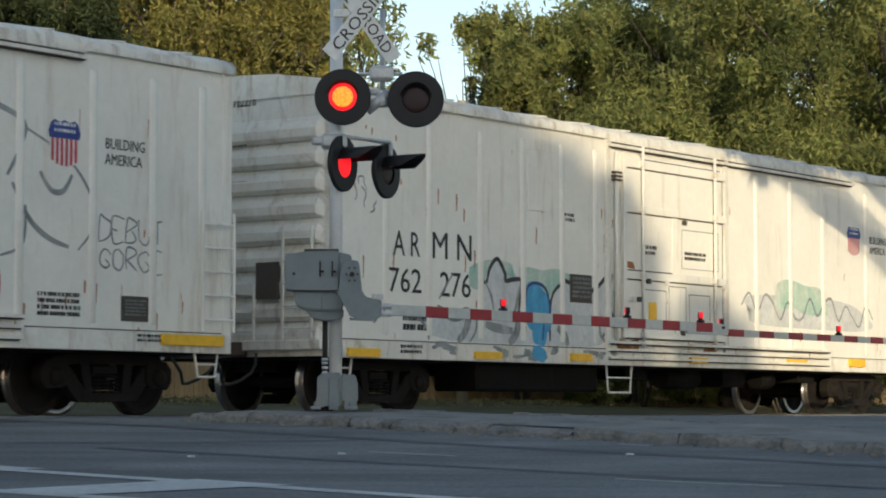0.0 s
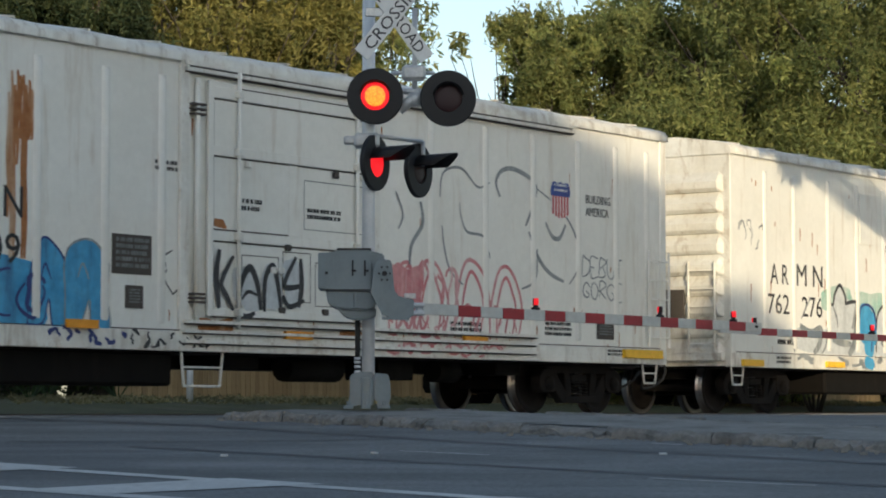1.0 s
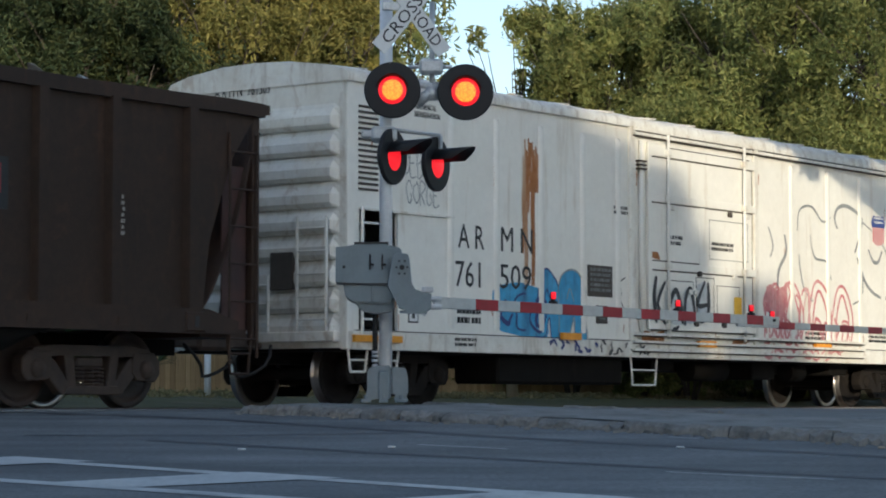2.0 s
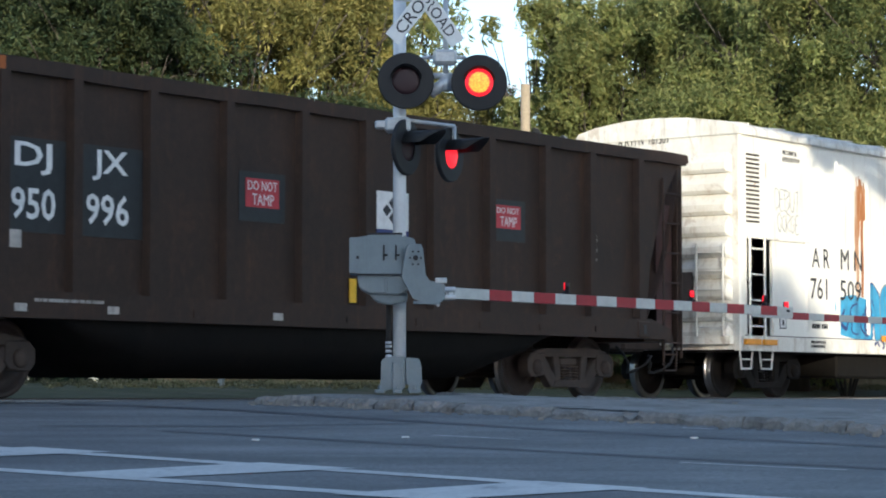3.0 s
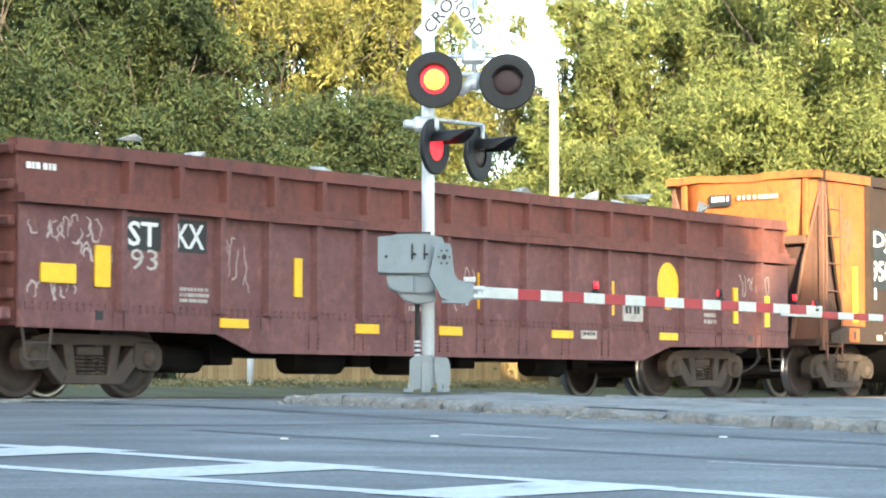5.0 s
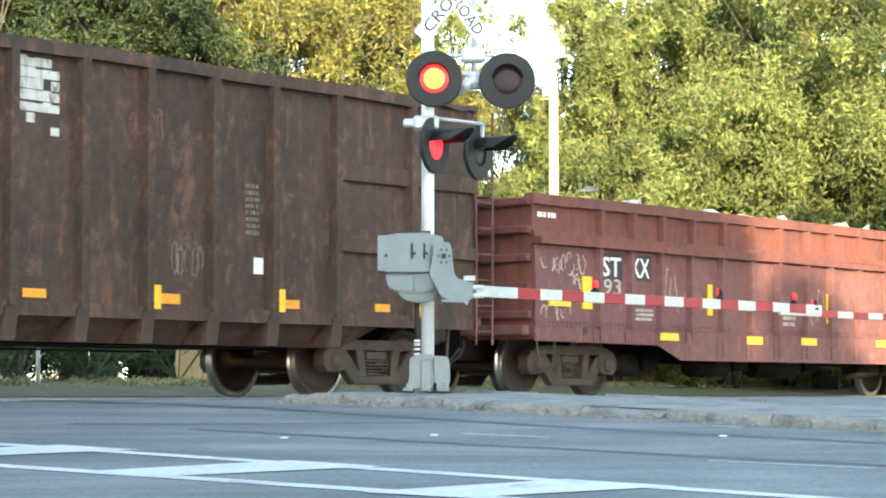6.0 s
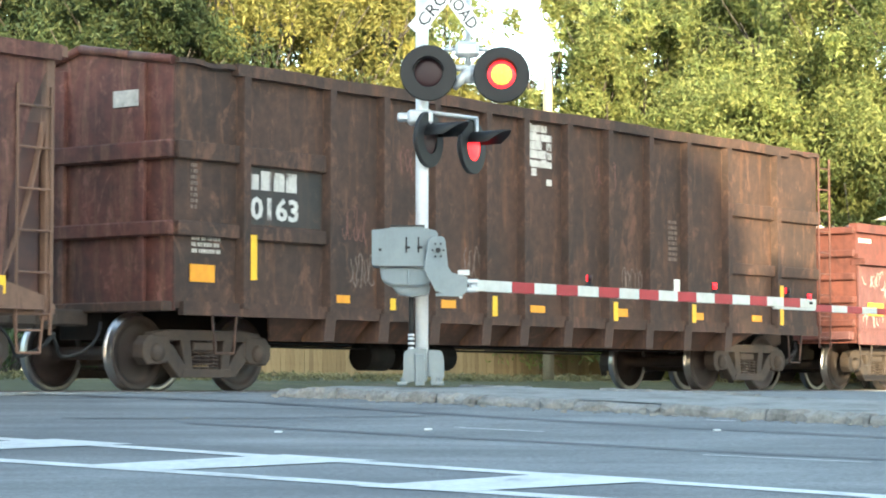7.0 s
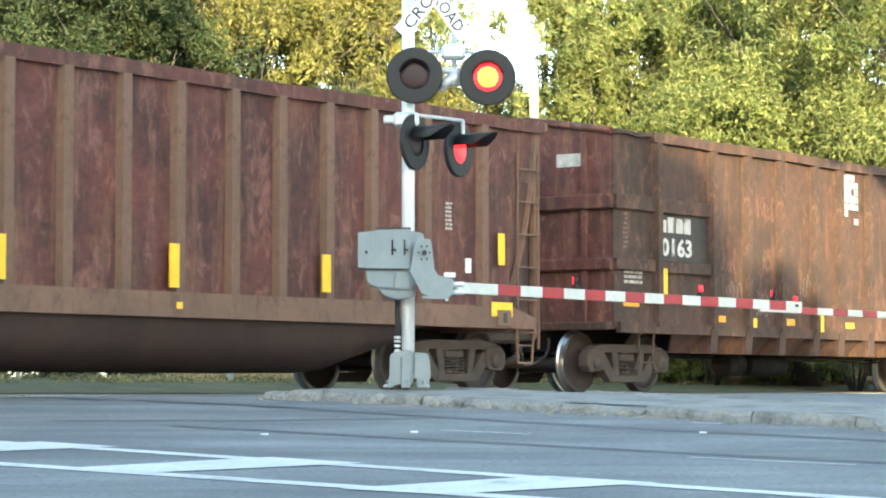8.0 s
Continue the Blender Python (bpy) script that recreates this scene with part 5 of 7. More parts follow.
        for y in (-1.57, 1.45):
            boxpart("corner_post", (min(end, end - way * 0.17), max(end, end - way * 0.17) + 0.0, y, y + 0.12, zs - 0.02, ztop), REEFER, car, r=0.01)
        coupler(car, end, way)
        boxpart("end_sill", (min(end, end + way * 0.12), max(end, end + way * 0.12), -1.45, 1.45, 0.86, 1.0), REEFERDIRT, car, r=0.015)
    # pressed side posts: slim half-round ribs
    bm = bmesh.new()
    rows = []
    for z, k in ((1.08, 0), (1.14, 1), (4.02, 1), (4.08, 0)):
        rows.append([bm.verts.new((0.065 * math.cos(t), -0.032 * math.sin(t) * k, z)) for t in [PI * i / 6 for i in range(7)]])
    for i in range(3):
        for j in range(6):
            bm.faces.new((rows[i][j], rows[i][j + 1], rows[i + 1][j + 1], rows[i + 1][j])).smooth = True
    rib = mesh_of("side_post", bm, REEFER)
    ribs = [7.85, 8.94, 10.05, 11.15, 12.12, 17.55, 18.85, 20.05, 21.25, 22.3, 23.2]
    if not second:
        ribs = [27.0, 28.02, 29.28, 30.38, 31.45, 32.4, 37.6, 38.85, 40.1, 41.85, 42.85]
    for q in ribs:
        part("side_post", rib, REEFER, car).matrix_local = pose(X(q), Y0 - 0.0005, 0)
        part("side_post", rib, REEFER, car).matrix_local = pose(X(q), -Y0 + 0.0005, 0, 0, 0, 180)
    # sill, with a dark line over it
    for s in (-1, 1):
        boxpart("side_sill", (a + 0.02, b - 0.02, min(s * 1.50, s * 1.585), max(s * 1.50, s * 1.585), 0.76, 1.0), REEFERDIRT, car, r=0.008)
    boxpart("dark_line", (a + 0.1, b - 0.1, Y0 - 0.004, Y0, 1.005, 1.02), SHADOWGAP, car)
    # plug door: rails, frame, leaf with panels, rods
    d0, d1 = (X(12.5), X(16.25)) if second else (X(32.75), X(36.45))
    y = Y0
    boxpart("door_frame", (d0 - 0.10, d0 + 0.06, y - 0.05, y, 1.02, 4.28), REEFERDIRT, car, r=0.01)
    boxpart("door_frame", (d1 - 0.04, d1 + 0.10, y - 0.05, y, 1.02, 4.28), REEFERDIRT, car, r=0.01)
    door = boxpart("plug_door", (d0 + 0.40, d1 - 0.12, y - 0.055, y - 0.001, 1.20, 4.10), REEFER, car, "white plug door with lock rods and dark seams", r=0.012)
    dx0, dx1 = d0 + 0.40, d1 - 0.12
    mid = (dx0 + dx1) / 2
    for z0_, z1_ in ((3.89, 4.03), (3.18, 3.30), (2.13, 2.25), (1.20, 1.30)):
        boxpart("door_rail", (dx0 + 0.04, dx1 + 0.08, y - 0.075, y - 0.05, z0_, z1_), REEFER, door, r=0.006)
        # dark strip under each rail: painted shade together with grime
        boxpart("rail_shade_grime", (dx0 + 0.06, dx1, y - 0.060, y - 0.05, z0_ - 0.022, z0_ - 0.002), SHADOWGAP, door)
    boxpart("rail_shade_grime", (dx0 + 0.05, mid - 0.1, y - 0.060, y - 0.05, 2.256, 2.275), SHADOWGAP, door)
    boxpart("rail_shade_grime", (dx0 + 0.55, dx1 - 0.1, y - 0.060, y - 0.05, 4.035, 4.05), SHADOWGAP, door)
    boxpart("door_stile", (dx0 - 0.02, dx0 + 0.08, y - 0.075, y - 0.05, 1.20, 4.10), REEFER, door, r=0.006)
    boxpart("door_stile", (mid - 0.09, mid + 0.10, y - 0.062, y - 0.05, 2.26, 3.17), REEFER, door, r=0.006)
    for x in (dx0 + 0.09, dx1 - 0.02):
        # strips beside the stiles, shade and grime in one dark colour
        boxpart("stile_shade_grime", (x - 0.006, x + 0.006, y - 0.060, y - 0.054, 1.3, 3.88), SHADOWGAP, door)
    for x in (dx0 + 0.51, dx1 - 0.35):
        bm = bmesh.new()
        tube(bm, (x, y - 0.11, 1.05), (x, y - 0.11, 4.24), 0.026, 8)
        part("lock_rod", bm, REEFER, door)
        # painted line of shade and grime beside the rod
        boxpart("rod_shade_grime", (x + 0.035, x + 0.05, y - 0.060, y - 0.054, 1.3, 3.9), SHADOWGAP, door)
        for z in (1.25, 2.19, 3.24, 3.96):
            boxpart("rod_guide", (x - 0.05, x + 0.05, y - 0.15, y - 0.06, z - 0.045, z + 0.045), REEFERDIRT, door, r=0.008)
    # a framed notice panel and the small doors of the lower third
    for u0, u1, z0_, z1_ in ((mid + 0.22, dx1 - 0.16, 2.36, 3.00), (dx0 + 0.62, mid - 0.28, 1.40, 1.98), (mid - 0.2, mid + 0.36, 1.42, 2.06), (mid + 0.45, dx1 - 0.45, 1.38, 1.95)):
        for b_ in ((u0, u1, z1_ - 0.012, z1_), (u0, u1, z0_, z0_ + 0.010), (u0, u0 + 0.010, z0_, z1_), (u1 - 0.010, u1, z0_, z1_)):
            boxpart("panel_edge", (b_[0], b_[1], y - 0.0575 - 0.001 * (b_[1] - b_[0] > 0.05), y - 0.05, b_[2], b_[3]), SHADOWGAP if z0_ < 2 else GREYPATCH, door)
    for z in (3.78, 3.72, 3.66, 1.46, 1.41, 1.36):
        boxpart("hinge_lug", (d0 + 0.10, d0 + 0.32, y - 0.09, y, z - 0.016, z + 0.012), SHADOWGAP, car)
    bm = bmesh.new()
    tube(bm, (d0 + 0.20, y - 0.05, 1.1), (d0 + 0.20, y - 0.05, 4.1), 0.035, 8)
    part("hinge_post", bm, REEFER, car)
    for k, (u0, u1, z0_, z1_) in enumerate(((d0 + 0.3, d0 + 0.9, 0.98, 1.18), (d1 - 0.7, d1 - 0.2, 1.0, 1.16), (d0 + 0.5, d0 + 0.72, 2.28, 2.4))):
        patch(car, "rust_stain", u0, u1, z0_, z1_, y - 0.0565 if z0_ > 2 else y - 0.004, RUSTRUN, 90 + k, 0.35, 24)
    rnd = random.Random(3 if second else 8)
    bm = bmesh.new()
    for k in range(46):
        px, pz = rnd.uniform(a + 0.3, b - 0.3), rnd.choice((rnd.uniform(1.1, 4.0), rnd.uniform(1.05, 1.6)))
        ribbon(bm, [(px, pz), (px + 0.008, pz - 0.03), (px, pz - rnd.uniform(0.05, 0.32))], rnd.uniform(0.012, 0.04), Y0 - 0.0022)
    tagged(part("rust_marks", bm, RUSTRUN, car), kind="stuff")
    for k in range(9):
        x, z = rnd.uniform(dx0, dx1), rnd.choice((1.3, 2.1, 3.1, 1.8))
        bm = bmesh.new()
        bbox(bm, x - 0.05, x + 0.06, y - 0.10, y - 0.055, z - 0.03, z + 0.05, 0.01)
        part("door_fitting", bm, SHADOWGAP if k % 2 else REEFERDIRT, door)
    boxpart("door_label", (dx1 - 0.62 if second else dx0 + 0.75, dx1 - 0.40 if second else dx0 + 0.98, y - 0.07, y - 0.055, 1.42, 1.78), YELLOW, door, "yellow label plate")
    bars(door, "door_print", dx0 + 0.55, dx0 + 1.0, 2.5, 2.68, y - 0.058, LETTER, 2, 5)
    bars(door, "door_print", dx0 + 1.9, dx0 + 2.6, 2.48, 2.64, y - 0.058, LETTER, 2, 6)
    r0, r1 = d0 - 0.05, (X(21.05) if second else X(41.2))
    for z0_, z1_, o in ((4.17, 4.215, 0.10), (4.245, 4.30, 0.07), (0.985, 1.02, 0.10), (1.10, 1.14, 0.13), (0.86, 0.90, 0.10)):
        boxpart("door_track", (r0, r1 if z0_ > 4 else r1 - 1.0, y - o, y, z0_, z1_), REEFERDIRT, car)
        # dark strip painted as the shadow below each track
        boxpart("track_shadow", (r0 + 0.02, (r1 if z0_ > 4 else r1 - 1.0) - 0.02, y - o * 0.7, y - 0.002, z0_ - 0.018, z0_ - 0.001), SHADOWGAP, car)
    # side ladder at the leading end, ladders on the trailing end
    ladder(car, b - 0.62, b - 0.04, 1.03, 2.52, Y0 - 0.09, REEFER, 5)
    ladder(car, -1.35, -0.85, 1.0, 2.5, a - 0.16, REEFERDIRT, 5, along="y")
    ladder(car, -0.35, 0.1, 1.0, 1.75, a - 0.16, REEFERDIRT, 3, along="y")
    bm = bmesh.new()
    bbox(bm, a - 0.13, a - 0.07, -0.75, -0.35, 1.55, 2.05, 0.01)
    part("end_hatch", bm, SHADOWGAP, car, "dark grille on the end wall")
    stirrup(car, a + 0.10, a + 0.52, 0.47, 0.78, REEFERDIRT)
    stirrup(car, b - 0.62, b - 0.18, 0.47, 0.78, REEFERDIRT)
    stirrup(car, d0 + 0.03, d0 + 0.80, 0.34, 0.80, REEFERDIRT)
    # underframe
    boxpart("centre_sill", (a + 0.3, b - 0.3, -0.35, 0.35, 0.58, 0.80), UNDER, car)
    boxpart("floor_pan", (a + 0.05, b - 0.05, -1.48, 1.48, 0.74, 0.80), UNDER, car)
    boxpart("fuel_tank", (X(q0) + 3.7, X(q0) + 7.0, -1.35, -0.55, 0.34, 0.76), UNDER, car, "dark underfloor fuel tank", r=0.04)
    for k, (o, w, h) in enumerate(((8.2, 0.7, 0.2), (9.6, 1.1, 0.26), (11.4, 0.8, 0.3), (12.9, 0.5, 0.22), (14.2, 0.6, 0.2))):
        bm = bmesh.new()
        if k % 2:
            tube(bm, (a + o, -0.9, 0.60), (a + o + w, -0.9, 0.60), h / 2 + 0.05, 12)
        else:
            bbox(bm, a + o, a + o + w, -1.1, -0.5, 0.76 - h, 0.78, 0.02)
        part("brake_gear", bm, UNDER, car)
    bogie(car, X(q0) + 1.72, SHADEIRON)
    bogie(car, X(q1) - 1.72, SHADEIRON)
    # reflectors and lettering
    yy = Y0 - 0.038
    if second:
        refl = ((5.65, 6.13, 0.86, 0.95), (6.25, 6.66, 0.86, 0.95), (10.49, 10.98, 0.99, 1.09), (14.36, 14.89, 0.95, 1.05), (18.24, 18.79, 1.00, 1.10), (22.42, 23.53, 0.85, 0.98))
    else:
        refl = ((26.10, 26.78, 0.78, 0.89), (29.06, 29.71, 0.80, 0.90), (31.61, 32.17, 0.81, 0.92), (35.2, 35.75, 0.83, 0.92), (38.6, 39.3, 0.86, 0.95), (41.0, 41.6, 0.86, 1.0))
    for u0, u1, z0, z1 in refl:
        boxpart("reflector", (X(u0), X(u1), -1.64, -1.585, z0, z1), YELLOW if u1 > 20 else AMBERSTRIP, car, "amber reflective strip")
    yl = Y0 - 0.004
    if second:
        for tx, u0, u1, z0, z1 in (("A R", 8.02, 8.64, 2.21, 2.54), ("M N", 9.05, 9.83, 2.21, 2.56), ("761", 7.96, 8.55, 1.67, 2.03), ("509", 9.02, 9.80, 1.68, 2.03), ("MECHANICAL\nREFRIGERATION", 7.03, 7.60, 3.94, 4.13)):
            words(car, "car_lettering", tx, X(u0), X(u1), z0, z1, yl, LETTER, bold=0.0)
        words(car, "car_lettering", "BUILDING\nAMERICA", X(21.45), X(22.14), 2.97, 3.29, yl, LETTER, bold=0.0)
        shield(car, X(20.50), X(21.03), 2.86, 3.43, yl)
    else:
        for tx, u0, u1, z0, z1 in (("A R", 27.17, 27.80, 2.19, 2.53), ("M N", 28.10, 29.05, 2.19, 2.56), ("762", 27.08, 27.83, 1.68, 2.02), ("276", 28.28, 29.03, 1.66, 2.01)):
            words(car, "car_lettering", tx, X(u0), X(u1), z0, z1, yl, LETTER, bold=0.0)
        words(car, "car_lettering", "BUILDING\nAMERICA", X(42.0), X(42.7), 2.97, 3.29, yl, LETTER, bold=0.0)
        shield(car, X(41.07), X(41.62), 2.88, 3.43, yl)
        boxpart("side_hatch", (X(30.49), X(31.04), Y0 - 0.02, Y0, 3.03, 3.94), REEFER, car, r=0.006)
    words(car, "end_lettering", ("A R M N  761509" if second else "A R M N  762276"), -0.5, 0.5, 0, 0.16, 0, LETTER).matrix_local = pose(a - 0.012, 0.25, 4.20, 0, 0, -90)
    for k, z in enumerate((3.62, 3.12)):
        bars(car, "end_print", -0.35, 0.35, 0, 0.05, 0, LETTER, 1, k).matrix_local = pose(a - 0.09, 0.2, z, 0, 0, -90)
    off = 0.0 if second else 20.0
    for u0, u1, z0, z1, ln, sd in ((8.0, 8.55, 1.12, 1.38, 2, 1), (7.9, 8.4, 0.82, 0.96, 2, 2), (20.35, 21.05, 1.12, 1.42, 4, 3), (18.0, 18.75, 1.12, 1.28, 2, 4), (12.0, 12.4, 2.9, 3.05, 2, 5), (22.0, 22.5, 0.86, 0.97, 2, 7)):
        if second or u0 < 18:
            bars(car, "small_print", X(u0 + off - (0.6 if not second else 0)), X(u1 + off - (0.6 if not second else 0)), z0, z1, yl if z0 > 1.05 else -1.589, LETTER, ln, sd)
    sqs = ((11.27, 11.94, 1.65, 2.12), (11.50, 11.80, 1.25, 1.52), (21.75, 22.22, 1.12, 1.42)) if second else ((31.66, 32.28, 1.70, 2.13),)
    for k, (u0, u1, z0, z1) in enumerate(sqs):
        pl = boxpart("placard", (X(u0), X(u1), Y0 - 0.012, Y0, z0, z1), SHADOWGAP, car, "dark square notice plate")
        bars(pl, "placard_bars", X(u0) + 0.06, X(u1) - 0.04, z0 + 0.05, z1 - 0.04, Y0 - 0.015, GREYPATCH, 5, 20 + k)
    # sprayed paint
    g = Y0 - 0.003
    if second:
        patch(car, "graffiti_fill", X(8.86), X(10.2), 1.02, 1.75, g, SPRAYBLUE, 5, 0.16)
        for k, (u0, u1, z1) in enumerate(((9.9, 10.55, 1.98), (10.45, 11.2, 2.02))):
            bubble(car, X(u0), X(u1), 1.02, z1, g - 0.001 - 0.003 * k, SPRAYBLUE, SPRAYGREY if k else SIGNNAVY, 0.03, 5 + k)
        scrawl(car, "graffiti_tag", X(9.0), X(10.2), 1.03, 1.6, g - 0.008, SIGNNAVY, 3, 0.06, 4)
        # red outlines of fat letters, low along the side
        for k, (u0, u1, z1) in enumerate(((16.6, 17.3, 2.05), (17.15, 17.95, 2.1), (18.1, 18.95, 2.15), (18.95, 19.75, 2.1))):
            for r_ in range(2):
                m_ = 0.16 * r_
                stroke(car, X, [(u0 + m_, 1.05), (u0 + m_ + 0.02, 1.5), (u0 + 0.2 + m_ * 0.6, z1 - 0.1 - m_), (u0 + 0.42, z1 - m_), (u1 - 0.15 - m_ * 0.6, z1 - 0.2 - m_), (u1 - m_, 1.5), (u1 - 0.1 - m_, 1.06)], 0.055, g - 0.002 - 0.0004 * k, SPRAYPINK)
        patch(car, "graffiti_fill", X(16.65), X(17.35), 1.45, 2.05, g, SPRAYPINK, 8, 0.3)
        scrawl(car, "graffiti_tag", X(16.6), X(18.2), 1.1, 2.1, g - 0.004, SPRAYPINK, 5, 0.05, 6, 1.3)
        scrawl(car, "graffiti_tag", X(16.5), X(19.6), 1.03, 1.5, g - 0.0045, SPRAYPINK, 9, 0.05, 26, 0.9)
        scrawl(car, "graffiti_tag", X(16.5), X(19.5), 0.8, 1.0, -1.60, SPRAYPINK, 9, 0.045, 7)
        # long grey outline above them
        for pts in ([(17.75, 3.0), (17.8, 3.3), (18.0, 3.42), (18.3, 3.42), (18.65, 3.2), (18.95, 3.28)], [(19.2, 3.1), (19.1, 3.3), (19.25, 3.48), (19.6, 3.52), (20.1, 3.35), (20.05, 3.05), (19.85, 2.72)],
                    [(19.93, 2.64), (20.2, 2.25), (20.5, 2.05), (20.85, 1.95)], [(20.37, 2.8), (20.55, 2.6), (20.75, 2.6), (20.9, 2.8)], [(20.1, 3.3), (20.8, 3.0), (21.2, 2.6), (21.25, 2.2), (21.0, 1.92)],
                    [(18.22, 2.95), (18.25, 2.75), (18.4, 2.55), (18.8, 2.5), (18.95, 2.2)], [(17.8, 2.6), (17.85, 2.3), (18.0, 1.98), (18.3, 1.8)], [(20.15, 2.4), (20.1, 1.95), (19.75, 1.8)],
                    [(17.3, 2.9), (17.35, 2.6), (17.1, 2.3), (17.05, 2.0)], [(16.75, 3.0), (16.9, 2.7), (16.8, 2.5)]):
            stroke(car, X, pts, 0.07 if pts[0][0] in (19.2, 19.93, 20.37, 17.3) else 0.04, g - 0.003, SPRAYGREY)
        hand_letters(car, X, "DEBUT", 21.35, 22.5, 2.06, 2.34, g, SPRAYGREY, 0.028, 14)
        hand_letters(car, X, "GORGE", 21.35, 22.5, 1.72, 1.98, g, SPRAYGREY, 0.028, 15)
        hand_letters(car, X, "DEBUT", 6.75, 7.6, 3.12, 3.45, g, SPRAYGREY, 0.022, 10)
        hand_letters(car, X, "GORGE", 6.85, 7.6, 2.75, 3.05, g, SPRAYGREY, 0.022, 9)
        scrawl(car, "graffiti_tag", X(10.2), X(11.5), 0.80, 1.0, -1.59, SIGNNAVY, 7, 0.045, 16, 0.6)
        scrawl(car, "graffiti_tag", X(11.55), X(12.9), 0.80, 1.0, -1.59, SPRAYBLACK, 8, 0.035, 17, 0.6)
        scrawl(car, "graffiti_tag", X(12.15), X(12.45), 1.4, 1.95, g, SPRAYBLACK, 1, 0.03, 19, 0.8)
        for k, (u0, u1, z0, z1) in enumerate(((13.35, 13.85, 1.28, 1.8), (13.9, 14.25, 1.3, 1.85), (14.3, 14.7, 1.35, 1.95))):
            patch(car, "graffiti_fill", X(u0), X(u1), z0, z1, -1.629 - 0.0005 * k, SPRAYMIST, 40 + k, 0.2)
        for pts, w_ in (([(13.08, 2.02), (13.02, 1.7), (13.08, 1.3)], 0.10), ([(13.34, 1.95), (13.12, 1.62), (13.22, 1.45), (13.34, 1.28)], 0.08), ([(13.42, 1.3), (13.5, 1.65), (13.66, 1.82), (13.8, 1.6), (13.86, 1.3)], 0.10), ([(13.5, 1.42), (13.62, 1.52), (13.8, 1.48)], 0.05),
                        ([(13.93, 1.28), (13.95, 1.7), (14.1, 1.86), (14.2, 1.6), (14.26, 1.28)], 0.09), ([(14.55, 2.0), (14.32, 1.62), (14.7, 1.64)], 0.08), ([(14.64, 1.98), (14.66, 1.6), (14.6, 1.36)], 0.10), ([(14.3, 1.5), (14.42, 1.36), (14.72, 1.45)], 0.07), ([(13.4, 1.24), (13.6, 1.21), (13.75, 1.26)], 0.07)):
            stroke(car, X, pts, w_, -1.633, SPRAYBLACK)
        # rust run below a leak
        bm = bmesh.new()
        rr = random.Random(2)
        for k in range(9):
            x = X(9.60) + 0.045 * k
            z1 = 4.0 - rr.uniform(0, 0.25) - abs(k - 5) * 0.03
            z0 = rr.choice((2.2, 2.8, 1.75, 1.75, 3.1)) if k not in (5, 6) else 1.75
            ribbon(bm, [(x + 0.01 * math.sin(j), z1 + (z0 - z1) * j / 10) for j in range(11)], 0.06, g - 0.0005 * (k % 3))
        part("rust_run", bm, RUSTRUN, car, "brown rust run down the side")
        # louvres and the open machine bay
        for k in range(16):
            z = 2.86 + 0.073 * k
            bm = bmesh.new()
            bbox(bm, X(5.81), X(6.22), Y0 - 0.02, Y0 - 0.001, z, z + 0.03, 0.004)
            part("louvre", bm, SHADOWGAP, car)
        # back sheet: the inner shade of the bay is put into its colour
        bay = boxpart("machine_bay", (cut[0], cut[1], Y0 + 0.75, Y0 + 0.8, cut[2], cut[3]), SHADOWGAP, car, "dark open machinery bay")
        boxpart("bay_floor", (cut[0], cut[1], Y0 + 0.05, Y0 + 0.75, cut[2] - 0.03, cut[2]), REEFERDIRT, bay)
        boxpart("control_box", (cut[0] + 0.05, cut[0] + 0.36, Y0 + 0.25, Y0 + 0.6, 2.05, 2.45), GREYPATCH, bay, r=0.01)
        boxpart("compressor", (cut[0] + 0.1, cut[1] - 0.1, Y0 + 0.3, Y0 + 0.7, 1.05, 1.45), UNDER, bay, r=0.05)
        bm = bmesh.new()
        for k in range(3):
            pts = [Vector((cut[0] + 0.2 + 0.5 * j / 8, Y0 + 0.3 + 0.05 * k, 1.95 - 0.2 * k + 0.12 * math.sin(PI * j / 8 + k) - 0.3 * (j / 8) ** 2)) for j in range(9)]
            pipe(bm, pts, 0.015)
        part("hose", bm, CABLE, bay)
        ladder(car, X(5.84), X(6.32), 0.95, 2.64, Y0 - 0.05, REEFER, 4)
        boxpart("bay_ledge", (cut[0], X(7.9), Y0 - 0.03, Y0, 2.60, 2.63), REEFERDIRT, car)
        stirrup(car, X(6.3), X(6.75), 0.47, 0.78, REEFERDIRT)
        pl = boxpart("hazard_label", (X(6.89), X(7.11), Y0 - 0.006, Y0, 1.14, 1.34), LETTER, car)
        boxpart("label_face", (X(6.91), X(7.09), Y0 - 0.008, Y0 - 0.006, 1.16, 1.32), LETTERWHITE, pl)
        boxpart("label_drop", (X(6.97), X(7.03), Y0 - 0.010, Y0 - 0.008, 1.20, 1.29), LETTER, pl)
    else:
        for k, (u0, u1, z0, z1, mt) in enumerate(((29.05, 30.15, 1.75, 2.25, SPRAYGREEN), (30.35, 31.7, 1.75, 2.2, SPRAYGREEN), (32.5, 33.0, 1.45, 1.95, SPRAYGREEN), (27.7, 33.0, 1.03, 1.5, SPRAYMIST))):
            patch(car, "graffiti_fill", X(u0), X(u1), z0, z1, g + 0.001 - 0.0004 * k, mt, 3 + k, 0.22)
        # pointed white letter, tall blue letter, broad white letter, each with a dark edge
        crown = [(29.25, 1.98), (29.42, 1.9), (29.5, 2.1), (29.7, 2.26), (29.9, 2.06), (29.92, 1.95), (30.15, 1.98), (30.33, 1.95), (30.28, 1.6), (30.2, 1.1)]
        broad = [(31.1, 1.1), (31.15, 1.75), (31.5, 2.0), (31.62, 2.0), (32.3, 1.9), (32.85, 2.2), (32.75, 1.7), (32.9, 1.5), (32.6, 1.2)]
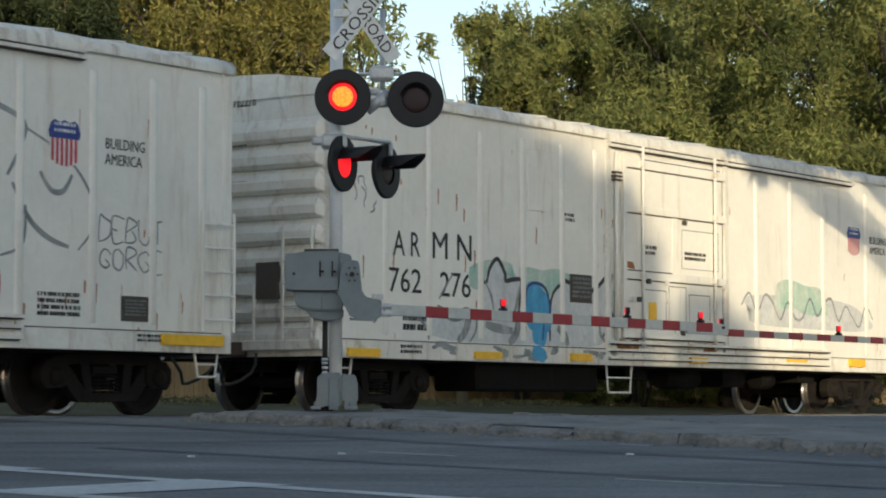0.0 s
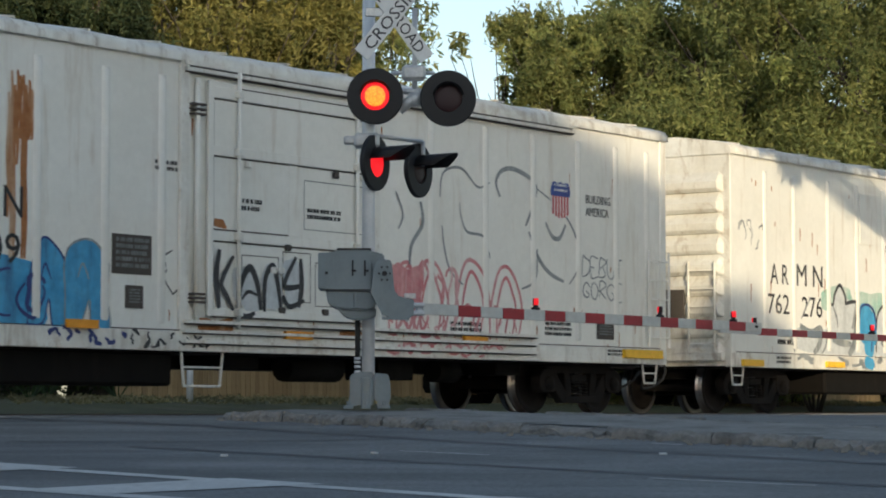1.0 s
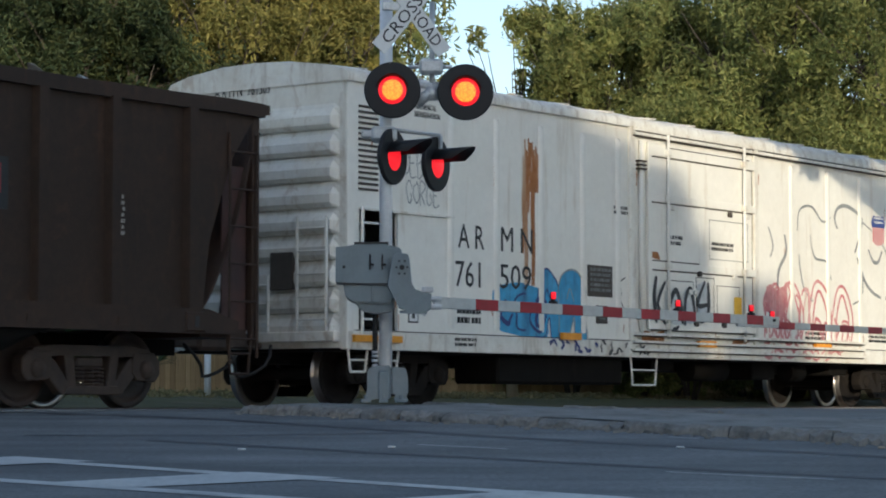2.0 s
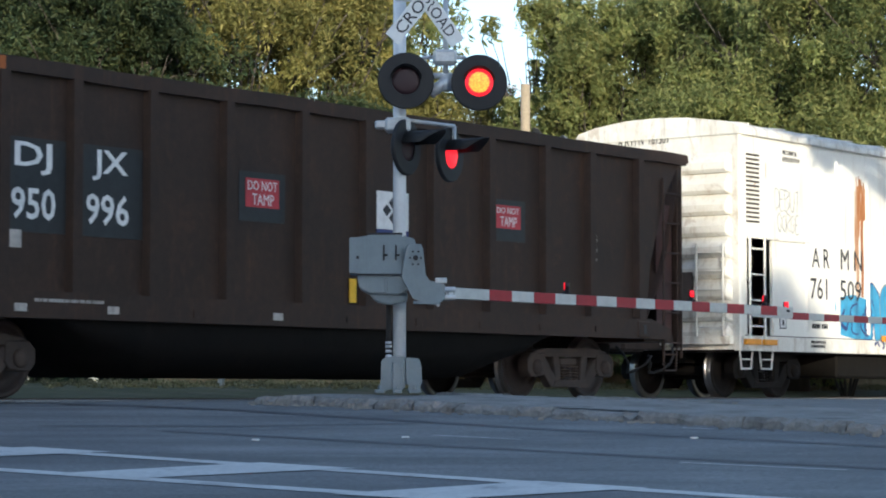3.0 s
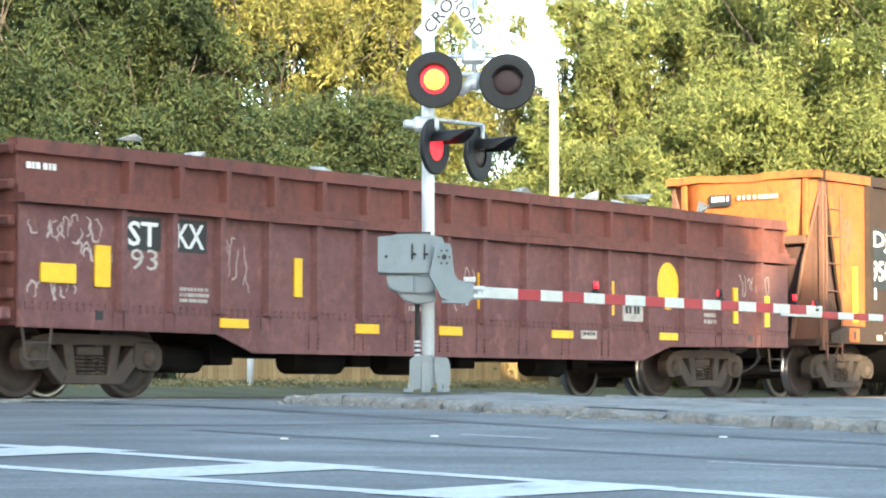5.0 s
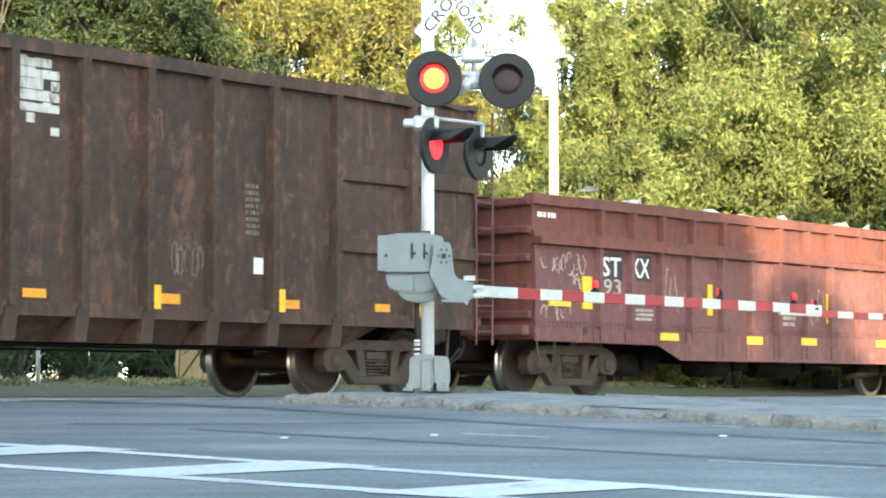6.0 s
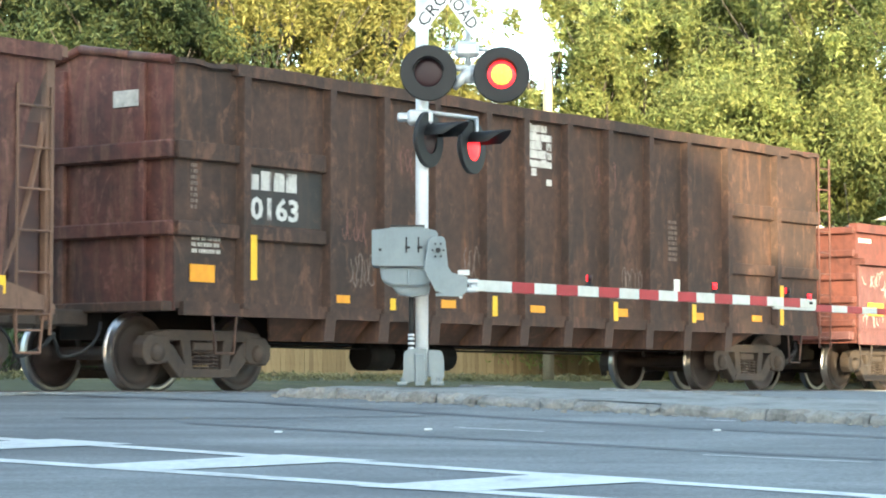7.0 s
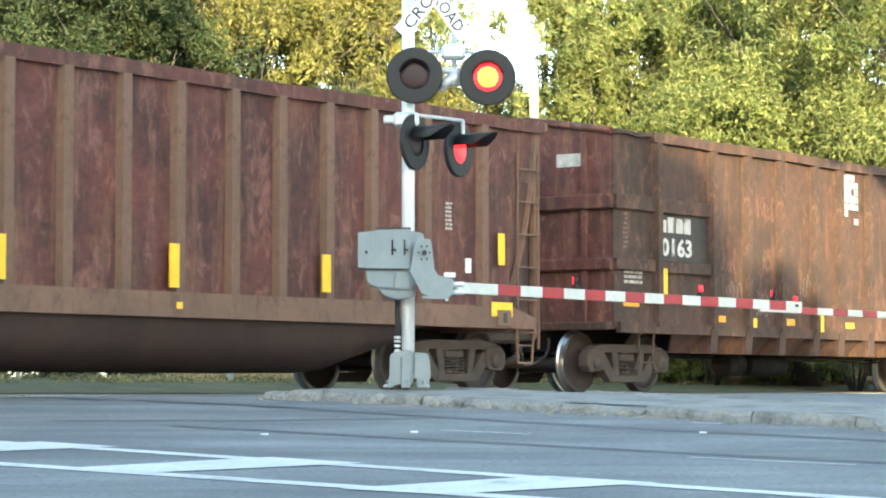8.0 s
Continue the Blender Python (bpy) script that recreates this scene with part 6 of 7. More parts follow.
        for k, pts in enumerate((crown, broad)):
            bm = bmesh.new()
            bm.faces.new([bm.verts.new((X(a_), g - 0.002, b_)) for a_, b_ in pts + [(pts[0][0] + 0.2, 1.1)] * (k == 0)])
            bmesh.ops.triangulate(bm, faces=bm.faces)
            part("graffiti_letter", bm, SPRAYMIST, car)
            stroke(car, X, pts, 0.07, g - 0.0045, SPRAYBLACK)
        patch(car, "graffiti_fill", X(30.42), X(31.1), 1.22, 1.93, g - 0.005, SPRAYBLUE, 9, 0.15)
        stroke(car, X, [(30.85, 1.5), (30.82, 1.2), (30.78, 1.03)], 0.40, g - 0.0065, SPRAYBLUE)
        stroke(car, X, [(30.78, 1.0), (30.76, 0.9), (30.74, 0.79)], 0.40, -1.592, SPRAYBLUE)
        stroke(car, X, [(30.42, 1.6), (30.5, 1.88), (30.75, 1.95), (31.0, 1.85), (31.1, 1.55), (30.95, 1.4), (30.9, 1.1)], 0.05, g - 0.008, SIGNNAVY)
        for pts, w_ in (([(29.4, 1.9), (29.55, 1.7), (29.6, 1.5)], 0.05), ([(30.3, 1.9), (30.2, 1.6), (30.15, 1.5)], 0.07), ([(28.2, 1.5), (28.6, 1.38), (28.95, 1.45), (28.9, 1.2), (28.7, 1.03)], 0.16),
                        ([(29.2, 1.5), (29.15, 1.2), (29.0, 1.04)], 0.05), ([(29.4, 1.3), (29.7, 1.25), (30.1, 1.22)], 0.14), ([(30.25, 1.45), (30.2, 1.2), (30.0, 1.03)], 0.16), ([(31.3, 1.3), (31.5, 1.2), (31.6, 1.04)], 0.14),
                        ([(32.5, 1.4), (32.55, 1.2), (32.85, 1.04)], 0.06), ([(27.75, 1.35), (27.95, 1.2), (28.0, 1.04)], 0.05), ([(28.25, 1.62), (28.4, 1.8), (28.6, 2.0)], 0.04)):
            stroke(car, X, pts, w_, g - 0.006, SPRAYGREY)
        scrawl(car, "graffiti_tag", X(27.9), X(33.0), 0.80, 1.0, -1.59, SPRAYGREY, 8, 0.07, 36, 0.6)
        # jagged pale green piece with a grey edge, past the door
        patch(car, "graffiti_fill", X(37.2), X(41.9), 1.5, 2.05, g, SPRAYMIST, 10, 0.12)
        patch(car, "graffiti_fill", X(38.3), X(40.2), 1.75, 2.3, g - 0.001, SPRAYGREEN, 11, 0.25)
        stroke(car, X, [(37.05 + 0.28 * k_, 1.85 + 0.2 * math.sin(k_ * 2.3) + 0.1 * math.sin(k_ * 0.7)) for k_ in range(19)], 0.05, g - 0.003, SPRAYGREY)
        scrawl(car, "graffiti_tag", X(26.1), X(27.0), 2.7, 3.2, g, SPRAYGREY, 4, 0.03, 33, 0.7)
        rr = random.Random(5)
        bm = bmesh.new()
        for k in range(26):
            x, z = X(rr.uniform(27, 33)), rr.uniform(1.3, 3.3)
            ribbon(bm, [(x, z), (x + 0.01, z - 0.05), (x, z - rr.uniform(0.08, 0.3))], 0.035, g - 0.001)
        part("rust_spot", bm, RUSTRUN, car)
    return car


def load(qc, q0, q1, z, ymax, seed, n, hmax):
    """Loose scrap heaped in a gondola."""
    rnd = random.Random(seed)
    bm = bmesh.new()
    for k in range(n):
        x, y = rnd.uniform(q0, q1) - qc, rnd.uniform(-ymax, ymax)
        zz = z - 0.25 + rnd.uniform(-0.1, hmax)
        pts = [Vector((rnd.uniform(-1, 1), rnd.uniform(-1, 1), rnd.uniform(-0.5, 0.5))) * rnd.uniform(0.12, 0.34) for _ in range(6)]
        vs = [bm.verts.new(Vector((x, y, zz)) + p) for p in pts]
        bmesh.ops.convex_hull(bm, input=vs)
    nx = 24
    rows = [[bm.verts.new((q0 - qc + (q1 - q0) * i / nx, yy * ymax, z - 0.5 + 0.25 * (1 - yy * yy) + rnd.uniform(-0.12, 0.12))) for yy in (-1, -0.6, -0.2, 0.2, 0.6, 1)] for i in range(nx + 1)]
    for i in range(nx):
        for j in range(5):
            bm.faces.new((rows[i][j], rows[i + 1][j], rows[i + 1][j + 1], rows[i][j + 1]))
    bmesh.ops.recalc_face_normals(bm, faces=bm.faces)
    me = bpy.data.meshes.new("scrap_heap")
    bm.to_mesh(me)
    bm.free()
    me.materials.append(SCRAP)
    ob = tagged(new("scrap_heap", me), "heap of pale crumpled scrap metal in a gondola", "scrap metal", kind="stuff")
    ob.matrix_world = on_track(qc)
    MOVES.append((ob, [(t, on_track(qc + SPEED * t)) for t in [0, 1 / 30] + [0.5 * i for i in range(1, 16)] + [8 - 1 / 30, 8]]))


def post_mesh(w, d, z0, z1, mat, taper=0.0):
    bm = bmesh.new()
    box(bm, -w / 2, w / 2, -d, 0.0, z0, z1)
    for v in bm.verts:
        if v.co.y < -0.001:
            v.co.x *= 0.72
            if v.co.z < z0 + 0.01 and taper:
                v.co.y = -d + taper
    return mesh_of("side_post", bm, mat)


def uneven_beam(bm, x0, x1, y0, y1, z0, z1, amp, seed, n=24):
    """A chord that is slightly bent, as old ones are."""
    rnd = random.Random(seed)
    ph = rnd.uniform(0, 6)
    rows = []
    for i in range(n + 1):
        x = x0 + (x1 - x0) * i / n
        w = amp * (math.sin(i * 0.9 + ph) + 0.6 * math.sin(i * 2.3 + ph * 2)) if 0 < i < n else 0
        rows.append([bm.verts.new((x, y, z + w * 0.6)) for y, z in ((y0, z0), (y1, z0), (y1, z1), (y0, z1))])
    for i in range(n):
        for j in range(4):
            bm.faces.new((rows[i][j], rows[i + 1][j], rows[i + 1][(j + 1) % 4], rows[i][(j + 1) % 4]))
    bm.faces.new(rows[0])
    bm.faces.new(rows[-1])


def tub_gondola(name, label, q0t, q0b, q1t, q1b, ztop, mats, posts, bogies, belly, seed, tubm=None):
    """A high-sided gondola with sloped ends and a rounded tub under the floor."""
    side, rib, chord, sill, endm = mats
    qc = (q0b + q1b) / 2
    car, X = start(name, qc, label, "gondola")
    zb = 1.16
    for s in (-1, 1):
        bm = bmesh.new()
        ys = (Y0 + 0.06, Y0 + 0.075) if s < 0 else (-Y0 - 0.075, -Y0 - 0.06)
        prism(bm, [(X(q0b), zb), (X(q1b), zb), (X(q1b) + 0.12 * (X(q1t) - X(q1b)), zb + 0.9), (X(q1b) + 0.5 * (X(q1t) - X(q1b)), zb + 1.9), (X(q1t), ztop - 0.05), (X(q0t), ztop - 0.05), (X(q0b) + 0.75 * (X(q0t) - X(q0b)), zb + 1.9)], *ys)
        part("side_sheet", bm, side, car)
        bm = bmesh.new()
        uneven_beam(bm, X(q0t) - 0.03, X(q1t) + 0.03, *((Y0 - 0.02, Y0 + 0.12) if s < 0 else (-Y0 - 0.12, -Y0 + 0.02)), ztop - 0.17, ztop, 0.012, seed + s)
        part("top_chord", bm, chord, car)
        bm = bmesh.new()
        prism(bm, [(X(q0b) - 0.55, 0.90), (X(q1b) + 0.55, 0.90), (X(q1b) + 0.55, 1.06), (X(q1b), 1.20), (X(q0b), 1.20), (X(q0b) - 0.55, 1.06)], *((Y0 - 0.04, Y0 + 0.14) if s < 0 else (-Y0 - 0.14, -Y0 + 0.04)))
        part("side_sill", bm, sill, car)
    me = post_mesh(0.20, 0.10, 1.18, ztop - 0.16, rib)
    for q in posts:
        part("side_post", me, rib, car).matrix_local = pose(X(q), Y0 + 0.062, 0)
        part("side_post", me, rib, car).matrix_local = pose(X(q), -Y0 - 0.062, 0, 0, 0, 180)
    for qt, qb, way in ((q0t, q0b, -1), (q1t, q1b, 1)):
        em = endm if way < 0 else rib
        frame_mat = MAUVE if way < 0 else rib
        n = 10
        rows = []
        for k in range(n + 1):
            f = k / n
            x = X(qb) + (X(qt) - X(qb)) * f ** 0.8 + way * 0.10 * math.sin(PI * f)
            rows.append([(x - way * 0.02 * dd + way * 0.14 * (1 - (yy / 1.48) ** 2) * f, yy, zb + (ztop - 0.06 - zb) * f) for dd in (0, 1) for yy in ((-1.48, -0.75, 0, 0.75, 1.48) if dd == 0 else (1.46, 0.75, 0, -0.75, -1.46))])
        for nm, k0, k1, mt, lab in (("lower_end_sheet", 0, 6, DARKEND if em is ORANGE else em, "dark brown lower end sheet"), ("end_sheet", 6, n, em, "bulged sloping end sheet")):
            bm = bmesh.new()
            vs = [[bm.verts.new(p) for p in rows[k]] for k in range(k0, k1 + 1)]
            for r0, r1 in zip(vs, vs[1:]):
                for m_ in range(10):
                    bm.faces.new((r0[m_], r0[(m_ + 1) % 10], r1[(m_ + 1) % 10], r1[m_])).smooth = True
            part(nm, bm, mt, car, lab)
        bm = bmesh.new()
        uneven_beam(bm, -1.52, 1.52, -0.07, 0.07, ztop - 0.12, ztop, 0.028, seed + way, 12)
        ob = part("end_chord", bm, em, car)
        ob.matrix_local = pose(X(qt) + way * 0.1, 0, 0.0, 0, 0, 90)
        boxpart("end_platform", (min(X(qb), X(qb) + way * 0.85), max(X(qb), X(qb) + way * 0.85), -1.45, 1.45, 0.86, 0.97), sill, car)
        for y in (-1.5, 1.40):
            boxpart("corner_post", (min(X(qt), X(qt) - way * 0.13), max(X(qt), X(qt) - way * 0.13), y, y + 0.10, 0.78, ztop - 0.1), frame_mat, car, r=0.012)
        for sg in (-1, 1):                                   # gusset plates from the posts down to the platform
            bm = bmesh.new()
            xg = X(qt) - way * 0.05
            tri = [(sg * 1.42, ztop - 0.35), (sg * 1.42, 0.97), (sg * 0.86, 0.97), (sg * 1.10, 2.3)]
            v0 = [bm.verts.new((xg, y, z)) for y, z in tri]
            v1 = [bm.verts.new((xg - way * 0.03, y, z)) for y, z in tri]
            bm.faces.new(v0)
            bm.faces.new(v1[::-1])
            for m_ in range(4):
                bm.faces.new((v0[m_], v0[(m_ + 1) % 4], v1[(m_ + 1) % 4], v1[m_]))
            part("end_gusset", bm, frame_mat, car)
            bm = bmesh.new()
            for p, q in zip(tri[:1] + tri[3:], tri[3:] + tri[2:3]):
                tube(bm, (xg + way * 0.02, *p), (xg + way * 0.02, *q), 0.04, 6)
            part("end_brace", bm, frame_mat, car)
        boxpart("end_beam", (min(X(qt) - way * 0.02, X(qt) + way * 0.10), max(X(qt) - way * 0.02, X(qt) + way * 0.10), -1.2, 1.2, 2.58, 2.72), frame_mat, car, r=0.01)
        for y in (-1.25, 1.15):
            boxpart("end_stake", (min(X(qt) + way * 0.02, X(qt) + way * 0.09), max(X(qt) + way * 0.02, X(qt) + way * 0.09), y, y + 0.1, 2.72, ztop - 0.1), em, car, r=0.01)
        coupler(car, X(qb) + way * 0.8, way)
        inner = X(qt) - way * 0.58
        # dark sheet added behind the ladder for the shade of the open recess
        boxpart("ladder_shade_sheet", (min(X(qt) - way * 0.13, inner), max(X(qt) - way * 0.13, inner), Y0 + 0.16, Y0 + 0.18, 0.95, 3.0), DARKEND, car)
        ladder(car, X(qt) - way * 0.07, inner, 0.62, 3.4, Y0 + 0.03, frame_mat, 6, r=0.015)
        boxpart("end_block", (min(X(qb) - way * 0.06, X(qb) - way * 0.40), max(X(qb) - way * 0.06, X(qb) - way * 0.40), Y0 - 0.06, Y0 + 0.05, 0.92, 1.16), em, car, "rust-coloured pocket casting", r=0.015)
        boxpart("pocket_slot", (min(X(qb) - way * 0.18, X(qb) - way * 0.26), max(X(qb) - way * 0.18, X(qb) - way * 0.26), Y0 - 0.064, Y0 - 0.055, 0.97, 1.11), SIGNBLACK, car)
    # tub below the floor
    bm = bmesh.new()
    rows = []
    for q, k in ((belly[0], 0.0), (belly[0] + 0.7, 0.55), (belly[0] + 1.8, 1.0), (belly[1] - 1.8, 1.0), (belly[1] - 0.7, 0.55), (belly[1], 0.0)):
        rows.append([bm.verts.new((X(q), y, 0.92 - 0.66 * k * h)) for y, h in ((-1.50, 0.0), (-1.50, 0.45), (-1.38, 0.75), (-1.12, 0.93), (-0.7, 1.0), (0.7, 1.0), (1.12, 0.93), (1.38, 0.75), (1.50, 0.45), (1.5, 0.0))])
    for i in range(5):
        for j in range(9):
            bm.faces.new((rows[i][j], rows[i][j + 1], rows[i + 1][j + 1], rows[i + 1][j])).smooth = True
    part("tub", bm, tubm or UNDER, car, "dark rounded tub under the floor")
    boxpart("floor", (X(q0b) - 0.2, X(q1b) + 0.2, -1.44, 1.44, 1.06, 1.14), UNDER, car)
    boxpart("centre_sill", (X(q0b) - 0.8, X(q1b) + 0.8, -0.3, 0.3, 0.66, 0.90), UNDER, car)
    for q in bogies:
        bogie(car, X(q))
    stirrup(car, X(q0t) + 0.05, X(q0t) + 0.45, 0.42, 0.92, rib)
    stirrup(car, X(q1t) - 0.6, X(q1t) - 0.15, 0.42, 0.92, rib)
    return car, X


reefer(25.8, 44.0, False)
reefer(5.56, 23.75, True)

# the dark brown gondola with an orange end
car, X = tub_gondola("tub_gondola", "dark brown gondola with rust-orange end panels and white lettering", -12.0, -11.35, 3.9, 2.86, 3.8,
                     (BROWN, BROWN, BROWN, BROWN, ORANGE), (-10.45, -9.33, -8.08, -6.74, -5.32, -4.03, -2.57, -1.27, 0.1, 1.27, 2.6), (-10.64, 1.40), (-9.6, 0.4), 3)
bm = bmesh.new()
prism(bm, [(X(-11.32), 1.2), (X(-10.56), 1.2), (X(-10.56), 3.64), (X(-11.86), 3.64), (X(-11.75), 3.0)], Y0 + 0.048, Y0 + 0.056)
part("end_bay_panel", bm, ORANGE, car, "rust-orange end bay")
boxpart("chord_length", (X(-12.02), X(-10.45), Y0 - 0.028, Y0 - 0.02, 3.64, 3.79), ORANGE, car)
yb = Y0 + 0.058
for u0, u1 in ((-10.34, -9.44), (-9.22, -8.19)):
    boxpart("number_panel", (X(u0), X(u1), yb - 0.006, yb, 1.86, 2.92), BLACKPANEL, car, "black painted number panel")
for tx, u0, u1, z0, z1 in (("DJ", -10.23, -9.66, 2.51, 2.87), ("JX", -9.02, -8.44, 2.51, 2.87), ("950", -10.28, -9.60, 2.0, 2.36), ("996", -9.12, -8.42, 2.0, 2.36)):
    words(car, "car_lettering", tx, X(u0), X(u1), z0, z1, yb - 0.008, LETTERWHITE, bold=0.015)
for u0, u1, z0, z1 in ((-6.37, -5.74, 2.37, 2.73), (-1.10, -0.48, 2.39, 2.72)):
    boxpart("sign_backing", (X(u0) - 0.12, X(u1) + 0.12, yb - 0.004, yb, z0 - 0.18, z1 + 0.08), BLACKPANEL, car)
    sg = boxpart("warning_sign", (X(u0), X(u1), yb - 0.009, yb - 0.004, z0, z1), SIGNRED, car, "small red sign with white words")
    words(sg, "sign_lettering", "DO NOT", X(u0) + 0.04, X(u1) - 0.04, z0 + 0.21, z1 - 0.03, yb - 0.011, LETTERWHITE)
    words(sg, "sign_lettering", "TAMP", X(u0) + 0.12, X(u1) - 0.1, z0 + 0.03, z0 + 0.17, yb - 0.011, LETTERWHITE)
pl = boxpart("company_plate", (X(-3.77), X(-3.09), yb - 0.010, yb, 1.71, 2.23), SIGNNAVY, car, "white and navy plate with a diamond emblem")
boxpart("plate_head", (X(-3.77), X(-3.09), yb - 0.010, yb, 2.235, 2.74), LETTERWHITE, pl)
bm = bmesh.new()
for ox, oz in ((0, 0.10), (0, -0.10), (-0.13, 0), (0.13, 0)):
    prism(bm, [(X(-3.43) + ox - 0.09, 2.49 + oz), (X(-3.43) + ox, 2.41 + oz), (X(-3.43) + ox + 0.09, 2.49 + oz), (X(-3.43) + ox, 2.57 + oz)], yb - 0.013 - 0.001 * (ox > 0) - 0.0006 * (oz > 0), yb - 0.010)
part("diamond_emblem", bm, SIGNBLACK, pl)
bars(pl, "plate_bars", X(-3.62), X(-3.22), 1.92, 2.18, yb - 0.012, LETTERFADED, 3, 2)
boxpart("plate_bar", (X(-3.70), X(-3.18), yb - 0.013, yb - 0.010, 1.77, 1.86), LETTERWHITE, pl)
boxpart("reflector", (X(-10.99), X(-10.85), Y0 + 0.030, Y0 + 0.047, 1.27, 2.22), YELLOW, car, "yellow reflective strip")
boxpart("reflector", (X(-4.35), X(-4.22), Y0 + 0.030, Y0 + 0.047, 1.24, 1.55), YELLOW, car)
boxpart("grey_patch", (X(-10.33), X(-10.12), yb - 0.009, yb - 0.006, 1.68, 1.88), LETTERFADED, car)
bars(car, "small_print", X(-10.0), X(-8.9), 1.06, 1.12, Y0 - 0.045, LETTERFADED, 1, 4)
for k in range(9):
    boxpart("jacking_pad", (X(-10.3 + 1.45 * k), X(-10.12 + 1.45 * k), Y0 - 0.052, Y0 - 0.04, 0.97, 1.06), LETTERFADED if k in (0, 1, 3) else BROWN, car)
bars(car, "stencil", X(1.35), X(1.5), 2.0, 2.5, yb, LETTERFADED, 7, 3)
scrawl(car, "graffiti_tag", X(-11.3), X(-10.75), 2.35, 3.1, Y0 + 0.044, FAINTPALE, 4, 0.02, 41, 1.3)
bm = bmesh.new()
box(bm, -0.22, 0.22, -0.004, 0.004, -0.03, 0.17)
plate = part("end_plate", bm, SIGNBLACK, car, "small black plate with white marks")
plate.matrix_local = pose(X(-12.0) - 0.150, 0.42, 3.30, 0, 0, -90)
bars(plate, "plate_bars", -0.17, 0.17, 0.0, 0.14, -0.006, LETTERWHITE, 1, 4)
bars(car, "end_lettering", -0.35, 0.45, 0, 0.12, 0, LETTERFADED, 1, 5).matrix_local = pose(X(-12.0) - 0.165, -0.28, 3.32, 0, 0, -90)
boxpart("brake_box", (X(-11.9), X(-11.55), -0.2, 0.5, 1.7, 2.3), SIGNNAVY, car, "blue-black brake box", r=0.03)
load(-4.2, -11.6, 3.3, 3.92, 1.25, 5, 60, 0.2)


# the low oxide-red gondola
def low_gondola():
    q0, q1 = -30.14, -13.30
    qc = (q0 + q1) / 2
    car, X = start("low_gondola", qc, "low oxide-red gondola with riveted fishbelly sides and yellow marks", "gondola")
    a, b = X(q0), X(q1)
    for s in (-1, 1):
        m = lambda y0, y1: (y0, y1) if s < 0 else (-y1, -y0)
        bm = bmesh.new()
        prism(bm, [(a, 0.78), (X(-26.95), 0.76), (X(-26.3), 0.54), (X(-17.65), 0.54), (X(-16.9), 0.76), (b, 0.80), (b, 2.14), (a, 2.14)], *m(Y0, Y0 + 0.03))
        part("side_sheet", bm, OXIDELOW, car, "faded maroon lower side sheet")
        bm = bmesh.new()
        box(bm, a + 0.02, b - 0.08, *m(Y0 + 0.10, Y0 + 0.12), 2.2, 2.80)
        part("upper_sheet", bm, OXIDE, car)
        for z0, z1, o, d in ((2.72, 2.87, 0.0, 0.16), (2.15, 2.25, -0.14, 0.26), (2.26, 2.34, -0.02, 0.12)):
            bm = bmesh.new()
            uneven_beam(bm, a - 0.04, b + 0.04 if z0 < 2.5 else b - 0.02, *m(Y0 + o, Y0 + o + d), z0, z1, 0.008, int(z0 * 10) + s)
            part("top_chord" if z0 > 2.5 else "middle_chord", bm, OXIDE, car)
        bm = bmesh.new()
        box(bm, a + 0.02, b - 0.02, *m(Y0 - 0.012, Y0), 0.80, 1.02)
        part("lower_flange", bm, OXIDELOW, car)
    up = post_mesh(0.11, 0.11, 2.33, 2.73, OXIDE)
    lo = post_mesh(0.12, 0.10, 1.00, 2.15, OXIDELOW)
    stakes = [-28.61, -27.77, -26.95, -26.09, -25.18, -24.29, -23.42, -22.51, -21.69, -20.70, -19.66, -18.65, -17.58, -16.56, -15.48, -14.26]
    for q in stakes:
        for sg in (-1, 1):
            part("side_stake", lo, OXIDELOW, car).matrix_local = pose(X(q), sg * -Y0 * 1.0, 0, 0, 0, 0 if sg < 0 else 180)
            part("upper_stake", up, OXIDE, car).matrix_local = pose(X(q) + 0.2, sg * (-Y0 - 0.10), 0, 0, 0, 0 if sg < 0 else 180)
    # rivets: rows along the sill and down each stake foot
    bm = bmesh.new()
    for k in range(150):
        x = a + 0.1 + (b - a - 0.2) * k / 149
        for z in (0.99, 1.05):
            box(bm, x - 0.014, x + 0.014, Y0 - 0.022, Y0 - 0.010, z - 0.014, z + 0.014)
    for q in stakes:
        for k in range(7):
            for o in (-0.09, 0.09):
                z = 0.62 + 0.055 * k if -26 < q < -17.7 else 0.82 + 0.03 * k
                box(bm, X(q) + o - 0.014, X(q) + o + 0.014, Y0 - 0.024, Y0, z - 0.014, z + 0.014)
    tagged(part("rivets", bm, OXIDELOW, car), kind="stuff")
    for end, way in ((a, -1), (b, 1)):
        bm = bmesh.new()
        box(bm, min(end, end - way * 0.03), max(end, end - way * 0.03), -1.5, 1.5, 0.8, 2.8)
        part("end_sheet", bm, OXIDE, car)
        for z in (1.15, 1.55, 1.95, 2.35, 2.75):
            boxpart("end_rib", (min(end, end + way * 0.10), max(end, end + way * 0.10), -1.5, 1.5, z - 0.06, z + 0.06), OXIDE, car, r=0.02)
        boxpart("end_sill", (min(end, end + way * 0.16), max(end, end + way * 0.16), -1.45, 1.45, 0.86, 1.0), OXIDELOW, car, r=0.015)
        coupler(car, end, way)
        stirrup(car, end - way * 0.1 - (0.45 if way > 0 else 0), end - way * 0.1 + (0.45 if way < 0 else 0), 0.42, 0.8, CASTIRON)
        boxpart("jacking_hole", (end - way * 1.22 - 0.06, end - way * 1.22 + 0.06, Y0 - 0.016, Y0 - 0.012, 0.88, 0.99), SIGNBLACK, car)
    boxpart("floor", (a + 0.05, b - 0.05, -1.48, 1.48, 0.98, 1.06), UNDER, car)
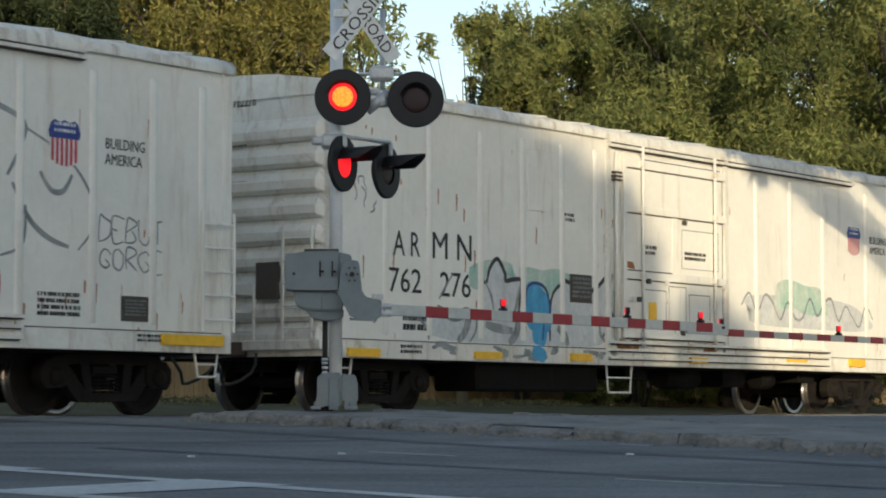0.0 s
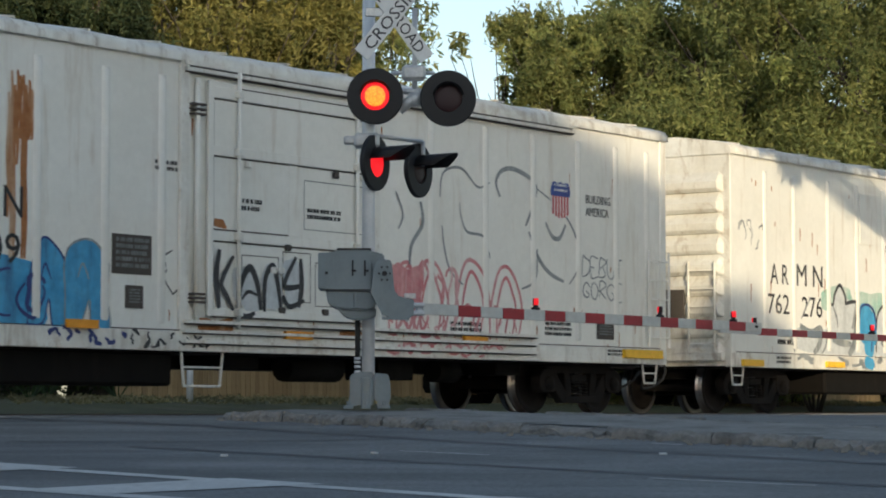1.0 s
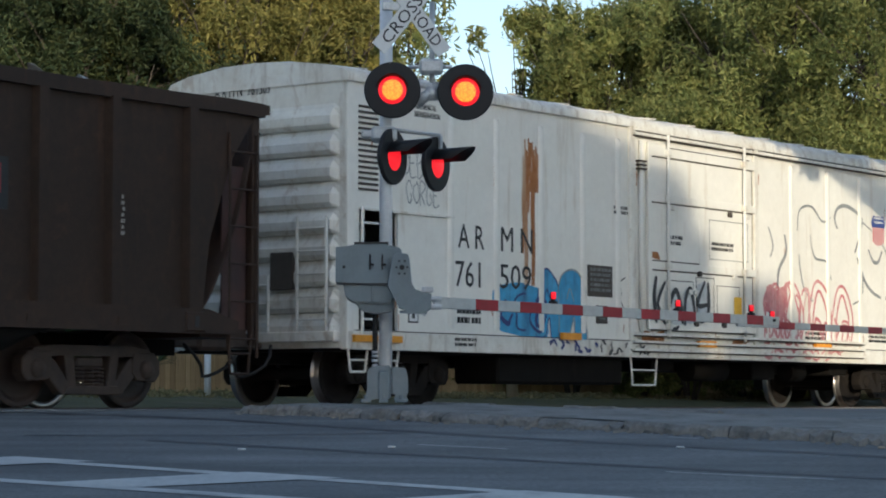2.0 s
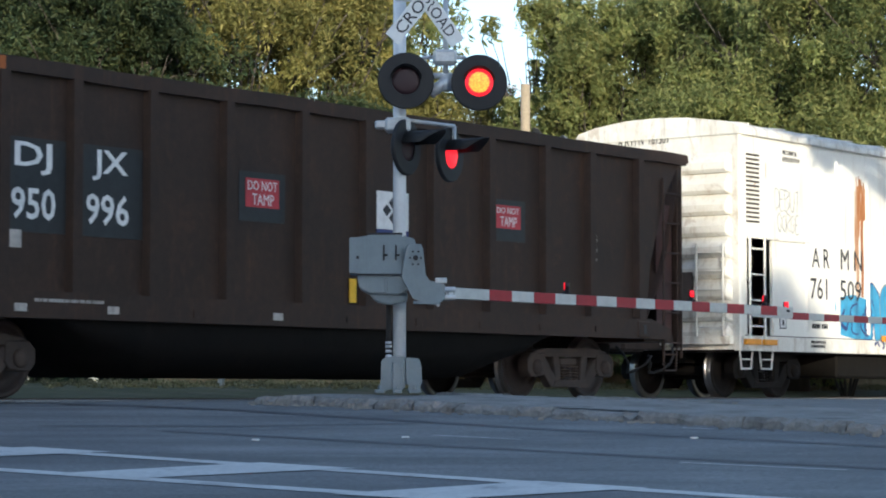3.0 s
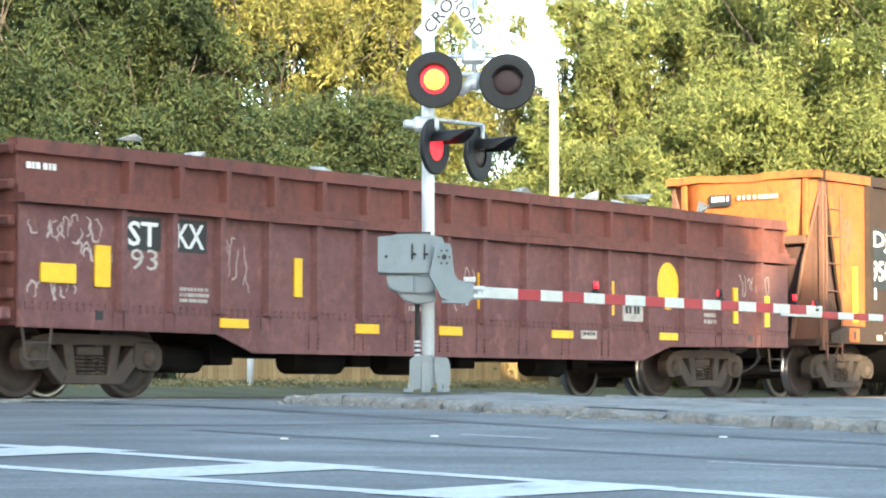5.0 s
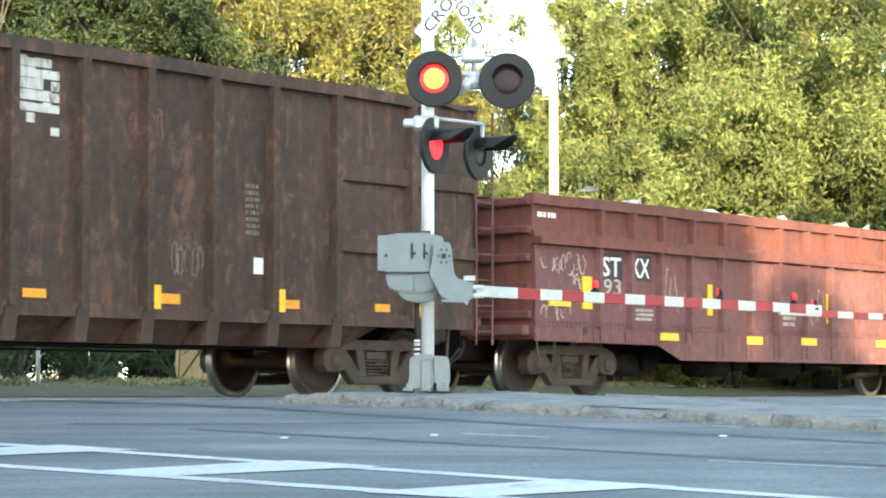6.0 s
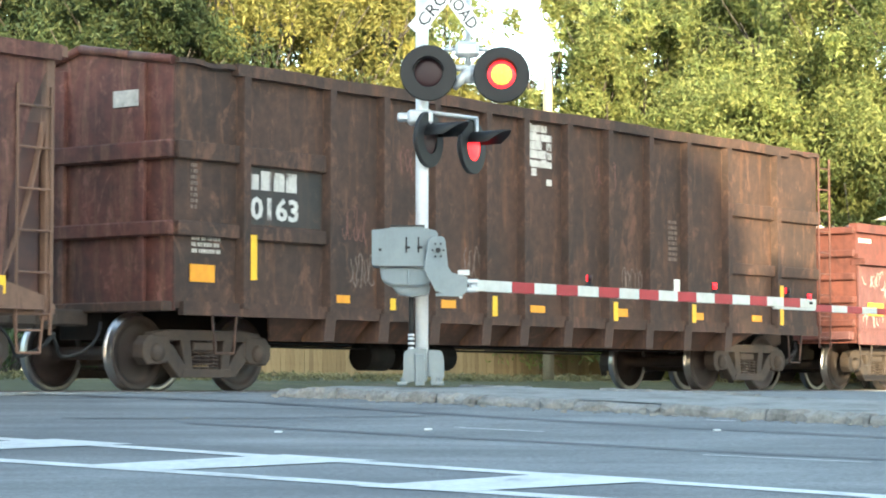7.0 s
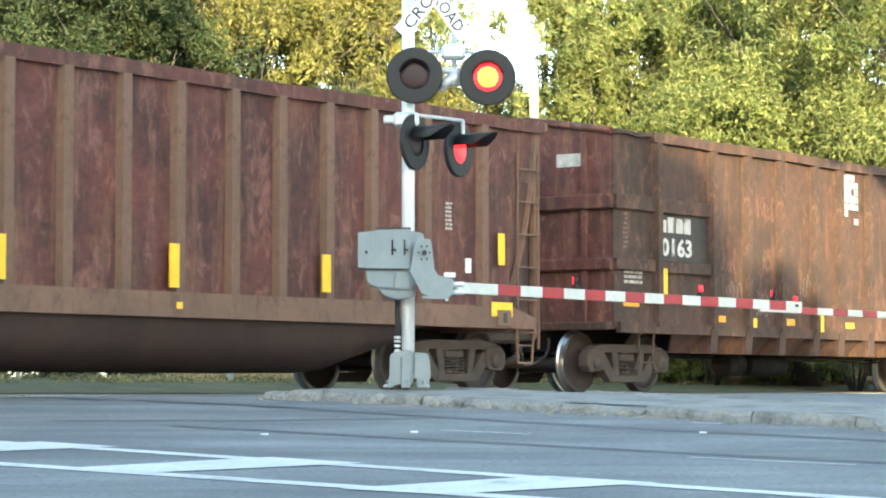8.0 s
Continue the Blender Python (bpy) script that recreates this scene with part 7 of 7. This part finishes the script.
    boxpart("centre_sill", (a - 0.2, b + 0.2, -0.35, 0.35, 0.52, 0.98), UNDER, car)
    for q, w in ((-27.4, 0.9), (-24.8, 1.0), (-22.9, 1.4), (-19.5, 0.8)):
        bm = bmesh.new()
        tube(bm, (X(q), -0.75, 0.47), (X(q) + w, -0.75, 0.47), 0.17, 12)
        bbox(bm, X(q) + w + 0.1, X(q) + w + 0.5, -0.95, -0.5, 0.40, 0.7, 0.02)
        part("brake_cylinder", bm, UNDER, car)
    bogie(car, X(-28.55))
    bogie(car, X(-15.12))
    y = Y0 - 0.004
    for tx, u0, u1, z0, z1 in (("ST", -28.46, -27.97, 1.75, 2.04), ("KX", -27.66, -27.19, 1.76, 2.05)):
        boxpart("number_panel", (X(u0) - 0.05, X(u1) + 0.05, y, Y0, z0 - 0.05, z1 + 0.05), SIGNBLACK, car)
        words(car, "car_lettering", tx, X(u0), X(u1), z0, z1, y - 0.002, LETTERWHITE, bold=0.015)
    words(car, "car_lettering", "93", X(-28.42), X(-27.97), 1.48, 1.72, y, LETTERFADED)
    for k, (u0, u1, z0, z1) in enumerate(((-29.83, -29.30, 1.28, 1.50), (-29.0, -28.76, 1.26, 1.73), (-25.57, -25.43, 1.25, 1.73), (-26.92, -26.42, 0.84, 0.95), (-24.38, -23.91, 0.82, 0.94), (-22.63, -22.13, 0.83, 0.95),
                                          (-20.02, -19.50, 0.84, 0.95), (-17.2, -16.7, 0.86, 0.97), (-21.76, -21.62, 1.20, 1.70), (-18.57, -18.44, 1.20, 1.70), (-15.05, -14.92, 1.16, 1.72), (-14.15, -13.93, 1.12, 1.62))):
        boxpart("reflector", (X(u0), X(u1), Y0 - 0.030, Y0 - 0.012 if z0 < 1 else y, z0, z1), YELLOW, car, "yellow reflective mark")
    bm = bmesh.new()
    bm.faces.new([bm.verts.new((X(-16.94) + 0.30 * math.cos(2 * PI * i / 28), Y0 - 0.006, 1.68 + 0.36 * math.sin(2 * PI * i / 28))) for i in range(28)])
    part("painted_oval", bm, YELLOW, car, "large yellow painted oval")
    scrawl(car, "graffiti_tag", X(-30.0), X(-28.9), 1.75, 2.05, y - 0.001, SPRAYPALE, 7, 0.024, 51, 0.7)
    scrawl(car, "graffiti_tag", X(-30.0), X(-29.3), 1.05, 1.35, y - 0.012, SPRAYPALE, 6, 0.024, 52, 0.7)
    scrawl(car, "graffiti_tag", X(-29.3), X(-28.7), 1.5, 1.75, y - 0.001, SPRAYPALE, 5, 0.022, 57, 0.7)
    scrawl(car, "graffiti_tag", X(-26.9), X(-26.3), 1.3, 1.95, y - 0.001, SPRAYPALE, 4, 0.022, 53, 0.9)
    scrawl(car, "graffiti_tag", X(-22.3), X(-21.8), 1.1, 1.8, y - 0.001, SPRAYPALE, 4, 0.02, 54, 0.9)
    scrawl(car, "graffiti_tag", X(-14.9), X(-13.9), 1.6, 1.95, y - 0.001, SPRAYPALE, 7, 0.02, 55, 0.9)
    for u0, u1 in ((-18.2, -17.67), (-19.3, -18.9)):
        pl = boxpart("placard", (X(u0), X(u1), Y0 - 0.03, Y0 - 0.012, 0.84 if u0 < -19 else 1.12, 0.96 if u0 < -19 else 1.40), LETTERFADED, car)
        bars(pl, "placard_bars", X(u0) + 0.05, X(u1) - 0.05, 0.86 if u0 < -19 else 1.16, 0.94 if u0 < -19 else 1.36, Y0 - 0.033, SIGNBLACK, 1, 8)
    for u, ln in ((-27.6, 3), (-23.3, 2), (-15.9, 2)):
        bars(car, "small_print", X(u), X(u) + 0.5, 1.1, 1.3, y, LETTERFADED, ln, 9)
    bars(car, "end_mark", X(-29.95), X(-29.5), 2.5, 2.62, Y0 + 0.098, LETTERWHITE, 1, 2)
    load(qc, q0 + 0.3, q1 - 0.3, 3.06, 1.2, 8, 60, 0.30)


low_gondola()


# the tall umber gondola with ribbed ends
def tall_gondola():
    q0, q1 = -47.0, -31.45
    qc = (q0 + q1) / 2
    car, X = start("tall_gondola", qc, "tall dark brown gondola with heavy posts and banded end bays", "gondola")
    a, b = X(q0), X(q1)
    ztop = 3.98
    for s in (-1, 1):
        m = lambda y0, y1: (y0, y1) if s < 0 else (-y1, -y0)
        bm = bmesh.new()
        box(bm, a, b, *m(Y0 + 0.09, Y0 + 0.11), 0.98, ztop - 0.05)
        part("side_sheet", bm, UMBER, car)
        bm = bmesh.new()
        uneven_beam(bm, X(-46.0), X(-32.5), *m(Y0 - 0.02, Y0 + 0.14), ztop - 0.15, ztop, 0.014, 4 + s)
        part("top_chord", bm, UMBER, car)
        for u0, u1 in ((q0, -46.0), (-32.5, q1)):
            bm = bmesh.new()
            uneven_beam(bm, X(u0), X(u1), *m(Y0 + 0.02, Y0 + 0.12), ztop - 0.08, ztop - 0.02, 0.03, 9 + s, 6)
            part("end_bay_chord", bm, UMBER, car)
        bm = bmesh.new()
        box(bm, a + 0.1, b - 0.1, *m(Y0 + 0.02, Y0 + 0.11), 0.90, 1.06)
        part("side_sill", bm, UMBER, car)
        # sloped skirt with a gusset under each post
        bm = bmesh.new()
        f = s
        pts = [(-45.3, 0.98), (-33.3, 0.98), (-33.9, 0.62), (-44.9, 0.62)]
        v0 = [bm.verts.new((X(u), f * (-(Y0 + 0.10)) * 1.0 if z > 0.9 else f * 1.12, z)) for u, z in pts]
        v1 = [bm.verts.new((X(u), (f * (-(Y0 + 0.10)) if z > 0.9 else f * 1.12) - f * 0.03, z)) for u, z in pts]
        bm.faces.new(v0)
        bm.faces.new(v1)
        for i in range(4):
            bm.faces.new((v0[i], v0[(i + 1) % 4], v1[(i + 1) % 4], v1[i]))
        part("skirt", bm, UMBER, car)
    posts = [-45.83, -44.20, -43.11, -42.02, -40.86, -39.97, -38.89, -37.84, -36.73, -35.65, -34.44, -32.89]
    me = post_mesh(0.17, 0.115, 1.0, ztop - 0.14, UMBER)
    bm = bmesh.new()
    prism(bm, [(-0.10, 1.0), (0.10, 1.0), (0.04, 0.62), (-0.16, 0.62)], -0.02, 0.36)
    gus = mesh_of("gusset", bm, UMBER)
    for k, q in enumerate(posts):
        for sg in (-1, 1):
            part("side_post", me, UMBER, car).matrix_local = pose(X(q), sg * (-Y0 - 0.09), 0, 0, 0, 0 if sg < 0 else 180)
            if 0 < k < 11:
                part("gusset", gus, UMBER, car).matrix_local = pose(X(q), sg * (-Y0 - 0.02), 0, 0, 0, 0 if sg < 0 else 180)
    for u0, u1 in ((-45.74, -44.29), (-34.35, -32.98), (q0 - 0.0, -45.92), (-32.80, q1)):
        for z0, z1 in ((2.76, 2.98), (1.84, 2.02)):
            boxpart("bay_band", (X(u0), X(u1), Y0 + 0.01, Y0 + 0.09, z0, z1), UMBER, car, r=0.012)
    for end, way in ((a, -1), (b, 1)):
        bm = bmesh.new()
        prism_y = [(-1.46, 0.95), (1.46, 0.95), (1.46, ztop - 0.05), (0.75, ztop + 0.02), (0.1, ztop + 0.20), (-0.75, ztop + 0.06), (-1.46, ztop - 0.05)]
        v0 = [bm.verts.new((end, y, z)) for y, z in prism_y]
        v1 = [bm.verts.new((end - way * 0.03, y, z)) for y, z in prism_y]
        bm.faces.new(v0)
        bm.faces.new(v1[::-1])
        for i in range(7):
            bm.faces.new((v0[i], v0[(i + 1) % 7], v1[(i + 1) % 7], v1[i]))
        part("end_sheet", bm, RUSSET, car, "reddish-brown end sheet with a bent top")
        for z0, z1 in ((2.76, 2.98), (1.84, 2.02)):
            boxpart("end_band", (min(end, end + way * 0.10), max(end, end + way * 0.10), -1.47, 1.47, z0, z1), RUSSET, car, r=0.02)
        bm = bmesh.new()
        for p, q in zip(prism_y[2:], prism_y[3:]):
            tube(bm, (end + way * 0.03, p[0], p[1]), (end + way * 0.03, q[0], q[1]), 0.055, 8)
        part("end_chord", bm, RUSSET, car)
        for y in (-1.02, 0.35):
            boxpart("end_post", (min(end, end + way * 0.07), max(end, end + way * 0.07), y, y + 0.1, 0.95, ztop - 0.05), RUSSET, car, r=0.01)
        boxpart("end_sill", (min(end, end + way * 0.18), max(end, end + way * 0.18), -1.45, 1.45, 0.94, 1.06), UMBER, car, r=0.015)
        coupler(car, end, way)
        ladder(car, 0.9, 1.35, 0.9, 3.9, end + way * 0.17, UMBER, 9, r=0.014, along="y")
        stirrup(car, end - way * 0.62 - (0.45 if way > 0 else 0), end - way * 0.62 + (0.45 if way < 0 else 0), 0.45, 0.98, UMBER, bar=False)
    ladder(car, b - 0.05, b + 0.32, 0.7, 3.9, Y0 + 0.02, RUSSET, 9, r=0.014)
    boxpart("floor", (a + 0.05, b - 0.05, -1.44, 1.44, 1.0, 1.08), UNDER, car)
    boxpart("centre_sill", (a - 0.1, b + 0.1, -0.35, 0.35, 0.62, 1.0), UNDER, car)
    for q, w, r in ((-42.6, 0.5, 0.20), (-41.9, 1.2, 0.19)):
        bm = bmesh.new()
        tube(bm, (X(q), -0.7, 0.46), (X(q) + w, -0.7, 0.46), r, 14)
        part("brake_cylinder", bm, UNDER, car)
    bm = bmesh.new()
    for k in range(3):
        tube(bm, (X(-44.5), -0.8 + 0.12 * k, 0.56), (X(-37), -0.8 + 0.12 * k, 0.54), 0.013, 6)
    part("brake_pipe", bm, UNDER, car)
    bogie(car, X(-46.0))
    bogie(car, X(-33.05))
    y = Y0 + 0.088
    boxpart("number_panel", (X(-45.72), X(-44.32), y - 0.004, y, 2.04, 2.75), OLDPANEL, car, "weathered black number panel")
    words(car, "car_lettering", "0163", X(-45.66), X(-44.76), 2.10, 2.39, y - 0.006, STENCIL, bold=0.03)
    for k, (o, w, z1) in enumerate(((0, 0.17, 2.66), (0.21, 0.2, 2.71), (0.45, 0.2, 2.70), (0.68, 0.2, 2.71))):
        boxpart("letter_bar", (X(-45.68) + o, X(-45.68) + o + w, y - 0.007, y - 0.004, 2.47, z1), STENCIL, car)
    for u0, u1, z0, z1 in ((-39.84, -39.22, 2.92, 3.80),):
        bm = bmesh.new()
        rnd = random.Random(6)
        for i in range(5):
            for j in range(7):
                if rnd.random() < 0.72:
                    x = X(u0) + (u1 - u0) * i / 5
                    z = z0 + (z1 - z0) * j / 7
                    box(bm, x, x + (u1 - u0) / 5, y - 0.006 - 0.0005 * ((i + j) % 2), y, z, z + (z1 - z0) / 7 * rnd.uniform(0.7, 1.0))
        part("torn_label", bm, STENCIL, car, "torn white paper label")
    for u0, u1, z0, z1 in ((-44.11, -43.75, 1.12, 1.22), (-41.86, -41.5, 1.11, 1.22), (-39.75, -39.4, 1.10, 1.2), (-37.6, -37.25, 1.09, 1.21), (-35.45, -35.1, 1.09, 1.2), (-33.6, -33.3, 1.1, 1.2), (-46.73, -46.30, 1.30, 1.51)):
        boxpart("reflector", (X(u0), X(u1), Y0 + 0.078, Y0 + 0.09, z0, z1), AMBERSTRIP, car, "amber reflective patch")
    for u, z0, z1 in ((-45.72, 1.35, 1.9), (-43.0, 1.05, 1.2), (-40.75, 1.02, 1.3), (-37.74, 1.02, 1.3), (-35.55, 1.04, 1.32), (-32.84, 1.05, 1.7)):
        boxpart("reflector", (X(u) - 0.05, X(u) + 0.06, Y0 - 0.03, Y0 - 0.022 + 0.02, z0, z1), YELLOW, car)
    boxpart("white_tag", (X(-35.95), X(-35.78), y - 0.006, y, 1.5, 1.7), LETTERWHITE, car)
    bars(car, "stencil", X(-36.1), X(-35.85), 1.95, 2.6, y, FAINTPALE, 8, 4)
    bars(car, "small_print", X(-46.7), X(-46.2), 1.62, 1.85, y, LETTERFADED, 3, 4)
    bars(car, "side_stencil", X(-46.72), X(-46.6), 2.15, 2.72, y, FAINTPALE, 8, 4)
    boxpart("end_plate", (a - 0.02, a - 0.001, -1.15 + 0.25, -0.45, 3.42, 3.62), LETTERFADED, car)
    for k, (u, z, mt) in enumerate(((-43.8, 1.3, FAINTPALE), (-42.8, 1.25, FAINTPALE), (-42.7, 2.8, FAINTPINK), (-43.9, 1.9, FAINTPINK), (-38.1, 2.95, FAINTPINK), (-37.4, 1.4, FAINTPALE), (-41.3, 1.5, FAINTPALE))):
        scrawl(car, "graffiti_tag", X(u), X(u) + 0.55, z, z + 0.45, y - 0.002, mt, 5, 0.022, 70 + k, 1.1)
    load(qc, q0 + 0.3, q1 - 0.3, ztop - 0.1, 1.3, 12, 26, 0.15)


tall_gondola()

# the russet tub gondola that closes the view
car, X = tub_gondola("tub_gondola", "rusty red-brown gondola with pale rust ribs and yellow marks", -65.0, -64.3, -48.97, -49.75, 3.88,
                     (RUSSET, RUSTRIB, RUSSET, RUSTRIB, RUSSET), (-63.5, -62.3, -61.2, -60.2, -59.27, -58.37, -57.43, -56.52, -55.55, -54.67, -53.75, -52.85, -51.7, -50.4), (-63.5, -50.40), (-62.4, -51.6), 6, RUSTTUB)
for u0, u1, z0, z1 in ((-56.73, -56.57, 1.25, 1.77), (-53.93, -53.77, 1.28, 1.76), (-50.12, -49.98, 1.78, 2.22), (-59.5, -59.33, 1.25, 1.75), (-62, -61.84, 1.25, 1.75)):
    boxpart("reflector", (X(u0), X(u1), Y0 - 0.06, Y0 - 0.039, z0, z1), YELLOW, car, "yellow reflective strip")
boxpart("reflector", (X(-50.27), X(-49.78), Y0 - 0.05, Y0 - 0.041, 1.06, 1.26), YELLOW, car)
boxpart("white_tag", (X(-50.75), X(-50.62), Y0 + 0.05, Y0 + 0.058, 1.65, 1.85), LETTERWHITE, car)
boxpart("reflector", (X(-56.6), X(-56.5), Y0 - 0.05, Y0 - 0.041, 1.0, 1.08), YELLOW, car)
bars(car, "stencil", X(-51.2), X(-51.05), 2.2, 2.6, Y0 + 0.058, LETTERFADED, 7, 4)


def motions():
    for thing, rows in MOVES:
        walk(thing, rows)


motions()
